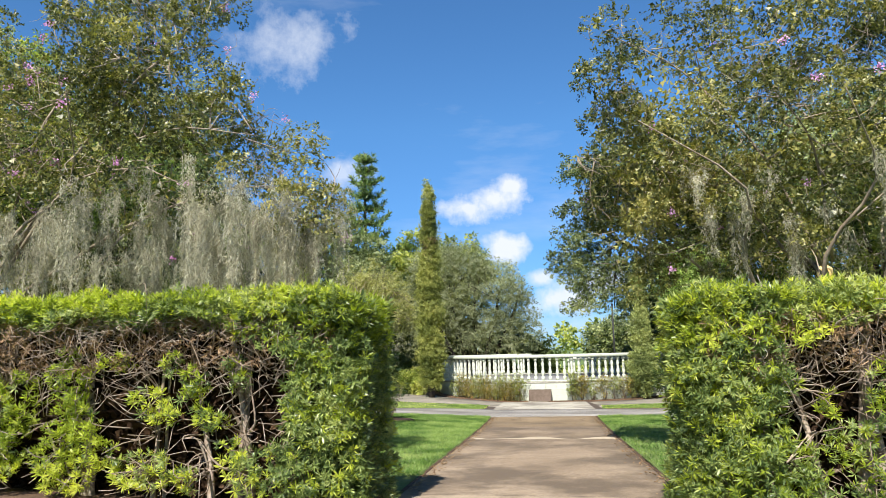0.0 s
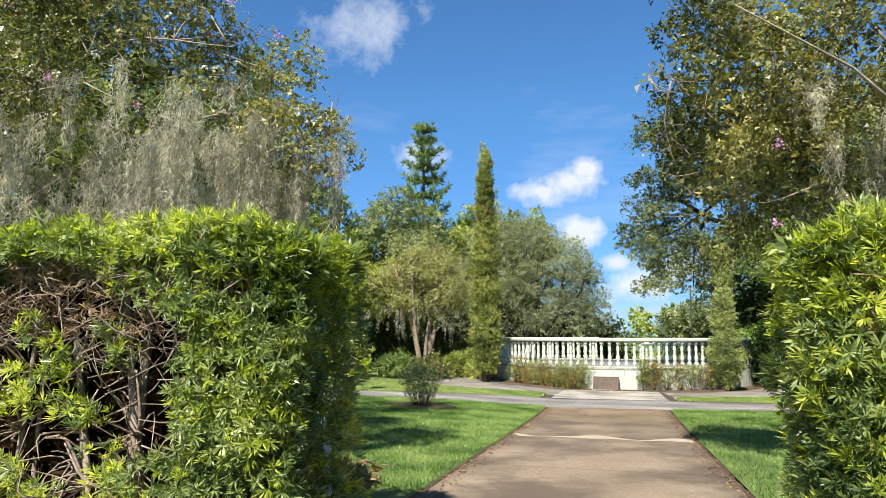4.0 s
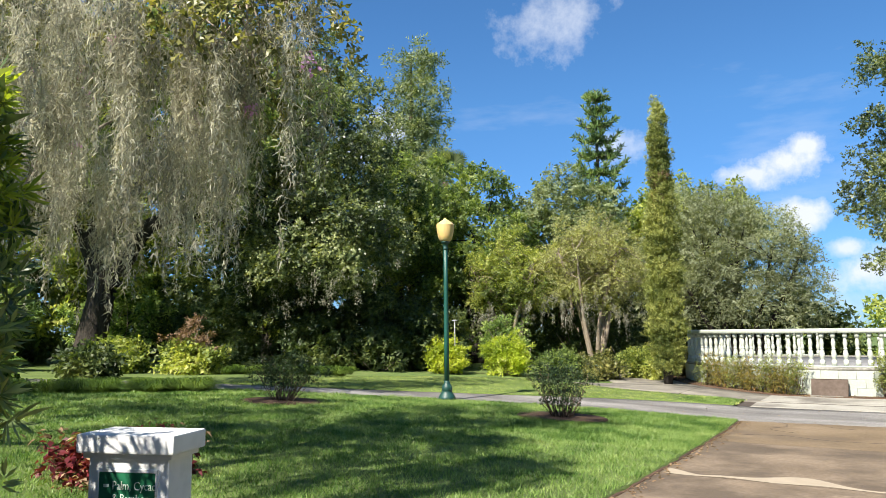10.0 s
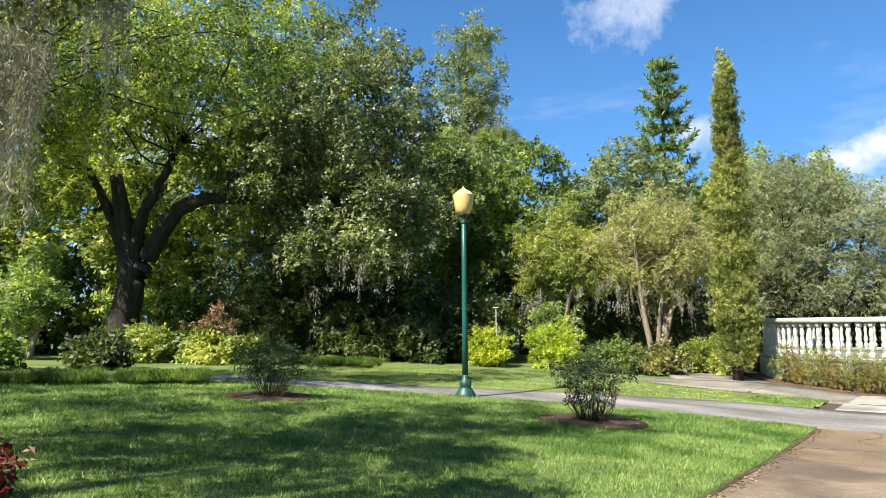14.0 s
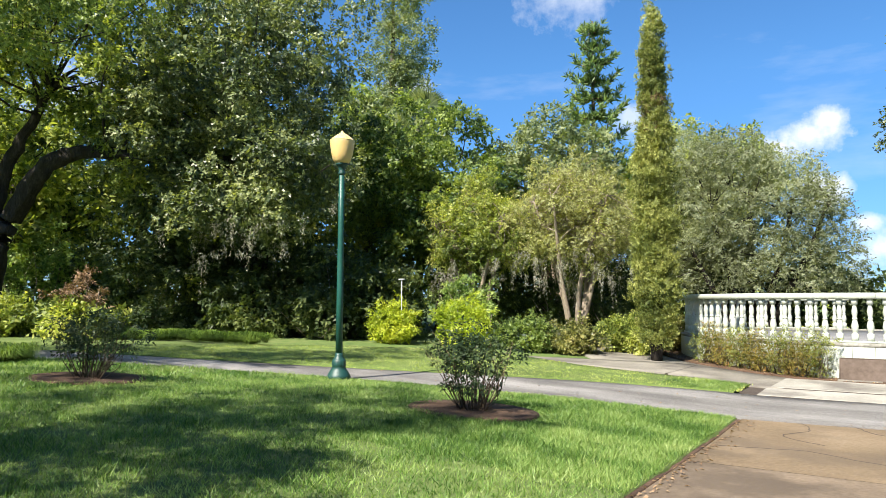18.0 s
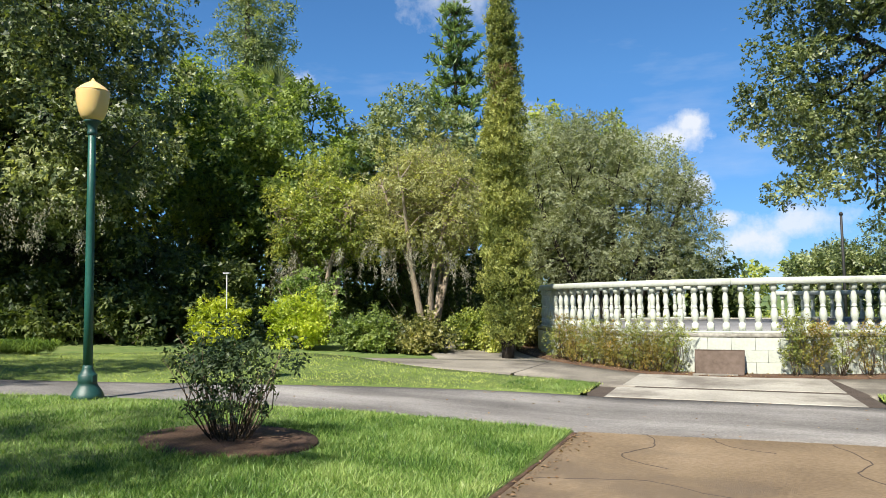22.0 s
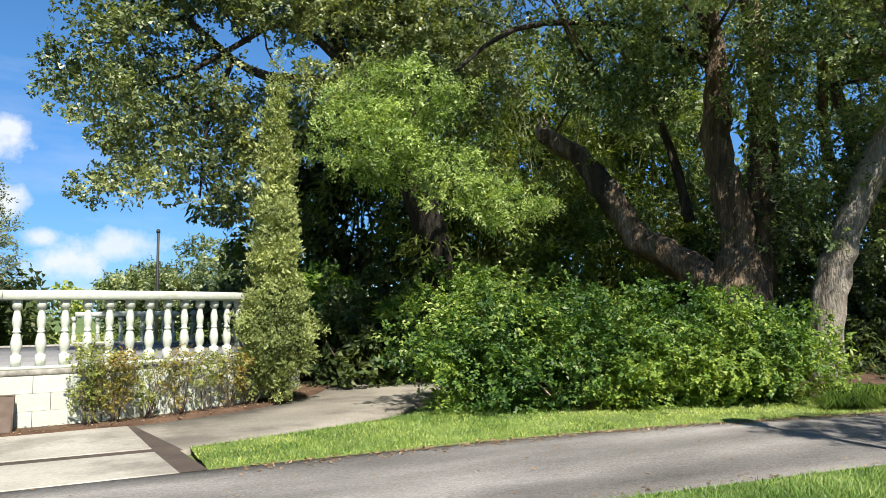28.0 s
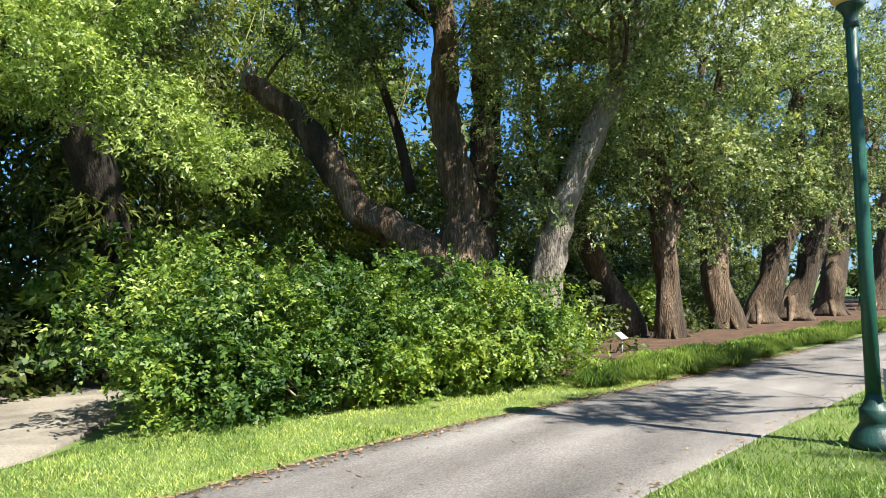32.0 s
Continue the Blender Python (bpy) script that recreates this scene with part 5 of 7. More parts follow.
# the dense dark oak
t = tree("oak", (-19.0, 27.8, gz(-19, 27.8)), "dense dark-leaved oak, full to low down", ([(-19, 27.8, 0.3), (-19, 27.8, 3), (-18.8, 27.6, 7)], (0.5, 0.42, 0.2)), [],
     [(-18.8, 27.2, 8.2, 4.3, 3.8, 4.6), (-16.6, 26.4, 5.8, 2.8, 2.4, 2.9), (-20.6, 27.2, 10.6, 2.8, 2.6, 2.9), (-21.8, 26.6, 6.6, 2.8, 2.4, 3.2), (-17.0, 25.2, 4.5, 2.6, 1.5, 1.3), (-20.0, 25.4, 4.2, 2.4, 1.5, 1.9), (-18.4, 28.5, 10.0, 2.3, 2.2, 2.4), (-15.4, 26.2, 5.0, 1.6, 1.5, 1.2), (-19.2, 24.0, 6.4, 2.2, 1.2, 1.3), (-17.4, 24.4, 8.4, 2.0, 1.2, 1.4), (-20.6, 24.6, 8.2, 2.0, 1.2, 1.6)],
     L_OAK, 8600, 9, 0.19, 0.12, 0.074, 32, M_BARKD, branches=40, branch_r=0.06, inner=5000)
# Skirt leaves are darkened in colour for the shade below the crown
part("skirt", foliage(np.random.default_rng(321), [(-19.6, 27.6, 1.6, 2.6, 0.9, 1.6), (-16.6, 28.6, 1.6, 2.2, 0.8, 1.6), (-22.0, 25.4, 1.8, 1.8, 0.9, 1.8), (-18.2, 27.4, 3.2, 2.8, 1.0, 1.4), (-14.6, 28.8, 1.8, 1.4, 0.8, 1.6), (-21.4, 26.4, 3.6, 1.8, 0.9, 1.6)], 2600, 9, 0.2, 0.15, 0.075, 0.35, 0.35), L_DARK, t, "low boughs reaching the ground, coloured dark for shade")
moss_on(t, np.random.default_rng(5), [(-17, 25.8, 3.8, 3.4, 1.6, 1.2)], 40, 1.2, 70, 0.18, 0.9, 0.012)
tree("oak", (-15.8, 34.5, gz(-15.8, 34.5)), "broad dark green oak behind the shrubs", ([(-15.8, 34.5, 0.3), (-15.8, 34.5, 3), (-15.6, 34.3, 6)], (0.4, 0.32, 0.16)), [],
     [(-16.2, 34.5, 5.6, 3.4, 3.0, 3.2), (-14.0, 33.6, 4.0, 2.2, 2.0, 2.0), (-18.8, 33.5, 6.8, 3.0, 2.6, 3.0)], L_SUN_TONE, 3300, 9, 0.24, 0.19, 0.095, 33, M_BARKD, branches=20)
# leaning tree at the lawn's far corner
tree("oak", (-17.4, 12.8, gz(-17.4, 12.8)), "leaning oak, crown toned yellow-green as if sunlit, with thin moss", ([(-17.4, 12.8, 0.5), (-16.9, 13.0, 2.4), (-15.6, 13.6, 4.6), (-14.2, 14.2, 6.4)], (0.26, 0.2, 0.15, 0.07)),
     [([(-16.2, 13.3, 3.6), (-15.6, 12.8, 5.4), (-14.8, 12.2, 7.0)], 0.1, 0.04)],
     [(-14.0, 13.8, 8.2, 2.8, 2.6, 1.8), (-12.6, 15.6, 7.4, 1.9, 1.7, 1.4), (-15.8, 13.0, 7.6, 2.4, 2.4, 1.8), (-12.2, 17.0, 6.6, 1.5, 1.3, 1.0), (-13.6, 14.6, 6.2, 1.3, 1.2, 0.7), (-11.6, 18.0, 7.4, 1.3, 1.3, 1.0)], L_SUN_TONE, 3600, 9, 0.17, 0.085, 0.04, 36, M_BARKD, branches=60, branch_r=0.024, inner=300, fine=300)
for k, (x, y, h, r) in enumerate([(-26.5, 32.5, 13, 4.6), (-31, 26, 12, 4.6), (-37, 21.5, 11, 4.6), (-21.5, 36.5, 11, 4.0), (-34, 29.5, 12, 4.4), (-36, 14.5, 11, 4.2)]):
    tree("tree", (x, y, gz(x, y)), "full green tree in the belt behind the oaks", ([(x, y, 0.3), (x, y, h * 0.3), (x, y, h * 0.6)], (0.35, 0.3, 0.15)), [],
         [(x, y, h * 0.66, r * 0.85, r * 0.8, h * 0.33), (x + r * 0.45, y - 0.6, h * 0.42, r * 0.6, r * 0.55, h * 0.28), (x - r * 0.45, y - 0.4, h * 0.45, r * 0.6, r * 0.55, h * 0.28)], L_MID, 1150, 9, 0.3, 0.3, 0.16, 230 + k, M_BARKD, branches=8)
# tall airy tree far behind
tree("cypress_tree", (-26.6, 45, 0.5), "tall airy pale green tree rising above the others", ([(-26.6, 45, 0.3), (-26.5, 45, 9), (-26.5, 45, 20)], (0.4, 0.28, 0.06)), [],
     [(-26.6, 45, 19.3, 1.7, 1.6, 2.0), (-25.9, 45, 16.4, 2.0, 1.8, 1.8), (-25.4, 45, 13.8, 1.8, 1.6, 1.5), (-27.2, 45, 14.5, 2.2, 2.0, 2.2), (-26.7, 45, 11.6, 2.8, 2.4, 2.6), (-25.2, 45, 12.2, 1.6, 1.5, 1.6), (-27.5, 45, 8, 3, 2.5, 2.5)], L_BLUE, 2600, 9, 0.30, 0.26, 0.08, 34, M_BARK, shell=0.4, rag=0.4, branches=40, branch_r=0.05, droop=0.1)


def fan_palm(x, y, top, seed):
    g = np.random.default_rng(seed)
    t = thing("fan_palm", (x, y, gz(x, y)), "tall fan palm showing its round head above the trees", "palm tree")
    line = bend([(x, y, 0.2), (x + 0.1, y, top * 0.5), (x, y, top)], 10)
    part("trunk", tube(line, np.linspace(0.2, 0.14, len(line)), 10, 0.05, seed), M_BARK, t, smooth=True)
    V = []
    for _ in range(46):
        d = unit(g.normal(size=3) + [0, 0, 0.35])
        c = np.array([x, y, top]) + d * 1.1
        side = unit(np.cross(d, g.normal(size=3)))
        for b in np.linspace(-1.1, 1.1, 17):
            e = unit(d * math.cos(b) + side * math.sin(b) - np.array([0, 0, 0.15]))
            s = np.cross(e, np.cross(d, side)) * 0.035
            V += [c, c + e * 0.45 + s, c + e * 0.9 - [0, 0, 0.1], c + e * 0.45 - s]
    part("fronds", (np.array(V), np.arange(len(V)).reshape(-1, 4)), L_BLUE, t)


fan_palm(-19.2, 37.5, 9.4, 35)

# light trees in the shrubbery left of the terrace
def thin_tree(x, y, h, r, leaf, seed, label, clumps, length, width, stems=4, moss=0, spread=0.16):
    g = np.random.default_rng(seed)
    z = gz(x, y)
    limbs = []
    for k in range(stems):
        a = k * 6.28 / stems + g.random()
        q = r * (0.35 + 0.3 * g.random())
        limbs.append(([(x + 0.1 * math.cos(a), y + 0.1 * math.sin(a), z - 0.05), (x + q * 0.5 * math.cos(a), y + q * 0.5 * math.sin(a), z + h * 0.3), (x + q * math.cos(a + 0.3), y + q * math.sin(a + 0.3), z + h * 0.55), (x + 1.4 * q * math.cos(a + 0.4), y + 1.4 * q * math.sin(a + 0.4), z + h * 0.72)], 0.1, 0.02))
    blobs = [(x, y, z + h * 0.7, r * 0.8, r * 0.75, h * 0.27), (x - r * 0.5, y, z + h * 0.6, r * 0.6, r * 0.55, h * 0.2), (x + r * 0.5, y - 0.2, z + h * 0.58, r * 0.6, r * 0.55, h * 0.2)]
    t = tree("small_tree", (x, y, z), label, None, limbs, blobs, leaf, clumps, 9, spread, length, width, seed, M_PALEBARK, shell=0.3, rag=0.4, branches=80, branch_r=0.018, fine=clumps // 3, inner=clumps // 4)
    if moss:
        moss_on(t, g, [(x, y - 0.3, z + h * 0.42, r * 1.1, r * 0.8, h * 0.16)], moss, 1.3, 90, 0.1, z + 0.8, 0.009)
    return t


thin_tree(-9.3, 31.8, 6.0, 2.0, L_OLIVE, 41, "crape myrtle with pale bare stems and an olive crown", 3800, 0.082, 0.042, 5, 46)
thin_tree(-12.6, 31.6, 5.4, 1.7, L_MID, 42, "slender light green tree hung with moss", 2600, 0.095, 0.046, 4, 34)
thin_tree(-14.6, 35.5, 6.4, 1.5, L_BRIGHT, 43, "young bright green tree with an upright crown", 1300, 0.14, 0.06, 3)
thin_tree(-11.0, 35.0, 5.6, 1.8, L_MID, 44, "yellow-green tree behind the crape myrtle", 1700, 0.13, 0.06, 3)
tree("tree", (-12.9, 37.4, 0.45), "blue-green round-headed tree behind the shrubbery", ([(-12.9, 37.4, 0.2), (-12.9, 37.4, 3), (-12.8, 37.3, 6.5)], (0.25, 0.2, 0.1)), [],
     [(-12.7, 37.3, 7.6, 1.9, 1.8, 1.9), (-13.6, 37.2, 6.2, 1.7, 1.6, 1.6), (-11.6, 37.3, 6.0, 1.8, 1.6, 1.7)], L_BLUE, 1700, 9, 0.2, 0.18, 0.085, 45, M_BARK, branches=16)
# grey-green trees behind the terrace
tree("willow", (-5.6, 38.6, 0.2), "wide grey-green willow with drooping twigs and dark stems", None,
     [([(-5.6 + 0.3 * k, 38.6, 0.1), (-5.6 + 0.9 * k, 38.4, 1.6), (-5.6 + 1.6 * k, 38.2, 3.2), (-5.6 + 2.2 * k, 38.0, 5.0)], 0.14, 0.05) for k in (-1.1, -0.5, 0.1, 0.7, 1.2)],
     [(-6.9, 38.6, 5.6, 2.3, 2.0, 2.3), (-5.0, 38.3, 4.7, 2.4, 1.9, 2.1), (-8.2, 38.8, 4.4, 1.9, 1.8, 2.4), (-3.5, 38.0, 4.2, 1.3, 1.4, 1.8), (-6.0, 38.4, 6.4, 1.7, 1.6, 1.3), (-8.8, 38.6, 2.8, 1.2, 1.2, 1.7), (-2.9, 38.0, 2.8, 0.9, 1.0, 1.3), (-7.5, 38.6, 6.6, 1.5, 1.5, 1.4), (-4.6, 37.6, 2.9, 1.8, 0.9, 1.2), (-7.0, 37.6, 3.2, 2.2, 0.9, 1.4), (-4.2, 38.2, 5.6, 1.4, 1.3, 1.0)], L_GREY, 8000, 9, 0.14, 0.112, 0.037, 46, M_BARKD, shell=0.6, rag=0.13, droop=0.35, branches=60, branch_r=0.03, gather=60, inner=2400)
tree("tree", (-8.8, 43, 0.3), "olive green rounded tree behind the willow", ([(-8.8, 43, 0.2), (-8.8, 43, 3), (-8.8, 43, 6)], (0.25, 0.2, 0.1)), [], [(-9.4, 43, 6.4, 2.4, 2.2, 2.7), (-7.2, 43.4, 6.4, 2.0, 2, 2.2)], L_MID, 1700, 9, 0.25, 0.22, 0.11, 47, M_BARKD, branches=10)


def norfolk_pine(x, y, z0, top, seed):
    g = np.random.default_rng(seed)
    t = thing("norfolk_pine", (x, y, z0), "tall tiered pine with whorls of upswept branches", "tree")
    part("trunk", tube(bend([(x, y, z0 - 0.1), (x, y, top * 0.5), (x, y, top)], 10), np.linspace(0.2, 0.03, 11), 10), M_BARK, t, smooth=True)
    V, B = [], []
    z = 4.6
    while z < top - 0.1:
        u = (top - z) / (top - 4.6)
        R = 0.3 + 1.75 * u ** 0.75
        n = 6
        for k in range(n):
            a = k * 6.283 / n + g.random() * 0.7
            r = R * (0.8 + 0.35 * g.random())
            d = np.array([math.cos(a), math.sin(a), 0])
            c = np.array([x, y, z])
            line = bend([c, c + d * r * 0.6 + [0, 0, -0.05 * r], c + d * r + [0, 0, 0.36 * r]], 8)
            B.append(tube(line, np.linspace(0.03, 0.01, len(line)), 4))
            for s in np.linspace(0.08, 1.0, max(6, int(r * 14))):
                p = line[min(len(line) - 1, int(s * (len(line) - 1)))] + g.normal(size=3) * [0.1, 0.1, 0.05]
                for _ in range(12):
                    e = unit(d * 0.5 + g.normal(size=3) * 0.6 + [0, 0, 0.8]) * (0.2 + 0.2 * g.random())
                    w = unit(np.cross(e, g.normal(size=3))) * 0.03
                    V += [p, p + e * 0.5 + w, p + e, p + e * 0.5 - w]
        for _ in range(36):
            p = np.array([x, y, z + 0.5 * g.random()]) + g.normal(size=3) * [0.07, 0.07, 0]
            e = unit(g.normal(size=3) * [1, 1, 0.4] + [0, 0, 0.6]) * (0.2 + 0.18 * g.random())
            w = unit(np.cross(e, g.normal(size=3))) * 0.03
            V += [p, p + e * 0.5 + w, p + e, p + e * 0.5 - w]
        z += 0.62 + 0.5 * u
    for b in B:
        part("branch", b, M_BARK, t)
    part("needles", (np.array(V), np.arange(len(V)).reshape(-1, 4)), L_PINE, t, "tiers of dark green needles")


norfolk_pine(-12.3, 41.0, 0.4, 14.0, 48)
norfolk_pine(-10.4, 43.6, 0.4, 9.0, 49)


def column_tree(name, x, y, h, profile, leaf, seed, n, label, length, trunk_h, dead=0, ragged=0.3):
    """A columnar conifer: shaggy sprays pointing up along a spire."""
    g = np.random.default_rng(seed)
    z0 = gz(x, y)
    t = thing(name, (x, y, z0), label, "tree")
    line = bend([(x, y, z0 - 0.05), (x + 0.03, y, z0 + h * 0.3), (x - 0.04, y, z0 + h * 0.95)], 12)
    part("trunk", tube(line, np.linspace(0.13, 0.015, len(line)), 10, 0.08, seed), M_BARKD, t, smooth=True)
    for k in range(3):
        a = k * 2.1
        l2 = bend([(x + 0.08 * math.cos(a), y + 0.08 * math.sin(a), z0), (x + 0.16 * math.cos(a), y + 0.16 * math.sin(a), z0 + 0.8), (x + 0.1 * math.cos(a), y + 0.1 * math.sin(a), z0 + 2.4)], 6)
        part("stem", tube(l2, np.linspace(0.05, 0.02, len(l2)), 7, 0.1, k), M_BARKD, t, smooth=True)
    blobs = []
    for q in np.arange(trunk_h, h, 0.13):
        r = float(np.interp((q - trunk_h) / (h - trunk_h), [p[0] for p in profile], [p[1] for p in profile]))
        a, e = g.random() * 6.283, 0.16 * r
        r *= 1 + ragged * (g.random() - 0.5)
        blobs.append((x + e * math.cos(a), y + e * math.sin(a), z0 + q, r, r, 0.3))
    part("inner_sprays", foliage(g, [(*b[:3], b[3] * 0.75, b[4] * 0.75, 0.3) for b in blobs], n // 6, 9, 0.05, length * 1.7, length * 0.8, 0.3, 0.1, droop=-0.6, up=0.3, bough=0.1, gather=30, tuft=5), leaf, t)
    part("crown", foliage(g, blobs, int(n * 1.15), 9, 0.05, length, length * 0.4, 0.6, 0.1, droop=-0.7, up=0.3, bough=0.13, gather=56, tuft=7), leaf, t)
    if dead:
        part("dead_sprays", foliage(g, [(x, y, z0 + h * (dead + 0.04 * k), 0.24, 0.24, 0.26) for k in (-1, 0, 1)], 260, 9, 0.05, length, length * 0.36, 0.6, 0.3, droop=-0.4, up=0.3, bough=0.12, gather=40), L_BROWN, t, "patch of brown dead sprays")
    return t


column_tree("cypress", -5.9, 28.6, 8.75, [(0, 0.36), (0.08, 0.5), (0.3, 0.52), (0.5, 0.47), (0.62, 0.38), (0.68, 0.31), (0.75, 0.33), (0.86, 0.3), (0.94, 0.17), (1, 0.02)], L_CYP, 50, 6000, "tall shaggy Italian cypress beside the terrace, bare at its foot", 0.064, 0.5, 0.67)
column_tree("juniper", 2.3, 28.75, 5.5, [(0, 0.3), (0.12, 0.46), (0.3, 0.36), (0.45, 0.34), (0.55, 0.2), (0.7, 0.17), (0.85, 0.09), (1, 0.02)], L_JUN, 51, 4000, "ragged grey-green juniper column beside the terrace wall", 0.062, 0.35, 0, 0.75)

# oak that hangs over the terrace
tree("oak", (6.6, 31.8, 0), "large oak whose outer boughs hang over the terrace", ([(6.6, 31.8, -0.1), (6.4, 31.5, 2.8), (5.2, 31.1, 5.2), (4.5, 31.0, 6.1)], (0.42, 0.36, 0.3, 0.27)),
     [([(4.6, 31.0, 6.0), (3.7, 31.0, 6.05), (2.7, 31.1, 6.0), (2.0, 31.2, 6.3), (1.2, 31.2, 6.9), (0.5, 31.3, 7.0)], 0.13, 0.04), ([(4.4, 31.0, 6.2), (3.7, 30.9, 6.75), (2.9, 30.9, 7.05), (2.2, 31.0, 6.6), (1.2, 31.2, 5.9), (0.2, 31.3, 5.5)], 0.1, 0.03),
      ([(4.2, 31.0, 6.4), (4.0, 31.2, 7.4), (3.6, 31.5, 9.0)], 0.17, 0.06), ([(4.8, 31.0, 6.0), (5.4, 31.6, 7.6), (6.4, 32.2, 9.0)], 0.17, 0.05), ([(2.0, 31.2, 6.2), (1.6, 31.4, 5.0), (1.5, 31.5, 3.6)], 0.06, 0.015)],
     [(0.7, 31.0, 7.7, 1.3, 1.1, 0.9), (2.6, 30.8, 8.2, 2.0, 1.3, 1.1), (-0.5, 31.1, 5.7, 0.8, 0.9, 0.8), (0.5, 31.2, 4.9, 1.0, 0.9, 0.9), (0.0, 31.1, 3.8, 0.6, 0.7, 0.4), (1.3, 31.5, 5.6, 1.2, 0.9, 1.0), (2.1, 31.6, 4.3, 0.7, 0.7, 1.1), (4.6, 31.6, 8.8, 2.6, 2.0, 1.6), (6.8, 31.8, 7.6, 2.6, 2.0, 2.0), (0.1, 31.0, 6.7, 0.9, 0.9, 0.7), (1.0, 31.0, 3.8, 0.6, 0.6, 0.45), (3.3, 31.8, 5.2, 1.0, 0.7, 0.9), (5.4, 30.6, 6.6, 1.6, 0.9, 1.0), (2.2, 31.4, 9.6, 3.0, 1.8, 1.0), (2.6, 30.6, 6.9, 0.9, 0.5, 0.5), (3.6, 30.5, 7.4, 1.0, 0.6, 0.6), (1.6, 30.7, 7.2, 0.8, 0.5, 0.4), (4.0, 30.4, 5.8, 1.0, 0.5, 0.5)],
     L_OAK, 9600, 9, 0.14, 0.095, 0.055, 52, M_BARKD, shell=0.45, rag=0.25, branches=80, branch_r=0.022, gather=100, inner=5000)

# the camphor tree with its great leaning limbs
cx, cy = 11.0, 27.3
LX, LY = -0.588, 0.809


def side(s, z, back=0.0):
    """A place s metres along the tree's own breadth, back metres behind it."""
    return (cx + LX * s + 0.809 * back, cy + LY * s + 0.588 * back, z)


camphor = tree("camphor_tree", (cx, cy, 0), "old camphor tree with thick leaning limbs, one sawn off", ([side(0, -0.1), side(0, 0.9), side(0.05, 1.8), side(0.0, 2.5)], (0.85, 0.66, 0.54, 0.42)),
     [([side(0.1, 1.5), side(1.2, 2.35), side(1.9, 2.85), side(2.6, 3.9), side(3.35, 4.85), side(4.0, 5.3)], 0.36, 0.17),
      ([side(0, 1.8), side(0.1, 3.2), side(0.3, 4.6), side(0.3, 6.5), side(0.5, 9)], 0.36, 0.18),
      ([side(-0.25, 1.9, 0.5), side(-0.4, 3.4, 0.5), side(-0.5, 5.2, 0.5), side(-0.4, 8, 0.6)], 0.36, 0.2),
      ([side(-1.3, -0.1), side(-1.5, 1.6), side(-2.0, 3.2), side(-2.8, 4.9), side(-3.4, 6.4), side(-4, 8.5)], 0.32, 0.15, M_LICHEN),
      ([side(3.75, 5.2), side(3.3, 5.75, -0.1), side(2.7, 6.1, -0.3), side(1.9, 6.4, -0.5)], 0.035, 0.015),
      ([side(1.0, 3.2, 0.5), side(1.3, 4.6, 0.7), side(1.9, 6.4, 0.9)], 0.12, 0.06)],
     [(10.5, 25.5, 8.2, 4.4, 3.4, 2.2), (7.0, 26.8, 8.4, 3.2, 2.6, 2.0), (12.5, 28, 9.6, 4.6, 3.6, 2.6), (11.4, 24.4, 6.6, 2.4, 1.4, 1.5), (14.5, 25.6, 7.6, 3, 2.2, 2.2), (10.5, 22.6, 7.3, 3.4, 1.5, 0.9), (14.2, 22.4, 7.4, 3.0, 1.5, 0.9), (7.6, 23.4, 7.6, 1.8, 1.3, 0.8), (9.0, 24.8, 7.4, 1.6, 0.8, 0.5)], L_CAMPHOR, 9200, 9, 0.21, 0.105, 0.05, 53, M_BARK, shell=0.25, rag=0.3, branches=90, branch_r=0.04)
g = np.random.default_rng(54)
# This bough's sunlight is put into a brighter leaf colour than the crown's
part("hanging_bough", foliage(g, [(3.9, 28.4, 4.3, 1.15, 0.9, 0.8), (5.1, 28.2, 3.7, 0.9, 0.8, 0.55), (4.6, 28.6, 5.1, 1.1, 1.0, 0.6), (6.2, 27.9, 3.2, 0.8, 0.6, 0.45)], 2300, 9, 0.1, 0.082, 0.028, 0.5, 0.4, droop=0.4, gather=80, tuft=8), L_BRIGHT, camphor, "bough in a brighter green leaf colour, as if sunlit")
part("hanging_bough", foliage(g, [(12.3, 26.2, 4.4, 0.8, 0.7, 1.7), (13.5, 25.9, 3.8, 0.8, 0.7, 1.5), (10.9, 26.0, 6.0, 1.6, 0.8, 0.8), (8.4, 27.2, 6.2, 1.6, 0.9, 0.9), (9.6, 28.6, 6.4, 1.6, 1.0, 1.2), (14.6, 26.2, 5.4, 1.4, 0.8, 1.4), (11.6, 27.0, 3.0, 0.5, 0.5, 0.9)], 2000, 9, 0.16, 0.11, 0.05, 0.3, 0.3), L_CAMPHOR, camphor)
bough = bend([side(0.3, 6.2), (9.4, 28.2, 7.0), (6.6, 28.4, 6.6), (4.4, 28.4, 4.6)], 12)
part("limb", tube(bough, np.linspace(0.11, 0.02, len(bough)), 8, 0.06, 3), M_BARKD, camphor, smooth=True)
for k in range(7):
    q = np.array(side(3.95, 5.3)) + g.normal(size=3) * [0.13, 0.1, 0.03]
    part("splinter", tube(np.array([q - [0, 0, 0.15], q, q + [0.1 * g.normal(), 0.1 * g.normal(), 0.25 + 0.3 * g.random()]]), [0.04, 0.03, 0.006], 5, 0.1, k), M_PALEBARK, camphor)
part("fern_growth", foliage(g, [(*side(2.2, 3.65), 0.5, 0.4, 0.12), (*side(3.0, 4.6), 0.45, 0.4, 0.12), (*side(1.4, 2.85), 0.4, 0.4, 0.12), (*side(-2.1, 3.6), 0.3, 0.3, 0.4), (*side(0.2, 2.6), 0.5, 0.4, 0.2)], 90, 9, 0.08, 0.10, 0.03, bough=0.16, simple=False), L_MID, camphor, "small ferns growing along the limb")
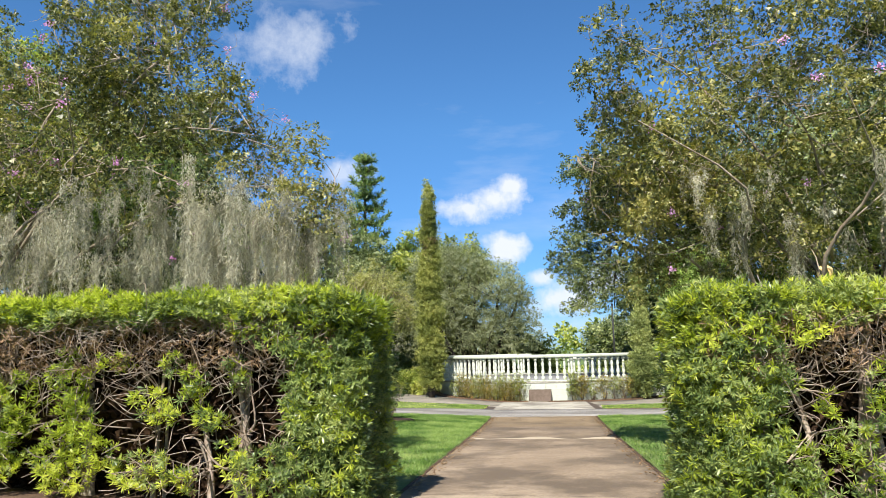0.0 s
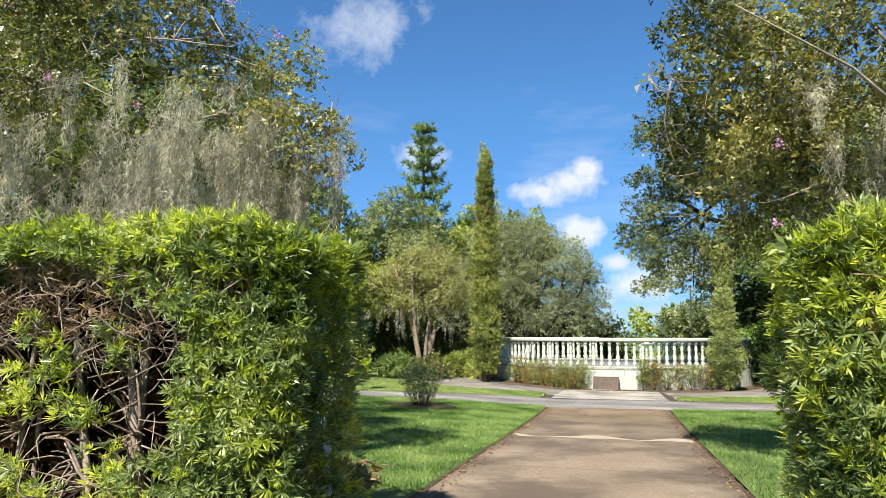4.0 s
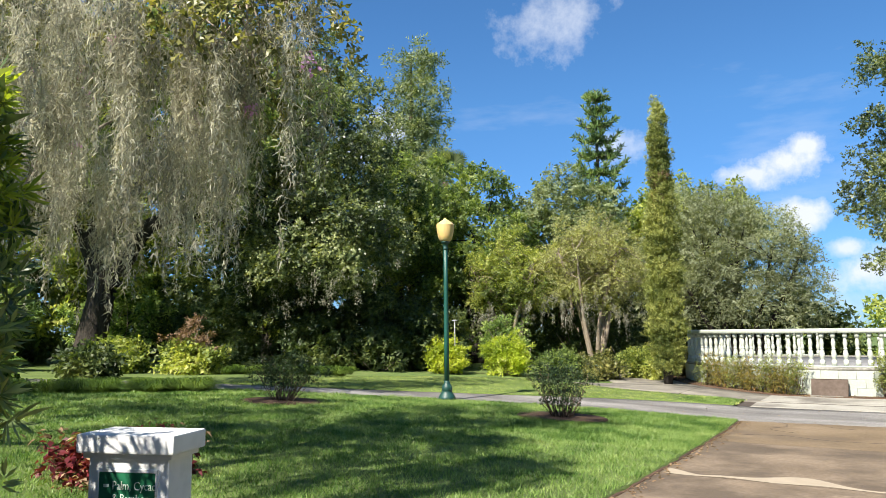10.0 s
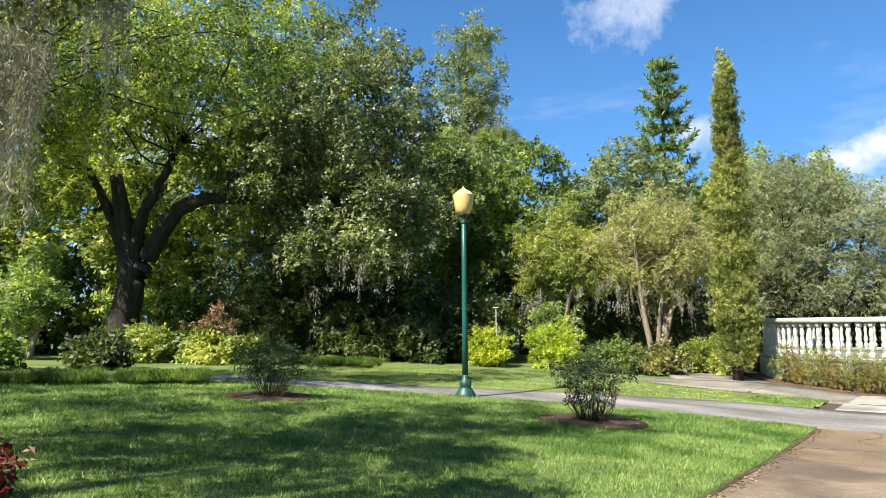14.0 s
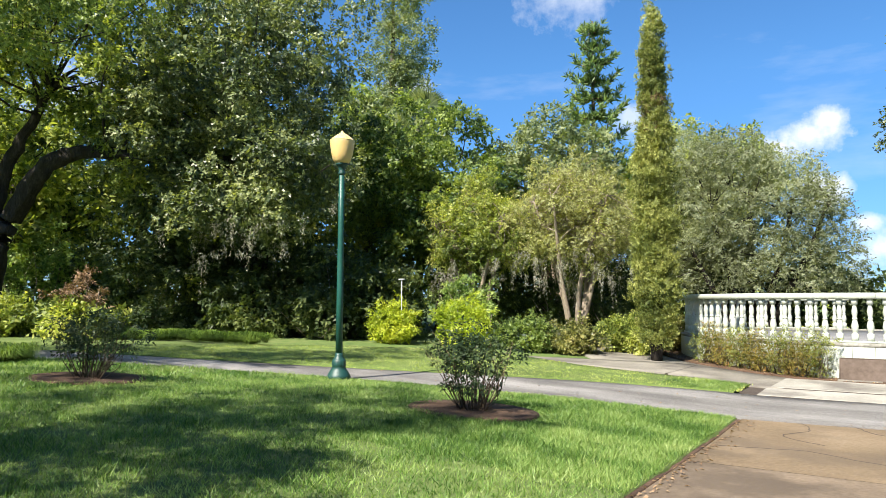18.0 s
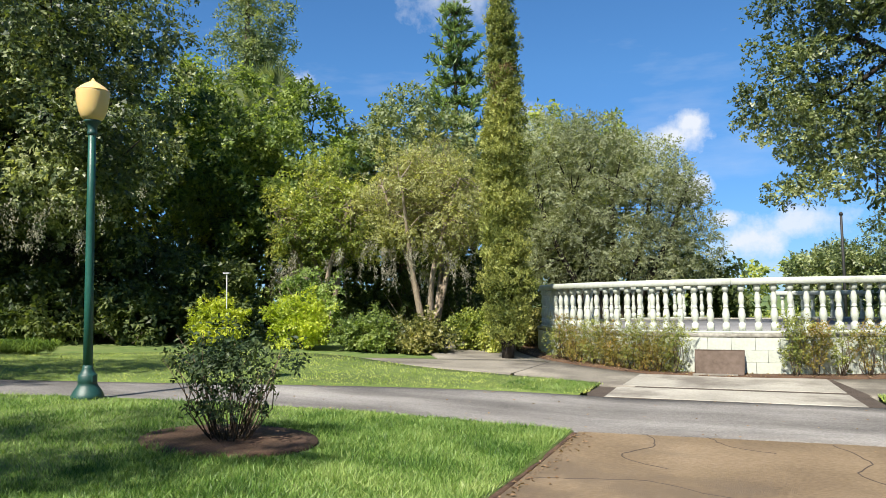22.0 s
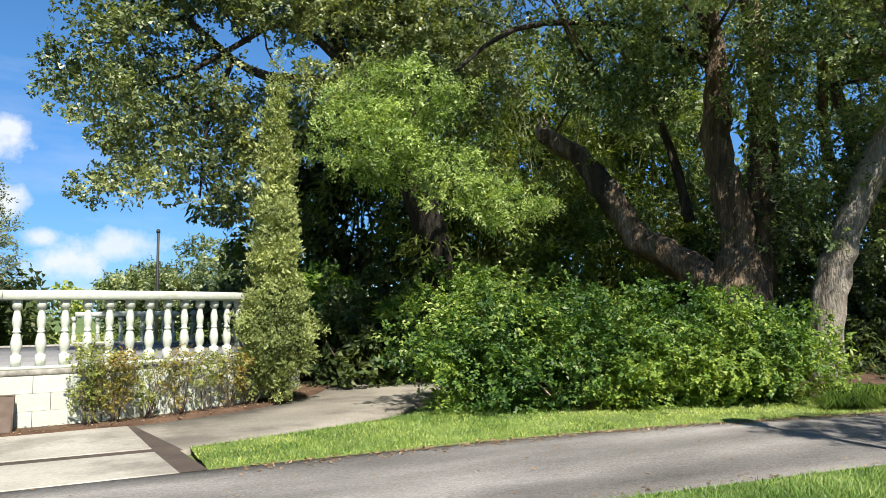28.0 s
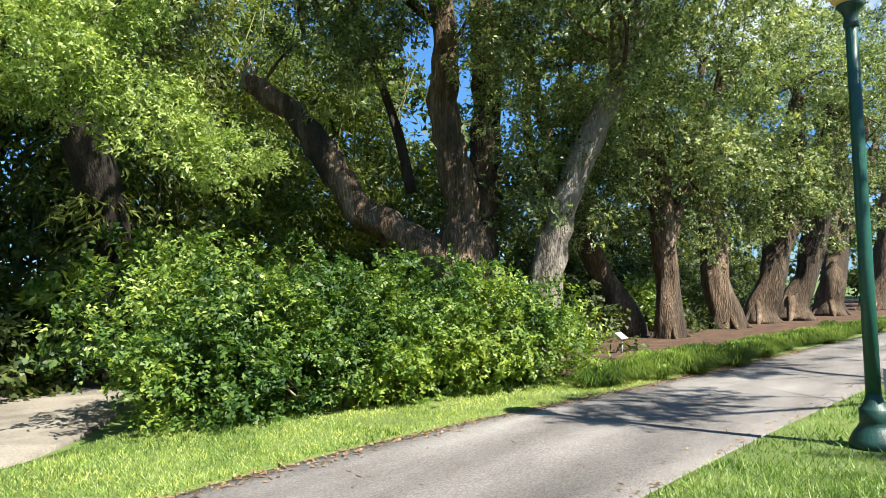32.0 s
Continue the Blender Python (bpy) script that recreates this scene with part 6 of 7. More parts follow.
part("hanging_bough", foliage(g, [(*side(-1.0, 3.6, -0.6), 0.7, 0.5, 1.5), (*side(-0.8, 5.4, -0.6), 0.9, 0.6, 1.2), (*side(1.6, 6.0, -0.4), 1.0, 0.6, 0.7), (*side(-2.6, 3.4, 0.6), 0.8, 0.6, 1.2), (*side(-3.4, 5.0, -0.2), 1.0, 0.6, 1.3)], 1100, 9, 0.14, 0.10, 0.045, 0.3, 0.4, gather=90), L_CAMPHOR, camphor)
setting("avenue_bed", strip(lambda x: road_far(x) + 0.95, lambda x: road_far(x) + 9, 9.5, 48, 60, 10, 0.03), M_SOIL, "brown leaf-littered ground under the avenue trees", "ground", True)


# the avenue of old trunks along the road
def avenue_tree(x, y, r, lean, seed, crown=True):
    g = np.random.default_rng(seed)
    lx, ly = lean
    r *= 0.8
    limbs = [([(x + lx * 0.6, y + ly * 0.6, 2.0), (x + lx * 1.2 + 0.7, y + ly - 0.5, 4.2), (x + lx * 1.6 + 1.8, y + ly - 1.2, 6.8)], r * 0.55, 0.1),
             ([(x + lx * 0.6, y + ly * 0.6, 2.4), (x + lx * 1.2 - 0.8, y + ly + 0.2, 4.6), (x + lx * 1.4 - 1.8, y + ly - 0.6, 7.0)], r * 0.5, 0.1)]
    t = tree("camphor_tree", (x, y, 0), "old thick-trunked camphor tree in the avenue beside the road", ([(x, y, -0.1), (x + 0.15 * lx, y, 0.45), (x + lx * 0.3 + 0.12 * math.sin(seed * 2.1), y + ly * 0.4, 1.3), (x + lx * 0.7 - 0.15 * math.sin(seed * 2.1), y + ly * 0.6, 2.4), (x + lx, y + ly, 4.0), (x + lx * 1.4, y + ly * 1.4, 7)], (r * (1.4 + 0.2 * math.sin(seed * 1.3)), r * 1.1, r * (0.9 + 0.12 * math.sin(seed * 3.7)), r * 0.92, r * 0.75, r * 0.4)), limbs,
        [(x + lx, y + ly - 0.5, 8.0, 3.4, 2.8, 2.0), (x + lx - 0.5, y - 1.2, 5.8, 2.0, 1.1, 1.5), (x + 1.0, y - 0.4, 4.3, 1.1, 0.8, 1.2), (x - 0.8, y + 0.3, 3.8, 0.8, 0.6, 1.3), (x + 0.3, y + 1.2, 4.6, 1.7, 0.8, 2.4), (x + 0.7 + lx, y - 0.6, 3.2, 0.5, 0.4, 0.9), (x + 0.5 * lx, y - 1.1, 4.3, 1.5, 0.5, 1.1), (x + 0.4, y - 3.2, 6.9, 1.5, 0.7, 0.5), (x - 0.7, y - 1.0, 3.2, 0.7, 0.45, 0.9), (x + 1.1, y - 0.9, 2.9, 0.7, 0.45, 0.9), (x + 0.1, y - 1.4, 4.4, 1.3, 0.5, 0.8)], L_CAMPHOR, 700 if y < 15 else 2400 if x < 27 else 1000, 9, 0.18, 0.105, 0.055, seed, M_BARK, shell=0.25, rag=0.3, branches=26, branch_r=0.04, group="avenue trees")
    for k in range(4):
        a = k * 1.57 + g.random()
        l2 = bend([(x + r * 0.2 * math.cos(a), y + r * 0.2 * math.sin(a), 0.75), (x + r * 0.95 * math.cos(a), y + r * 0.95 * math.sin(a), 0.3), (x + r * 1.5 * math.cos(a), y + r * 1.4 * math.sin(a), 0.08), (x + r * 2.2 * math.cos(a), y + r * 2.2 * math.sin(a), -0.12)], 6)
        part("root", tube(l2, np.linspace(r * 0.34, r * 0.07, len(l2)), 9, 0.08, k), M_BARK, t, smooth=True)


for k, (x, y, r, lean) in enumerate([(17.4, 26.7, 0.36, (-1.3, 1.2)), (16.9, 25.6, 0.38, (0.1, 0.05)), (20.6, 25.3, 0.5, (0.1, 0.4)), (23.2, 25.0, 0.5, (0.9, -0.9)), (25.0, 24.4, 0.52, (1.2, -0.9)), (28.1, 23.8, 0.5, (0.9, -0.4)), (32.6, 22.9, 0.55, (0.8, -0.8)), (37, 22.0, 0.5, (0.3, 0.2)), (42, 21.0, 0.5, (0, 0))]):
    avenue_tree(x, y, r, lean, 60 + k)
# trees that close the far side of the lawn behind the camera's way
for k, (x, y) in enumerate([(16, 13.5), (24, 12.5), (33, 11), (14, 6)]):
    avenue_tree(x, y, 0.45, (0.4, 0.2), 80 + k)

# oak out of view, added so its boughs lay leaf shadows on the road
tree("oak", (10.0, 13.6, gz(10, 13.6)), "out-of-view oak added to throw bough shadows on the road", ([(10, 13.6, 0), (10, 13.7, 2.4), (9.9, 14, 5)], (0.4, 0.32, 0.22)),
     [([(9.9, 13.9, 4), (8.6, 15.4, 5.4), (6.6, 16.9, 6.1)], 0.12, 0.03), ([(9.9, 14, 4.4), (10.4, 15.6, 6.2), (11.4, 16.6, 6.9)], 0.12, 0.03)],
     [(6.9, 17.3, 6.4, 0.8, 0.45, 0.4), (8.4, 16.9, 6.6, 1.0, 0.45, 0.4), (11.0, 16.6, 7.0, 1.2, 0.45, 0.4), (10, 13.2, 7.4, 1.8, 1.0, 0.8)], L_OAK, 560, 9, 0.2, 0.14, 0.07, 37, M_BARKD, branches=24, branch_r=0.02)

# undergrowth takes the leaf colour darkened for shade
undergrowth = thing("undergrowth", (22, 27.5, 0), "low dark leafy undergrowth between the avenue trunks", "plants", "", "stuff")
g = np.random.default_rng(69)
part("foliage", foliage(g, [(x, 27.6 + 0.5 * math.sin(x * 2.1), 0.5, 1.0, 0.7, 0.55 + 0.25 * math.sin(x)) for x in np.arange(13.0, 44, 1.5)] + [(x, 25.7 + 0.3 * math.sin(x * 1.7), 0.16, 0.6, 0.4, 0.2) for x in np.arange(12.5, 40, 1.3)] + [(x, 29.6, 1.6, 2.2, 0.7, 2.0) for x in np.arange(15.0, 46, 3.0)], 2600, 9, 0.2, 0.16, 0.07, 0.4, 0.4), L_DARK, undergrowth)

# bamboo thicket
bamboo = thing("bamboo", (9.5, 35, 0), "tall bamboo thicket behind the camphor tree", "bamboo")
g = np.random.default_rng(70)
for x, y, a, b in zip(5.5 + 11 * g.random(80), 33.2 + 4.3 * g.random(80), g.normal(size=80), g.normal(size=80)):
    line = bend([(x, y, -0.05), (x + a * 0.3, y + b * 0.3, 4), (x + a * 1.5, y + b * 1.5, 8.5)], 7)
    part("culm", tube(line, np.linspace(0.04, 0.012, len(line)), 5), M_CULM, bamboo)
part("leaves", foliage(g, [(7, 34, 5.6, 2.6, 2.2, 3.0), (10.5, 34.6, 5.4, 3.0, 2.4, 3.8), (14.5, 34.5, 5.5, 3.2, 2.4, 3.8), (8.5, 32.6, 3.0, 2.6, 1.2, 1.8), (12.5, 32.8, 3.0, 2.6, 1.2, 2.0)], 3400, 9, 0.26, 0.28, 0.05, 0.45, 0.25, droop=0.8), L_BAMBOO, bamboo)


# ---- shrubs ----
def shrub(name, x, y, blobs, leaf, seed, label, clumps, length, width, stems=8, per=8, spread=0.09, shell=0.4, rag=0.22, bark=None, group="", up=0.6, simple=True, gather=90, stem_r=0.02, tuft=8):
    """blobs are given round the shrub's foot."""
    g = np.random.default_rng(seed)
    z = gz(x, y)
    t = thing(name, (x, y, z), label, "shrub", group)
    W = [(x + b[0], y + b[1], z + b[2], b[3], b[4], b[5]) for b in blobs]
    C, d = crown_points(g, W, max(stems, 1), 0.7, rag)
    S = np.array([x, y, z]) + np.stack([(C[:, 0] - x) * 0.25, (C[:, 1] - y) * 0.25, np.full(len(C), -0.03)], 1)
    each_twig("stem", g, S, C, stem_r, stem_r * 0.3, bark or M_TWIG, t, 0.1, 5, 5)
    part("foliage", foliage(g, W, clumps, per, spread, length, width, shell, rag, up=up, low=z - 0.02, simple=simple, gather=gather, tuft=tuft), leaf, t)
    return t


L_LAWN = leaf_material("lawn_shrub_leaf", [(0.0173, 0.0363, 0.0153), (0.0475, 0.0768, 0.0298), (0.112, 0.145, 0.064)], 0.5, 0.2, 1.5, 0.3)
for k, (x, y, w, s) in enumerate([(-5.24, 19.0, 1.0, 1.0), (-10.3, 17.05, 1.35, 0.86)]):
    shrub("camellia", x, y, [(0, 0, 0.66 * s, 0.42 * w, 0.4, 0.3 * s), (-0.36 * w, 0, 0.72 * s, 0.28 * w, 0.3, 0.24 * s), (0.36 * w, 0.1, 0.68 * s, 0.28 * w, 0.3, 0.26 * s), (0.1, 0, 0.88 * s, 0.3 * w, 0.26, 0.14 * s), (0, 0, 0.34, 0.3 * w, 0.34, 0.16)], L_LAWN, 90 + k, "small open-branched evergreen shrub on the lawn in a mulch ring", 560, 0.05, 0.025, 54, 6, 0.06, 0.5, 0.55, bark=M_BARK, group="lawn shrubs", simple=False, gather=22, stem_r=0.008, tuft=6)
    ring_ = patch(x, y, 0.01, 0.72, 0, 360, 40, 5, 0.03, 0.03)
    ring_[0][:, 0] += 0.15 * (ring_[0][:, 0] - x)
    setting("mulch_ring_%d" % (k + 1), ring_, M_SOIL, "ring of brown pine mulch round a lawn shrub", "mulch", True)

# the big spreading shrub by the road
SPREAD = []
for q in range(8):
    u = q / 7
    SPREAD.append((-1.3 + 4.1 * u, 1.15 - 2.1 * u, 0.85 - 0.12 * u, 0.95, 0.85, 0.88 - 0.16 * u))
    SPREAD.append((-1.4 + 4.1 * u, 0.45 - 1.75 * u + 0.5 * u * u, 0.42, 0.8, 0.62, 0.5))
spreading = shrub("spreading_shrub", 6.0, 25.8, SPREAD, L_SHRUB, 95, "wide glossy green shrub spreading beside the road", 10200, 0.064, 0.042, 30, 8, 0.11, 0.6, 0.4, up=1.5, gather=80, tuft=10)
g = np.random.default_rng(96)
C, d = crown_points(g, [(6.0 + b[0], 25.8 + b[1], b[2], b[3], b[4], b[5]) for b in SPREAD[::2]], 900, 0.85, 0.3)
# bright shoots crowd the left end, putting its sunlight into leaf colour
keep = (d[:, 2] > -0.2) & (g.random(len(C)) < np.interp(C[:, 0], [4.0, 5.2, 6.4, 7.6, 9.4], [1.0, 0.75, 0.12, 0.02, 0.12]))
C, d = C[keep], unit(d[keep] + [0, 0, 0.25] + g.normal(size=(keep.sum(), 3)) * 0.35)
S = np.repeat(C, 16, 0) + np.repeat(d, 16, 0) * (0.34 * np.tile(np.linspace(-0.3, 1, 16), len(C)))[:, None] + g.normal(size=(len(C) * 16, 3)) * 0.018
part("bright_end_shoots", leaf_cards(g, S, np.repeat(d, 16, 0), 0.075, 0.04, 0.1, 0.9, 0.3), L_BRIGHT, spreading, "arching shoots in a bright leaf colour, thickest on the sunlit end", "stuff")
# shade planting behind the footway, mostly in the leaf colour darkened for shade
for k, (x, y, w, h, leaf) in enumerate([(4.6, 31.0, 1.2, 1.4, L_DARK), (6.2, 30.6, 1.4, 1.5, L_SHRUB), (8.0, 30.4, 1.4, 1.6, L_MID), (4.0, 32.6, 1.4, 1.6, L_SHRUB), (9.9, 30.8, 1.3, 1.1, L_MID), (13.5, 29.5, 1.5, 1.0, L_DARK), (18.0, 29.5, 2.0, 1.3, L_DARK), (23, 29.5, 2.2, 1.5, L_DARK), (28, 30, 2.4, 1.6, L_DARK), (34, 30.5, 2.6, 1.8, L_DARK), (13.8, 31.5, 1.8, 1.8, L_DARK), (19.5, 27.2, 0.7, 0.9, L_BRIGHT)]):
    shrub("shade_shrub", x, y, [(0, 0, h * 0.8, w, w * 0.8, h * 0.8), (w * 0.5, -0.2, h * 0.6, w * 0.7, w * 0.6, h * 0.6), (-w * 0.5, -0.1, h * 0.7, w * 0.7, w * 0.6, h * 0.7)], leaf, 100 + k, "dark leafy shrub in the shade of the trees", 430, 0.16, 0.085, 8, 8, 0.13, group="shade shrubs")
# azaleas along the terrace wall
for k, a in enumerate([-133, -129, -125, -121, -117.5, -114, -110.5, -107.5, -104.5, -101.5]):
    x, y = TX + 5.2 * math.cos(math.radians(a)), TY + 5.2 * math.sin(math.radians(a))
    s = 0.92 + 0.26 * math.sin(k * 2.3)
    shrub("azalea", x, y, [(0, 0, 0.42 * s, 0.24, 0.2, 0.34), (0.03, 0, 0.66 * s, 0.27, 0.2, 0.2), (0, 0, 0.2, 0.2, 0.16, 0.18)], L_AZALEA if k % 3 else L_CYP, 130 + k, "bushy azalea with bronzed tips against the terrace wall", 270, 0.036, 0.017, 9, 8, 0.06, 0.3, 0.55, bark=M_BARK, group="azaleas", gather=30, stem_r=0.012, tuft=6)
for k, a in enumerate([-79, -75.5, -71, -66, -61, -56, -51.5]):
    x, y = TX + 5.18 * math.cos(math.radians(a)), TY + 5.18 * math.sin(math.radians(a))
    s = (1.12, 1.02, 0.9, 0.95, 0.9, 0.85, 0.7)[k]
    shrub("azalea", x, y, [(0, 0, 0.5 * s, 0.17, 0.14, 0.36 * s), (0.03, 0, 0.8 * s, 0.2, 0.15, 0.16 * s)], L_AZALEA if k % 2 else L_CYP, 140 + k, "thin twiggy azalea with reddish tips against the white wall", 210 if k < 2 else 110, 0.046, 0.022, 7 if k < 2 else 9, 7, 0.06, 0.4, 0.4, bark=M_BARK, group="azaleas", gather=30, stem_r=0.01, tuft=6)
# shrubs at the edge of the verge, left of the terrace
for k, (x, y, w, h, leaf, label) in enumerate([(-13.1, 27.7, 0.6, 0.66, L_YELLOW, "golden yellow-green shrub at the lawn's edge"), (-11.1, 28.4, 0.68, 0.8, L_TOP, "golden yellow-green shrub at the lawn's edge"), (-9.3, 28.7, 0.75, 0.5, L_SUN_TONE, "olive green rounded shrub at the lawn's edge"), (-8.2, 28.9, 0.7, 0.45, L_CRAPE, "dull green rounded shrub at the lawn's edge"),
        (-12.3, 30.4, 0.9, 1.3, L_BRIGHT, "bright broad-leaved shrub behind the golden ones"), (-7.0, 30.2, 0.8, 0.6, L_MID, "low olive shrub beside the footway"), (-6.8, 31.8, 0.7, 0.7, L_CRAPE, "low olive shrub beside the footway"), (-14.6, 29.6, 1.3, 1.2, L_DARK, "shrub in a shade-darkened leaf colour"), (-8.4, 33.2, 1.3, 1.3, L_DARK, "shrub in a shade-darkened leaf colour"), (-10.6, 33.6, 1.4, 1.4, L_DARK, "shrub in a shade-darkened leaf colour"), (-13.2, 33.4, 1.4, 1.6, L_DARK, "shrub in a shade-darkened leaf colour")]):
    shrub("shrub", x, y, [(0, 0, h * 0.85, w, w * 0.8, h * 0.8), (-w * 0.5, -0.1, h * 0.65, w * 0.6, w * 0.6, h * 0.6), (w * 0.5, -0.15, h * 0.6, w * 0.6, w * 0.6, h * 0.55)], leaf, 160 + k, label, 1000, 0.085, 0.045, 10, 8, 0.075, shell=0.3, rag=0.5, gather=40)
# belt under the oaks: sunlight and shade put into brighter and darker leaf colours
g0 = np.random.default_rng(8)
for k, (x, y, w, h) in enumerate([(-16, 27.6, 1.5, 0.9), (-15.0, 29.2, 1.3, 1.1), (-18, 26.8, 1.5, 1.0), (-19.4, 22.3, 0.9, 0.6), (-22.3, 21.4, 1.0, 0.7), (-16.8, 29.5, 2.2, 2.0), (-20.5, 30, 2.6, 2.6), (-24, 27, 2.6, 2.6), (-27, 24.5, 2.0, 2.4), (-30, 20, 2.0, 2.2), (-29, 14.5, 2.0, 2.0), (-18.8, 18.4, 0.6, 0.5), (-20.5, 16.4, 0.8, 0.5), (-17.4, 14.2, 0.7, 0.45), (-24, 11.5, 2, 1.8)]):
    lit_tone = k in (3, 4, 8, 9, 10, 12)
    shrub("shade_shrub", x, y, [(0, 0, h * 0.8, w, w * 0.8, h * 0.8), (w * 0.5, -0.2, h * 0.6, w * 0.7, w * 0.6, h * 0.6), (-w * 0.5, -0.1, h * 0.7, w * 0.7, w * 0.6, h * 0.7)], (L_BRIGHT if k in (8, 9, 10) else L_MID if k in (3, 4) else L_SHRUB) if lit_tone else L_DARK, 180 + k, "leafy green shrub at the edge of the trees" if lit_tone else "dark leafy shrub in the shade of the trees", 480, 0.17, 0.085, 8, 8, 0.16, group="shade shrubs")
thin_tree(-27.4, 20.0, 3.6, 1.5, L_BRIGHT, 200, "small sunlit bright green tree beyond the oak", 900, 0.15, 0.07, 3)
shrub("dry_shrub", -19.6, 22.2, [(0, 0, 1.0, 0.8, 0.7, 0.8), (0.5, 0, 0.6, 0.6, 0.5, 0.5)], L_BROWN, 203, "withered red-brown shrub under the oak", 260, 0.09, 0.04, 26, 8, 0.08, rag=0.4)
# thickets whose deep shade is put into the dark leaf colour
thicket = thing("thicket", (-6, 42, 0.2), "dark thicket closing the view under the willow", "shrubs", "", "stuff")
g = np.random.default_rng(202)
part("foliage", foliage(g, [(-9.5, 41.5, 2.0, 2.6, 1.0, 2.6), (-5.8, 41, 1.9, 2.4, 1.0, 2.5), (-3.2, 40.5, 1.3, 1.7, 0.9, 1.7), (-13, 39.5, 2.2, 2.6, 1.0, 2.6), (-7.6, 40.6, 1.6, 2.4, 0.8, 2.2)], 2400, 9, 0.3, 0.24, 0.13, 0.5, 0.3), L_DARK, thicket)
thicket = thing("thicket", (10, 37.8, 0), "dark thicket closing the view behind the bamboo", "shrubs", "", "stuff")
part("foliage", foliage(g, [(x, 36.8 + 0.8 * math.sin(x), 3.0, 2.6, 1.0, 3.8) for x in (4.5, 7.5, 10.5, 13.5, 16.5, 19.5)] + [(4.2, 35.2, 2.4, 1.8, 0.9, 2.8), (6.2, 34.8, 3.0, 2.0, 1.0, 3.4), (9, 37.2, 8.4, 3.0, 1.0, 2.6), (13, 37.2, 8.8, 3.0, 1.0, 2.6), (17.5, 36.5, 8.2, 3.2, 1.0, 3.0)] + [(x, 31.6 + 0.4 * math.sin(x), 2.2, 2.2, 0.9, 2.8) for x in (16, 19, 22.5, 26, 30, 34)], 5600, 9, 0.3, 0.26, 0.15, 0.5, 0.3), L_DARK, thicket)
# backing woods that close the view, in the shade-darkened leaf colour
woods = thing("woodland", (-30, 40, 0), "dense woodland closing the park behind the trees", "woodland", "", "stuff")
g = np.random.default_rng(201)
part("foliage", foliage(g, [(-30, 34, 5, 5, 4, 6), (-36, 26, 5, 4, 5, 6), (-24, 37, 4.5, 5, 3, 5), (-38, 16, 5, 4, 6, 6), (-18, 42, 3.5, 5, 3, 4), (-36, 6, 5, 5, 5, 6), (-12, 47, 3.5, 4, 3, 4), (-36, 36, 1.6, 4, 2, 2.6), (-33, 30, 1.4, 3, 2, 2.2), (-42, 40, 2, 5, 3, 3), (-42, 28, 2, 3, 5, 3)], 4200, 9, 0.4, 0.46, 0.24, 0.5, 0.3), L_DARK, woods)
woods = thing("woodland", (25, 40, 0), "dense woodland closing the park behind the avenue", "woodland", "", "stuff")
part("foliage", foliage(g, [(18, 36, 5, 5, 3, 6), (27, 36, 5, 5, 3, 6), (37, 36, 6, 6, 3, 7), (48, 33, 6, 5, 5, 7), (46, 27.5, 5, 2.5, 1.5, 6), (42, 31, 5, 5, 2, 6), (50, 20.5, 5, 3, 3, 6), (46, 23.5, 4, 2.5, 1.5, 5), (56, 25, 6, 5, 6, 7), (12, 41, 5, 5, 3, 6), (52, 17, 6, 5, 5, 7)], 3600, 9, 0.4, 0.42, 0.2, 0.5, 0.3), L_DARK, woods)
woods = thing("woodland", (0, -40, 0), "trees around the park behind the walk", "woodland", "", "stuff")
part("foliage", foliage(g, [(x, -30 - 6 * math.sin(x), 6, 8, 5, 7) for x in range(-45, 50, 11)] + [(45, y, 6, 6, 8, 7) for y in (-20, -5, 8)] + [(-48, y, 6, 6, 8, 7) for y in (-20, -6)], 1800, 6, 0.8, 1.1, 0.6, 0.5, 0.3), L_DARK, woods)
# distance beyond the terrace
for k, (x, y, r, h) in enumerate([(3.0, 66, 2.2, 4.6), (6.0, 64, 2.8, 5.4), (9.5, 60, 3.5, 6.5), (6, 80, 4, 6)]):
    tree("tree", (x, y, 0), "round green tree in the distance", ([(x, y, -0.1), (x, y, 1.5), (x, y, 3)], (0.2, 0.18, 0.1)), [], [(x, y, h * 0.55, r, r * 0.8, h * 0.42), (x + r * 0.6, y, h * 0.45, r * 0.7, r * 0.6, h * 0.35), (x - r * 0.6, y, h * 0.42, r * 0.7, r * 0.6, h * 0.33)], L_OAK, 800, 9, 0.4, 0.26, 0.13, 210 + k, M_BARK, branches=0)
far = thing("tree_line", (0, 190, 0), "low line of trees on the horizon", "trees", "", "stuff")
part("foliage", foliage(g, [(x, 185 + 12 * math.sin(x * 0.7), 2.0 + 1.2 * math.sin(x * 0.31), 14, 6, 3.2 + 1.0 * math.sin(x * 0.53)) for x in range(-120, 121, 14)], 2600, 6, 1.0, 1.2, 0.7, 0.6, 0.3), L_MID, far)
meadow = thing("meadow_growth", (0, 50, 0), "rough weeds and low growth in the meadow beyond the terrace", "plants", "", "stuff")
P = np.stack([-16 + 32 * g.random(3200), 39 + 40 * g.random(3200) ** 1.4, 0 * g.random(3200)], 1)
P[:, 2] = ground(P[:, 0], P[:, 1]) + 0.25 * g.random(3200) * (1 + ruffle(P, 0.5))
part("foliage", leaf_cards(g, np.repeat(P, 5, 0) + g.normal(size=(16000, 3)) * [0.25, 0.25, 0.08], np.tile([[0, 0, 1.0]], (16000, 1)), 0.28, 0.1), L_MID, meadow)
pole = thing("utility_pole", (2.1, 47.1, 0), "dark slender pole in the meadow", "pole")
part("shaft", tube(np.array([(2.1, 47.1, -0.1), (2.1, 47.1, 2), (2.1, 47.1, 4.6)]), [0.06, 0.055, 0.05], 10), M_BLACK, pole, smooth=True)
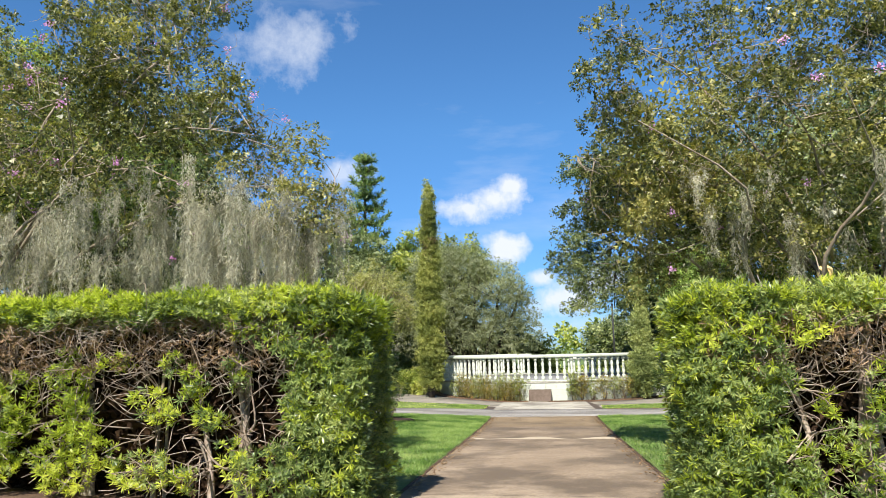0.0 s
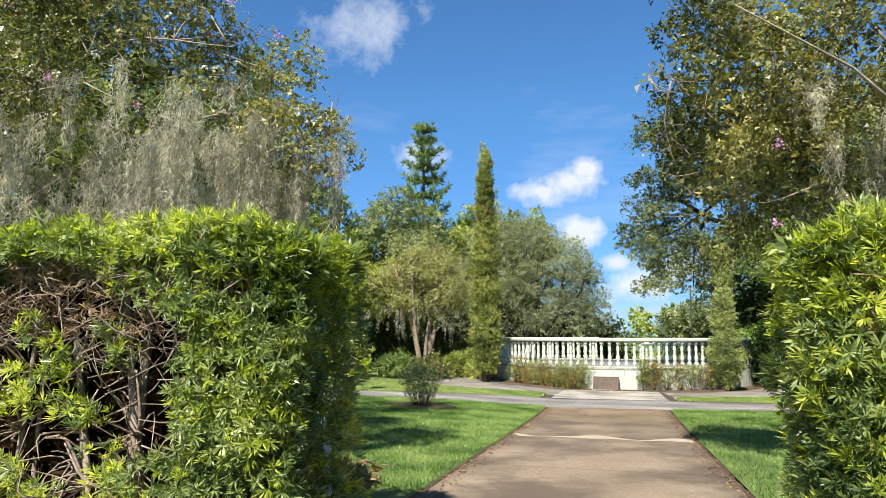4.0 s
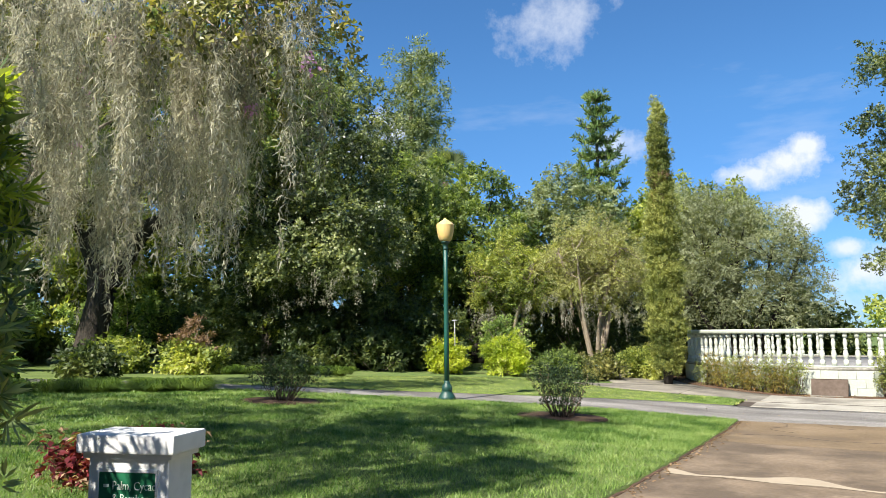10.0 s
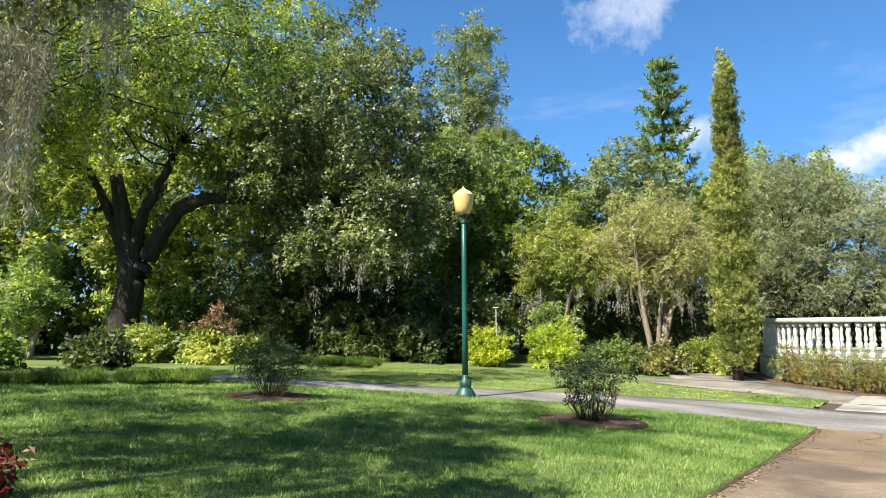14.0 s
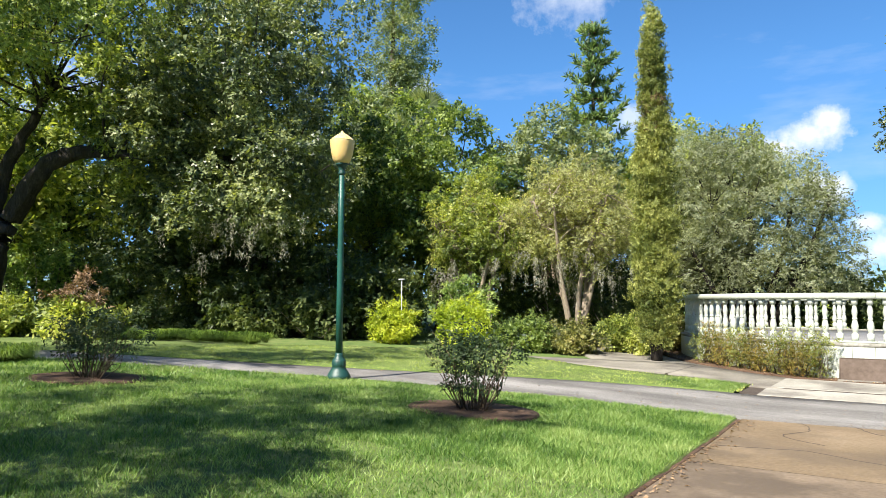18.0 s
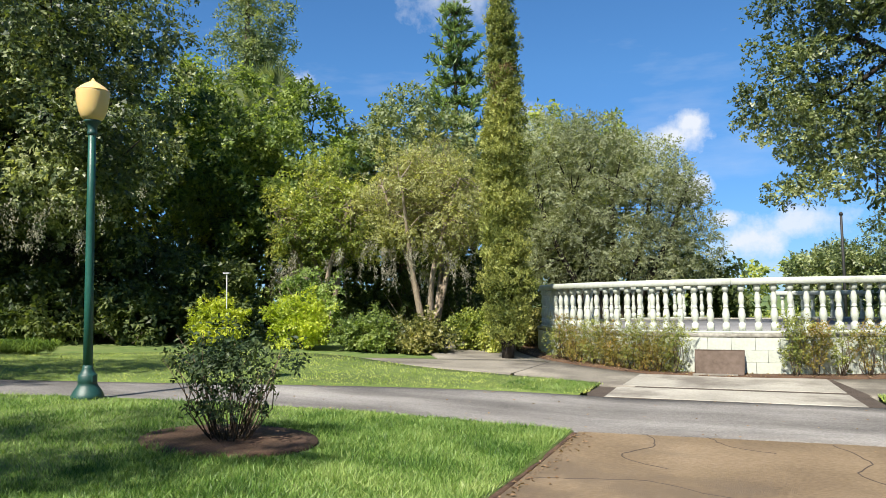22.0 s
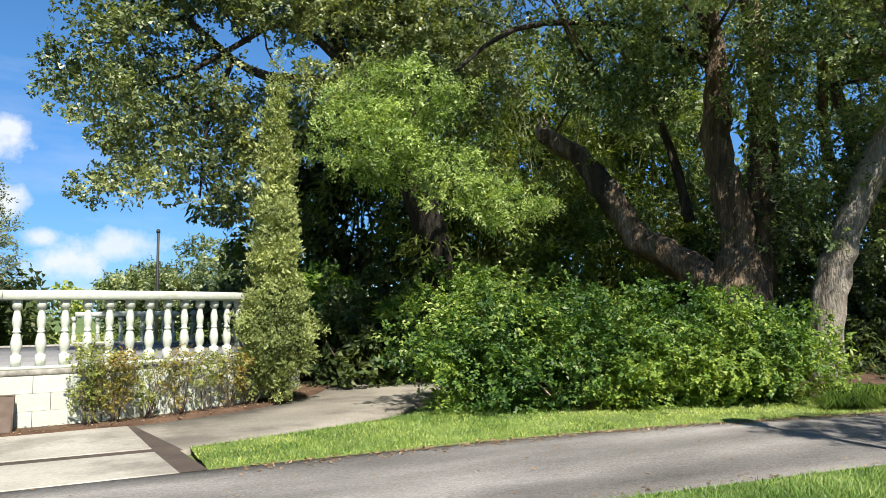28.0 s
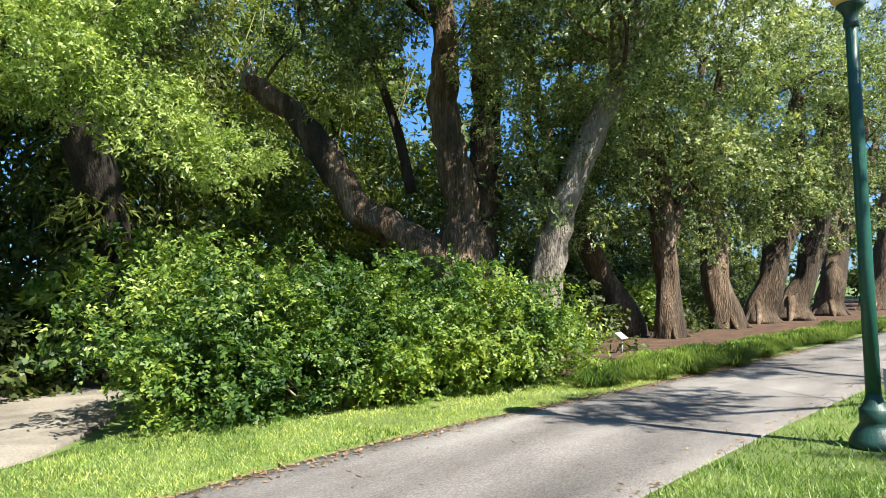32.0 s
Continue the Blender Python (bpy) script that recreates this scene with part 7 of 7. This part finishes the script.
part("top", lathe([(0.05, 4.6), (0.075, 4.62), (0.075, 4.7), (0.03, 4.75)], 10, (2.1, 47.1, 0)), M_BLACK, pole)
stake = thing("marker_post", (-12.66, 28.2, gz(-12.66, 28.2)), "thin pale metal post with a small flat head among the shrubs", "post")
part("rod", tube(np.array([(-12.66, 27.5, 0.2), (-12.66, 27.5, 1.2), (-12.66, 27.5, 2.14)]), [0.012, 0.012, 0.012], 8), M_METAL, stake)
part("head", block(-12.75, -12.57, 27.46, 27.54, 2.13, 2.16, 0.005), M_METAL, stake)
sign2 = thing("plant_label", (12.95, 25.15, 0), "small pale plant label on a stake in the bed", "sign")
part("stake", tube(np.array([(12.95, 25.15, -0.05), (12.95, 25.15, 0.15), (12.95, 25.15, 0.32)]), [0.012, 0.012, 0.012], 6), M_METAL, sign2)
bm = block(12.8, 13.1, 25.11, 25.13, 0.28, 0.46, 0.003)
bmesh.ops.rotate(bm, verts=bm.verts[:], cent=(12.95, 25.12, 0.32), matrix=Matrix.Rotation(math.radians(-50), 3, "X"))
part("plate", bm, M_METAL, sign2)


# ---- grass ----
def blades(g, X, Y, height, width, rise=0.0):
    n = len(X)
    Z = ground(X, Y) + rise
    a = g.random(n) * 6.283
    h = height * (0.5 + 0.9 * g.random(n))
    s = np.stack([np.cos(a), np.sin(a), 0 * a], 1) * width * 0.5
    P = np.stack([X, Y, Z], 1)
    tip = P + np.stack([g.normal(size=n) * h * 0.6, g.normal(size=n) * h * 0.6, h], 1)
    V = np.stack([P - s, P + s, tip], 1).reshape(-1, 3)
    return V, np.arange(3 * n).reshape(-1, 3)


def lawn_grass(name, n, box, inside, height, width, seed, label, mat=M_GRASS):
    g = np.random.default_rng(seed)
    x0, x1, y0, y1 = box
    X, Y = x0 + (x1 - x0) * g.random(n), y0 + (y1 - y0) * g.random(n)
    keep = inside(X, Y)
    X, Y = X[keep], Y[keep]
    tuft = 1 + 0.35 * ruffle(np.stack([X, Y, 0 * X], 1), 3.0, seed)
    t = thing(name, (float(X.mean()), float(Y.mean()), gz(X.mean(), Y.mean())), label, "grass", "", "stuff")
    part("blades", blades(g, X, Y, height * tuft, width, 0.0), mat, t, kind="stuff")


def off_ring(X, Y):
    return (np.hypot((X + 5.12) / 1.15, Y - 19.0) > 0.66) & (np.hypot((X + 10.3) / 1.15, Y - 17.05) > 0.66)


lawn_grass("grass", 195000, (-9.5, -2.0, 8.3, 21.6), lambda X, Y: (X < walk_left(Y) - 0.07) & (Y < road_near(X) - 0.06) & off_ring(X, Y) & ((X < -2.9) | (Y > 9.3)), 0.047, 0.012, 301, "mown lawn grass beside the walk")
lawn_grass("grass", 70000, (-18, -9.5, 12, 20.5), lambda X, Y: (Y < road_near(X) - 0.03) & off_ring(X, Y), 0.055, 0.02, 302, "mown lawn grass in the shade of the trees")
lawn_grass("grass", 95000, (0.2, 9.5, 8.3, 21.8), lambda X, Y: (X > walk_right(Y) + 0.07) & (Y < road_near(X) - 0.06), 0.047, 0.013, 303, "mown lawn grass beside the walk and road")
lawn_grass("grass", 60000, (-15, -3.2, 19, 27.3), lambda X, Y: (Y > road_far(X) + 0.03) & (Y < verge_back(X) - 0.03), 0.036, 0.015, 304, "verge grass across the road, coloured brighter as sunlit", M_VERGE)
lawn_grass("grass", 75000, (0.62, 12, 23, 27), lambda X, Y: (Y > road_far(X) + 0.03) & (Y < verge_east_back(X) - 0.03), 0.036, 0.013, 305, "verge grass across the road, coloured brighter as sunlit", M_VERGE)


lawn_grass("grass", 75000, (-5.4, -2.2, 16.5, 21.6), lambda X, Y: (X < walk_left(Y) - 0.07) & (Y < road_near(X) - 0.06) & off_ring(X, Y), 0.045, 0.0105, 306, "thick short grass at the lawn's corner")
lawn_grass("grass", 65000, (0.2, 5.5, 18.6, 21.8), lambda X, Y: (X > walk_right(Y) + 0.07) & (Y < road_near(X) - 0.06), 0.045, 0.0105, 307, "thick short grass between walk and road")
lawn_grass("grass", 45000, (-4.5, 5.2, 24, 27), lambda X, Y: (Y > road_far(X) + 0.03) & ((Y < verge_back(X) - 0.03) & (X < -3.25) | (Y < verge_east_back(X) - 0.03) & (X > 0.62)), 0.044, 0.011, 308, "thick short grass on the verge")


def border_grass(points, n, seed, label):
    g = np.random.default_rng(seed)
    t = thing("border_grass", (points[0][0], points[0][1], gz(*points[0])), label, "grass", "grass borders")
    line = bend([(x, y, 0) for x, y in points], 60)
    C = np.repeat(line[g.integers(0, len(line), n // 4)], 4, 0) + g.normal(size=(n // 4 * 4, 3)) * [0.2, 0.2, 0]
    per = 150
    P = np.repeat(C, per, 0) + g.normal(size=(len(C) * per, 3)) * [0.05, 0.05, 0]
    a = g.random(len(P)) * 6.283
    d = np.stack([np.cos(a), np.sin(a), 0 * a], 1)
    tall = np.repeat(0.75 + 0.5 * g.random((len(C), 1)), per, 0)
    r = (0.1 + 0.24 * g.random((len(P), 1))) * tall
    P[:, 2] = ground(P[:, 0], P[:, 1])
    s = np.stack([-np.sin(a), np.cos(a), 0 * a], 1) * 0.007
    up = np.array([0, 0, 1.0]) * (0.13 + 0.13 * g.random((len(P), 1))) * tall
    V = np.stack([P, P + d * r * 0.5 + up + s, P + d * r * 1.3 + up * 0.5, P + d * r * 0.5 + up - s], 1).reshape(-1, 3)
    part("tufts", (V, np.arange(len(V)).reshape(-1, 4)), M_LIRIOPE, t, kind="stuff")


border_grass([(9.1, 23.75), (11.0, 23.4), (13, 23.05), (16, 22.65)], 130, 310, "arching border grass along the road under the avenue")
border_grass([(16, 22.65), (20, 22.0), (26, 21.1), (34, 19.8)], 150, 311, "arching border grass along the road under the avenue")
border_grass([(-13.2, 17.4), (-13.8, 16.4), (-14.6, 15.0), (-15, 13)], 100, 312, "dark tufted border grass at the far edge of the lawn")
border_grass([(-14.5, 23.9), (-16.5, 23.3), (-19, 22.6)], 80, 313, "dark tufted border grass under the oaks")

# bedding plants by the sign, and litter along the edges
g = np.random.default_rng(320)
bed = thing("bedding_plants", (-5.95, 10.6, 0.45), "dark red-leaved bedding plants behind the sign", "plants")
P = np.stack([-6.4 + 0.9 * g.random(420), 10.1 + 1.1 * g.random(420), 0.48 + 0.32 * g.random(420)], 1)
part("foliage", leaf_cards(g, np.repeat(P, 5, 0) + g.normal(size=(2100, 3)) * 0.04, np.tile([[0, 0, 1.0]], (2100, 1)), 0.08, 0.045), L_RED, bed, "dark red leaves")
Q = np.stack([-6.5 + 1.0 * g.random(90), 10.0 + 1.2 * g.random(90), 0.5 + 0.4 * g.random(90)], 1)
part("seed_growth", leaf_cards(g, np.repeat(Q, 5, 0) + g.normal(size=(450, 3)) * 0.035, np.tile([[0, 0, 1.0]], (450, 1)), 0.07, 0.03), L_BROWN, bed, "dry pale seed heads", "stuff")
bed2 = thing("bedding_plants", (-3.0, 9.5, 0.36), "withered grey-brown bedding plants at the hedge's foot", "plants")
P = np.stack([-3.4 + 0.75 * g.random(200), 9.3 + 0.4 * g.random(200), 0.36 + 0.16 * g.random(200)], 1)
part("foliage", leaf_cards(g, np.repeat(P, 5, 0) + g.normal(size=(1000, 3)) * 0.03, np.tile([[0, 0, 1.0]], (1000, 1)), 0.11, 0.03), L_BROWN, bed2)
litter = thing("fallen_leaves", (0, 15, 0.2), "brown fallen leaves along the edges of walk, road and beds", "leaves", "", "stuff")
Y = 8 + 13.3 * g.random(900)
e = np.where(g.random(900) < 0.5, walk_left(Y) + np.abs(g.normal(size=900)) * 0.09, walk_right(Y) - np.abs(g.normal(size=900)) * 0.09)
A = np.stack([e, Y, ground(e, Y) + 0.012], 1)
X = 0.7 + 14 * g.random(1500)
Yr = np.where(g.random(1500) < 0.9, road_far(X) - np.abs(g.normal(size=1500)) * 0.12, road_near(X) + np.abs(g.normal(size=1500)) * 0.12)
Bq = np.stack([X, Yr, ground(X, Yr) + 0.016], 1)
a = np.radians(-200 + 220 * g.random(1500))
rr = 4.9 + 0.62 * g.random(1500)
C = np.stack([TX + rr * np.cos(a), TY + rr * np.sin(a), 0 * a], 1)
C[:, 2] = ground(C[:, 0], C[:, 1]) + 0.04
X = -9 + 18 * g.random(160)
Yr = road_near(X) + (road_far(X) - road_near(X)) * g.random(160)
D = np.stack([X, Yr, ground(X, Yr) + 0.016], 1)
P = np.concatenate([A, Bq, C, D])
part("leaves", leaf_cards(g, P, np.tile([[0, 0, 1.0]], (len(P), 1)), 0.045, 0.024, 0.0, 3.0), L_BROWN, litter, kind="stuff")

# sand washed over a joint, and cracks near the road
sand = thing("sand_drift", (-0.9, 14.9, 0.17), "thin drift of pale sand along a joint of the walk", "sand")
x = np.linspace(-2.28, 0.6, 40)
w = 0.06 + 0.36 * np.abs(np.sin(x * 1.9 + 0.4)) * (0.6 + 0.4 * np.sin(x * 5.1))
rows = [np.stack([x, 14.83 + 0.03 * np.sin(x * 7) + f * w, ground(x, 14.9 + 0 * x) + 0.004 + 0.004 * (f == 0.5)], 1) for f in (0.0, 0.5, 1.0)]
i, j = np.meshgrid(np.arange(2), np.arange(39), indexing="ij")
part("drift", (np.concatenate(rows), np.stack([i * 40 + j, i * 40 + j + 1, (i + 1) * 40 + j + 1, (i + 1) * 40 + j], -1).reshape(-1, 4)), material("pale_sand", [(0.30, 0.25, 0.18), (0.40, 0.34, 0.26)], 4, 60, 0.95, 0.4, 120), sand)
for pts in ([(-1.9, 21.5), (-1.75, 20.9), (-1.95, 20.3), (-1.5, 19.9)], [(-0.2, 21.5), (0.02, 20.8), (-0.1, 20.2), (0.25, 19.7)], [(-2.45, 19.2), (-1.6, 19.4), (-0.9, 19.1), (0.35, 19.3)], [(-1.3, 21.5), (-1.1, 21.1), (-0.7, 20.9)]):
    line = bend([(x, y, gz(x, y)) for x, y in pts], 18)
    line[:, :2] += np.random.default_rng(9).normal(size=(len(line), 2)) * 0.012
    line[:, 2] = ground(line[:, 0], line[:, 1]) - 0.002
    part("crack", tube(line, np.full(len(line), 0.007), 5), M_JOINT, path)

# ---- blocks of the terrace wall ----
bm = block(-0.1992, 0.1992, -0.05, 0.02, 0.001, 0.2185, 0.003)
BLOCK = bpy.data.meshes.new("block")
bm.to_mesh(BLOCK)
bm.free()
for row in range(3):
    for k in range(64):
        a = math.radians(-205) + (k + 0.5 * (row % 2)) * 0.40 / TR
        if a > math.radians(28):
            break
        b = add("block", BLOCK, M_WHITE, terrace)
        b.matrix_basis = Matrix.Translation(((TR - 0.01) * math.cos(a), (TR - 0.01) * math.sin(a), row * 0.22)) @ Matrix.Rotation(a - math.pi / 2 + math.pi, 4, "Z")
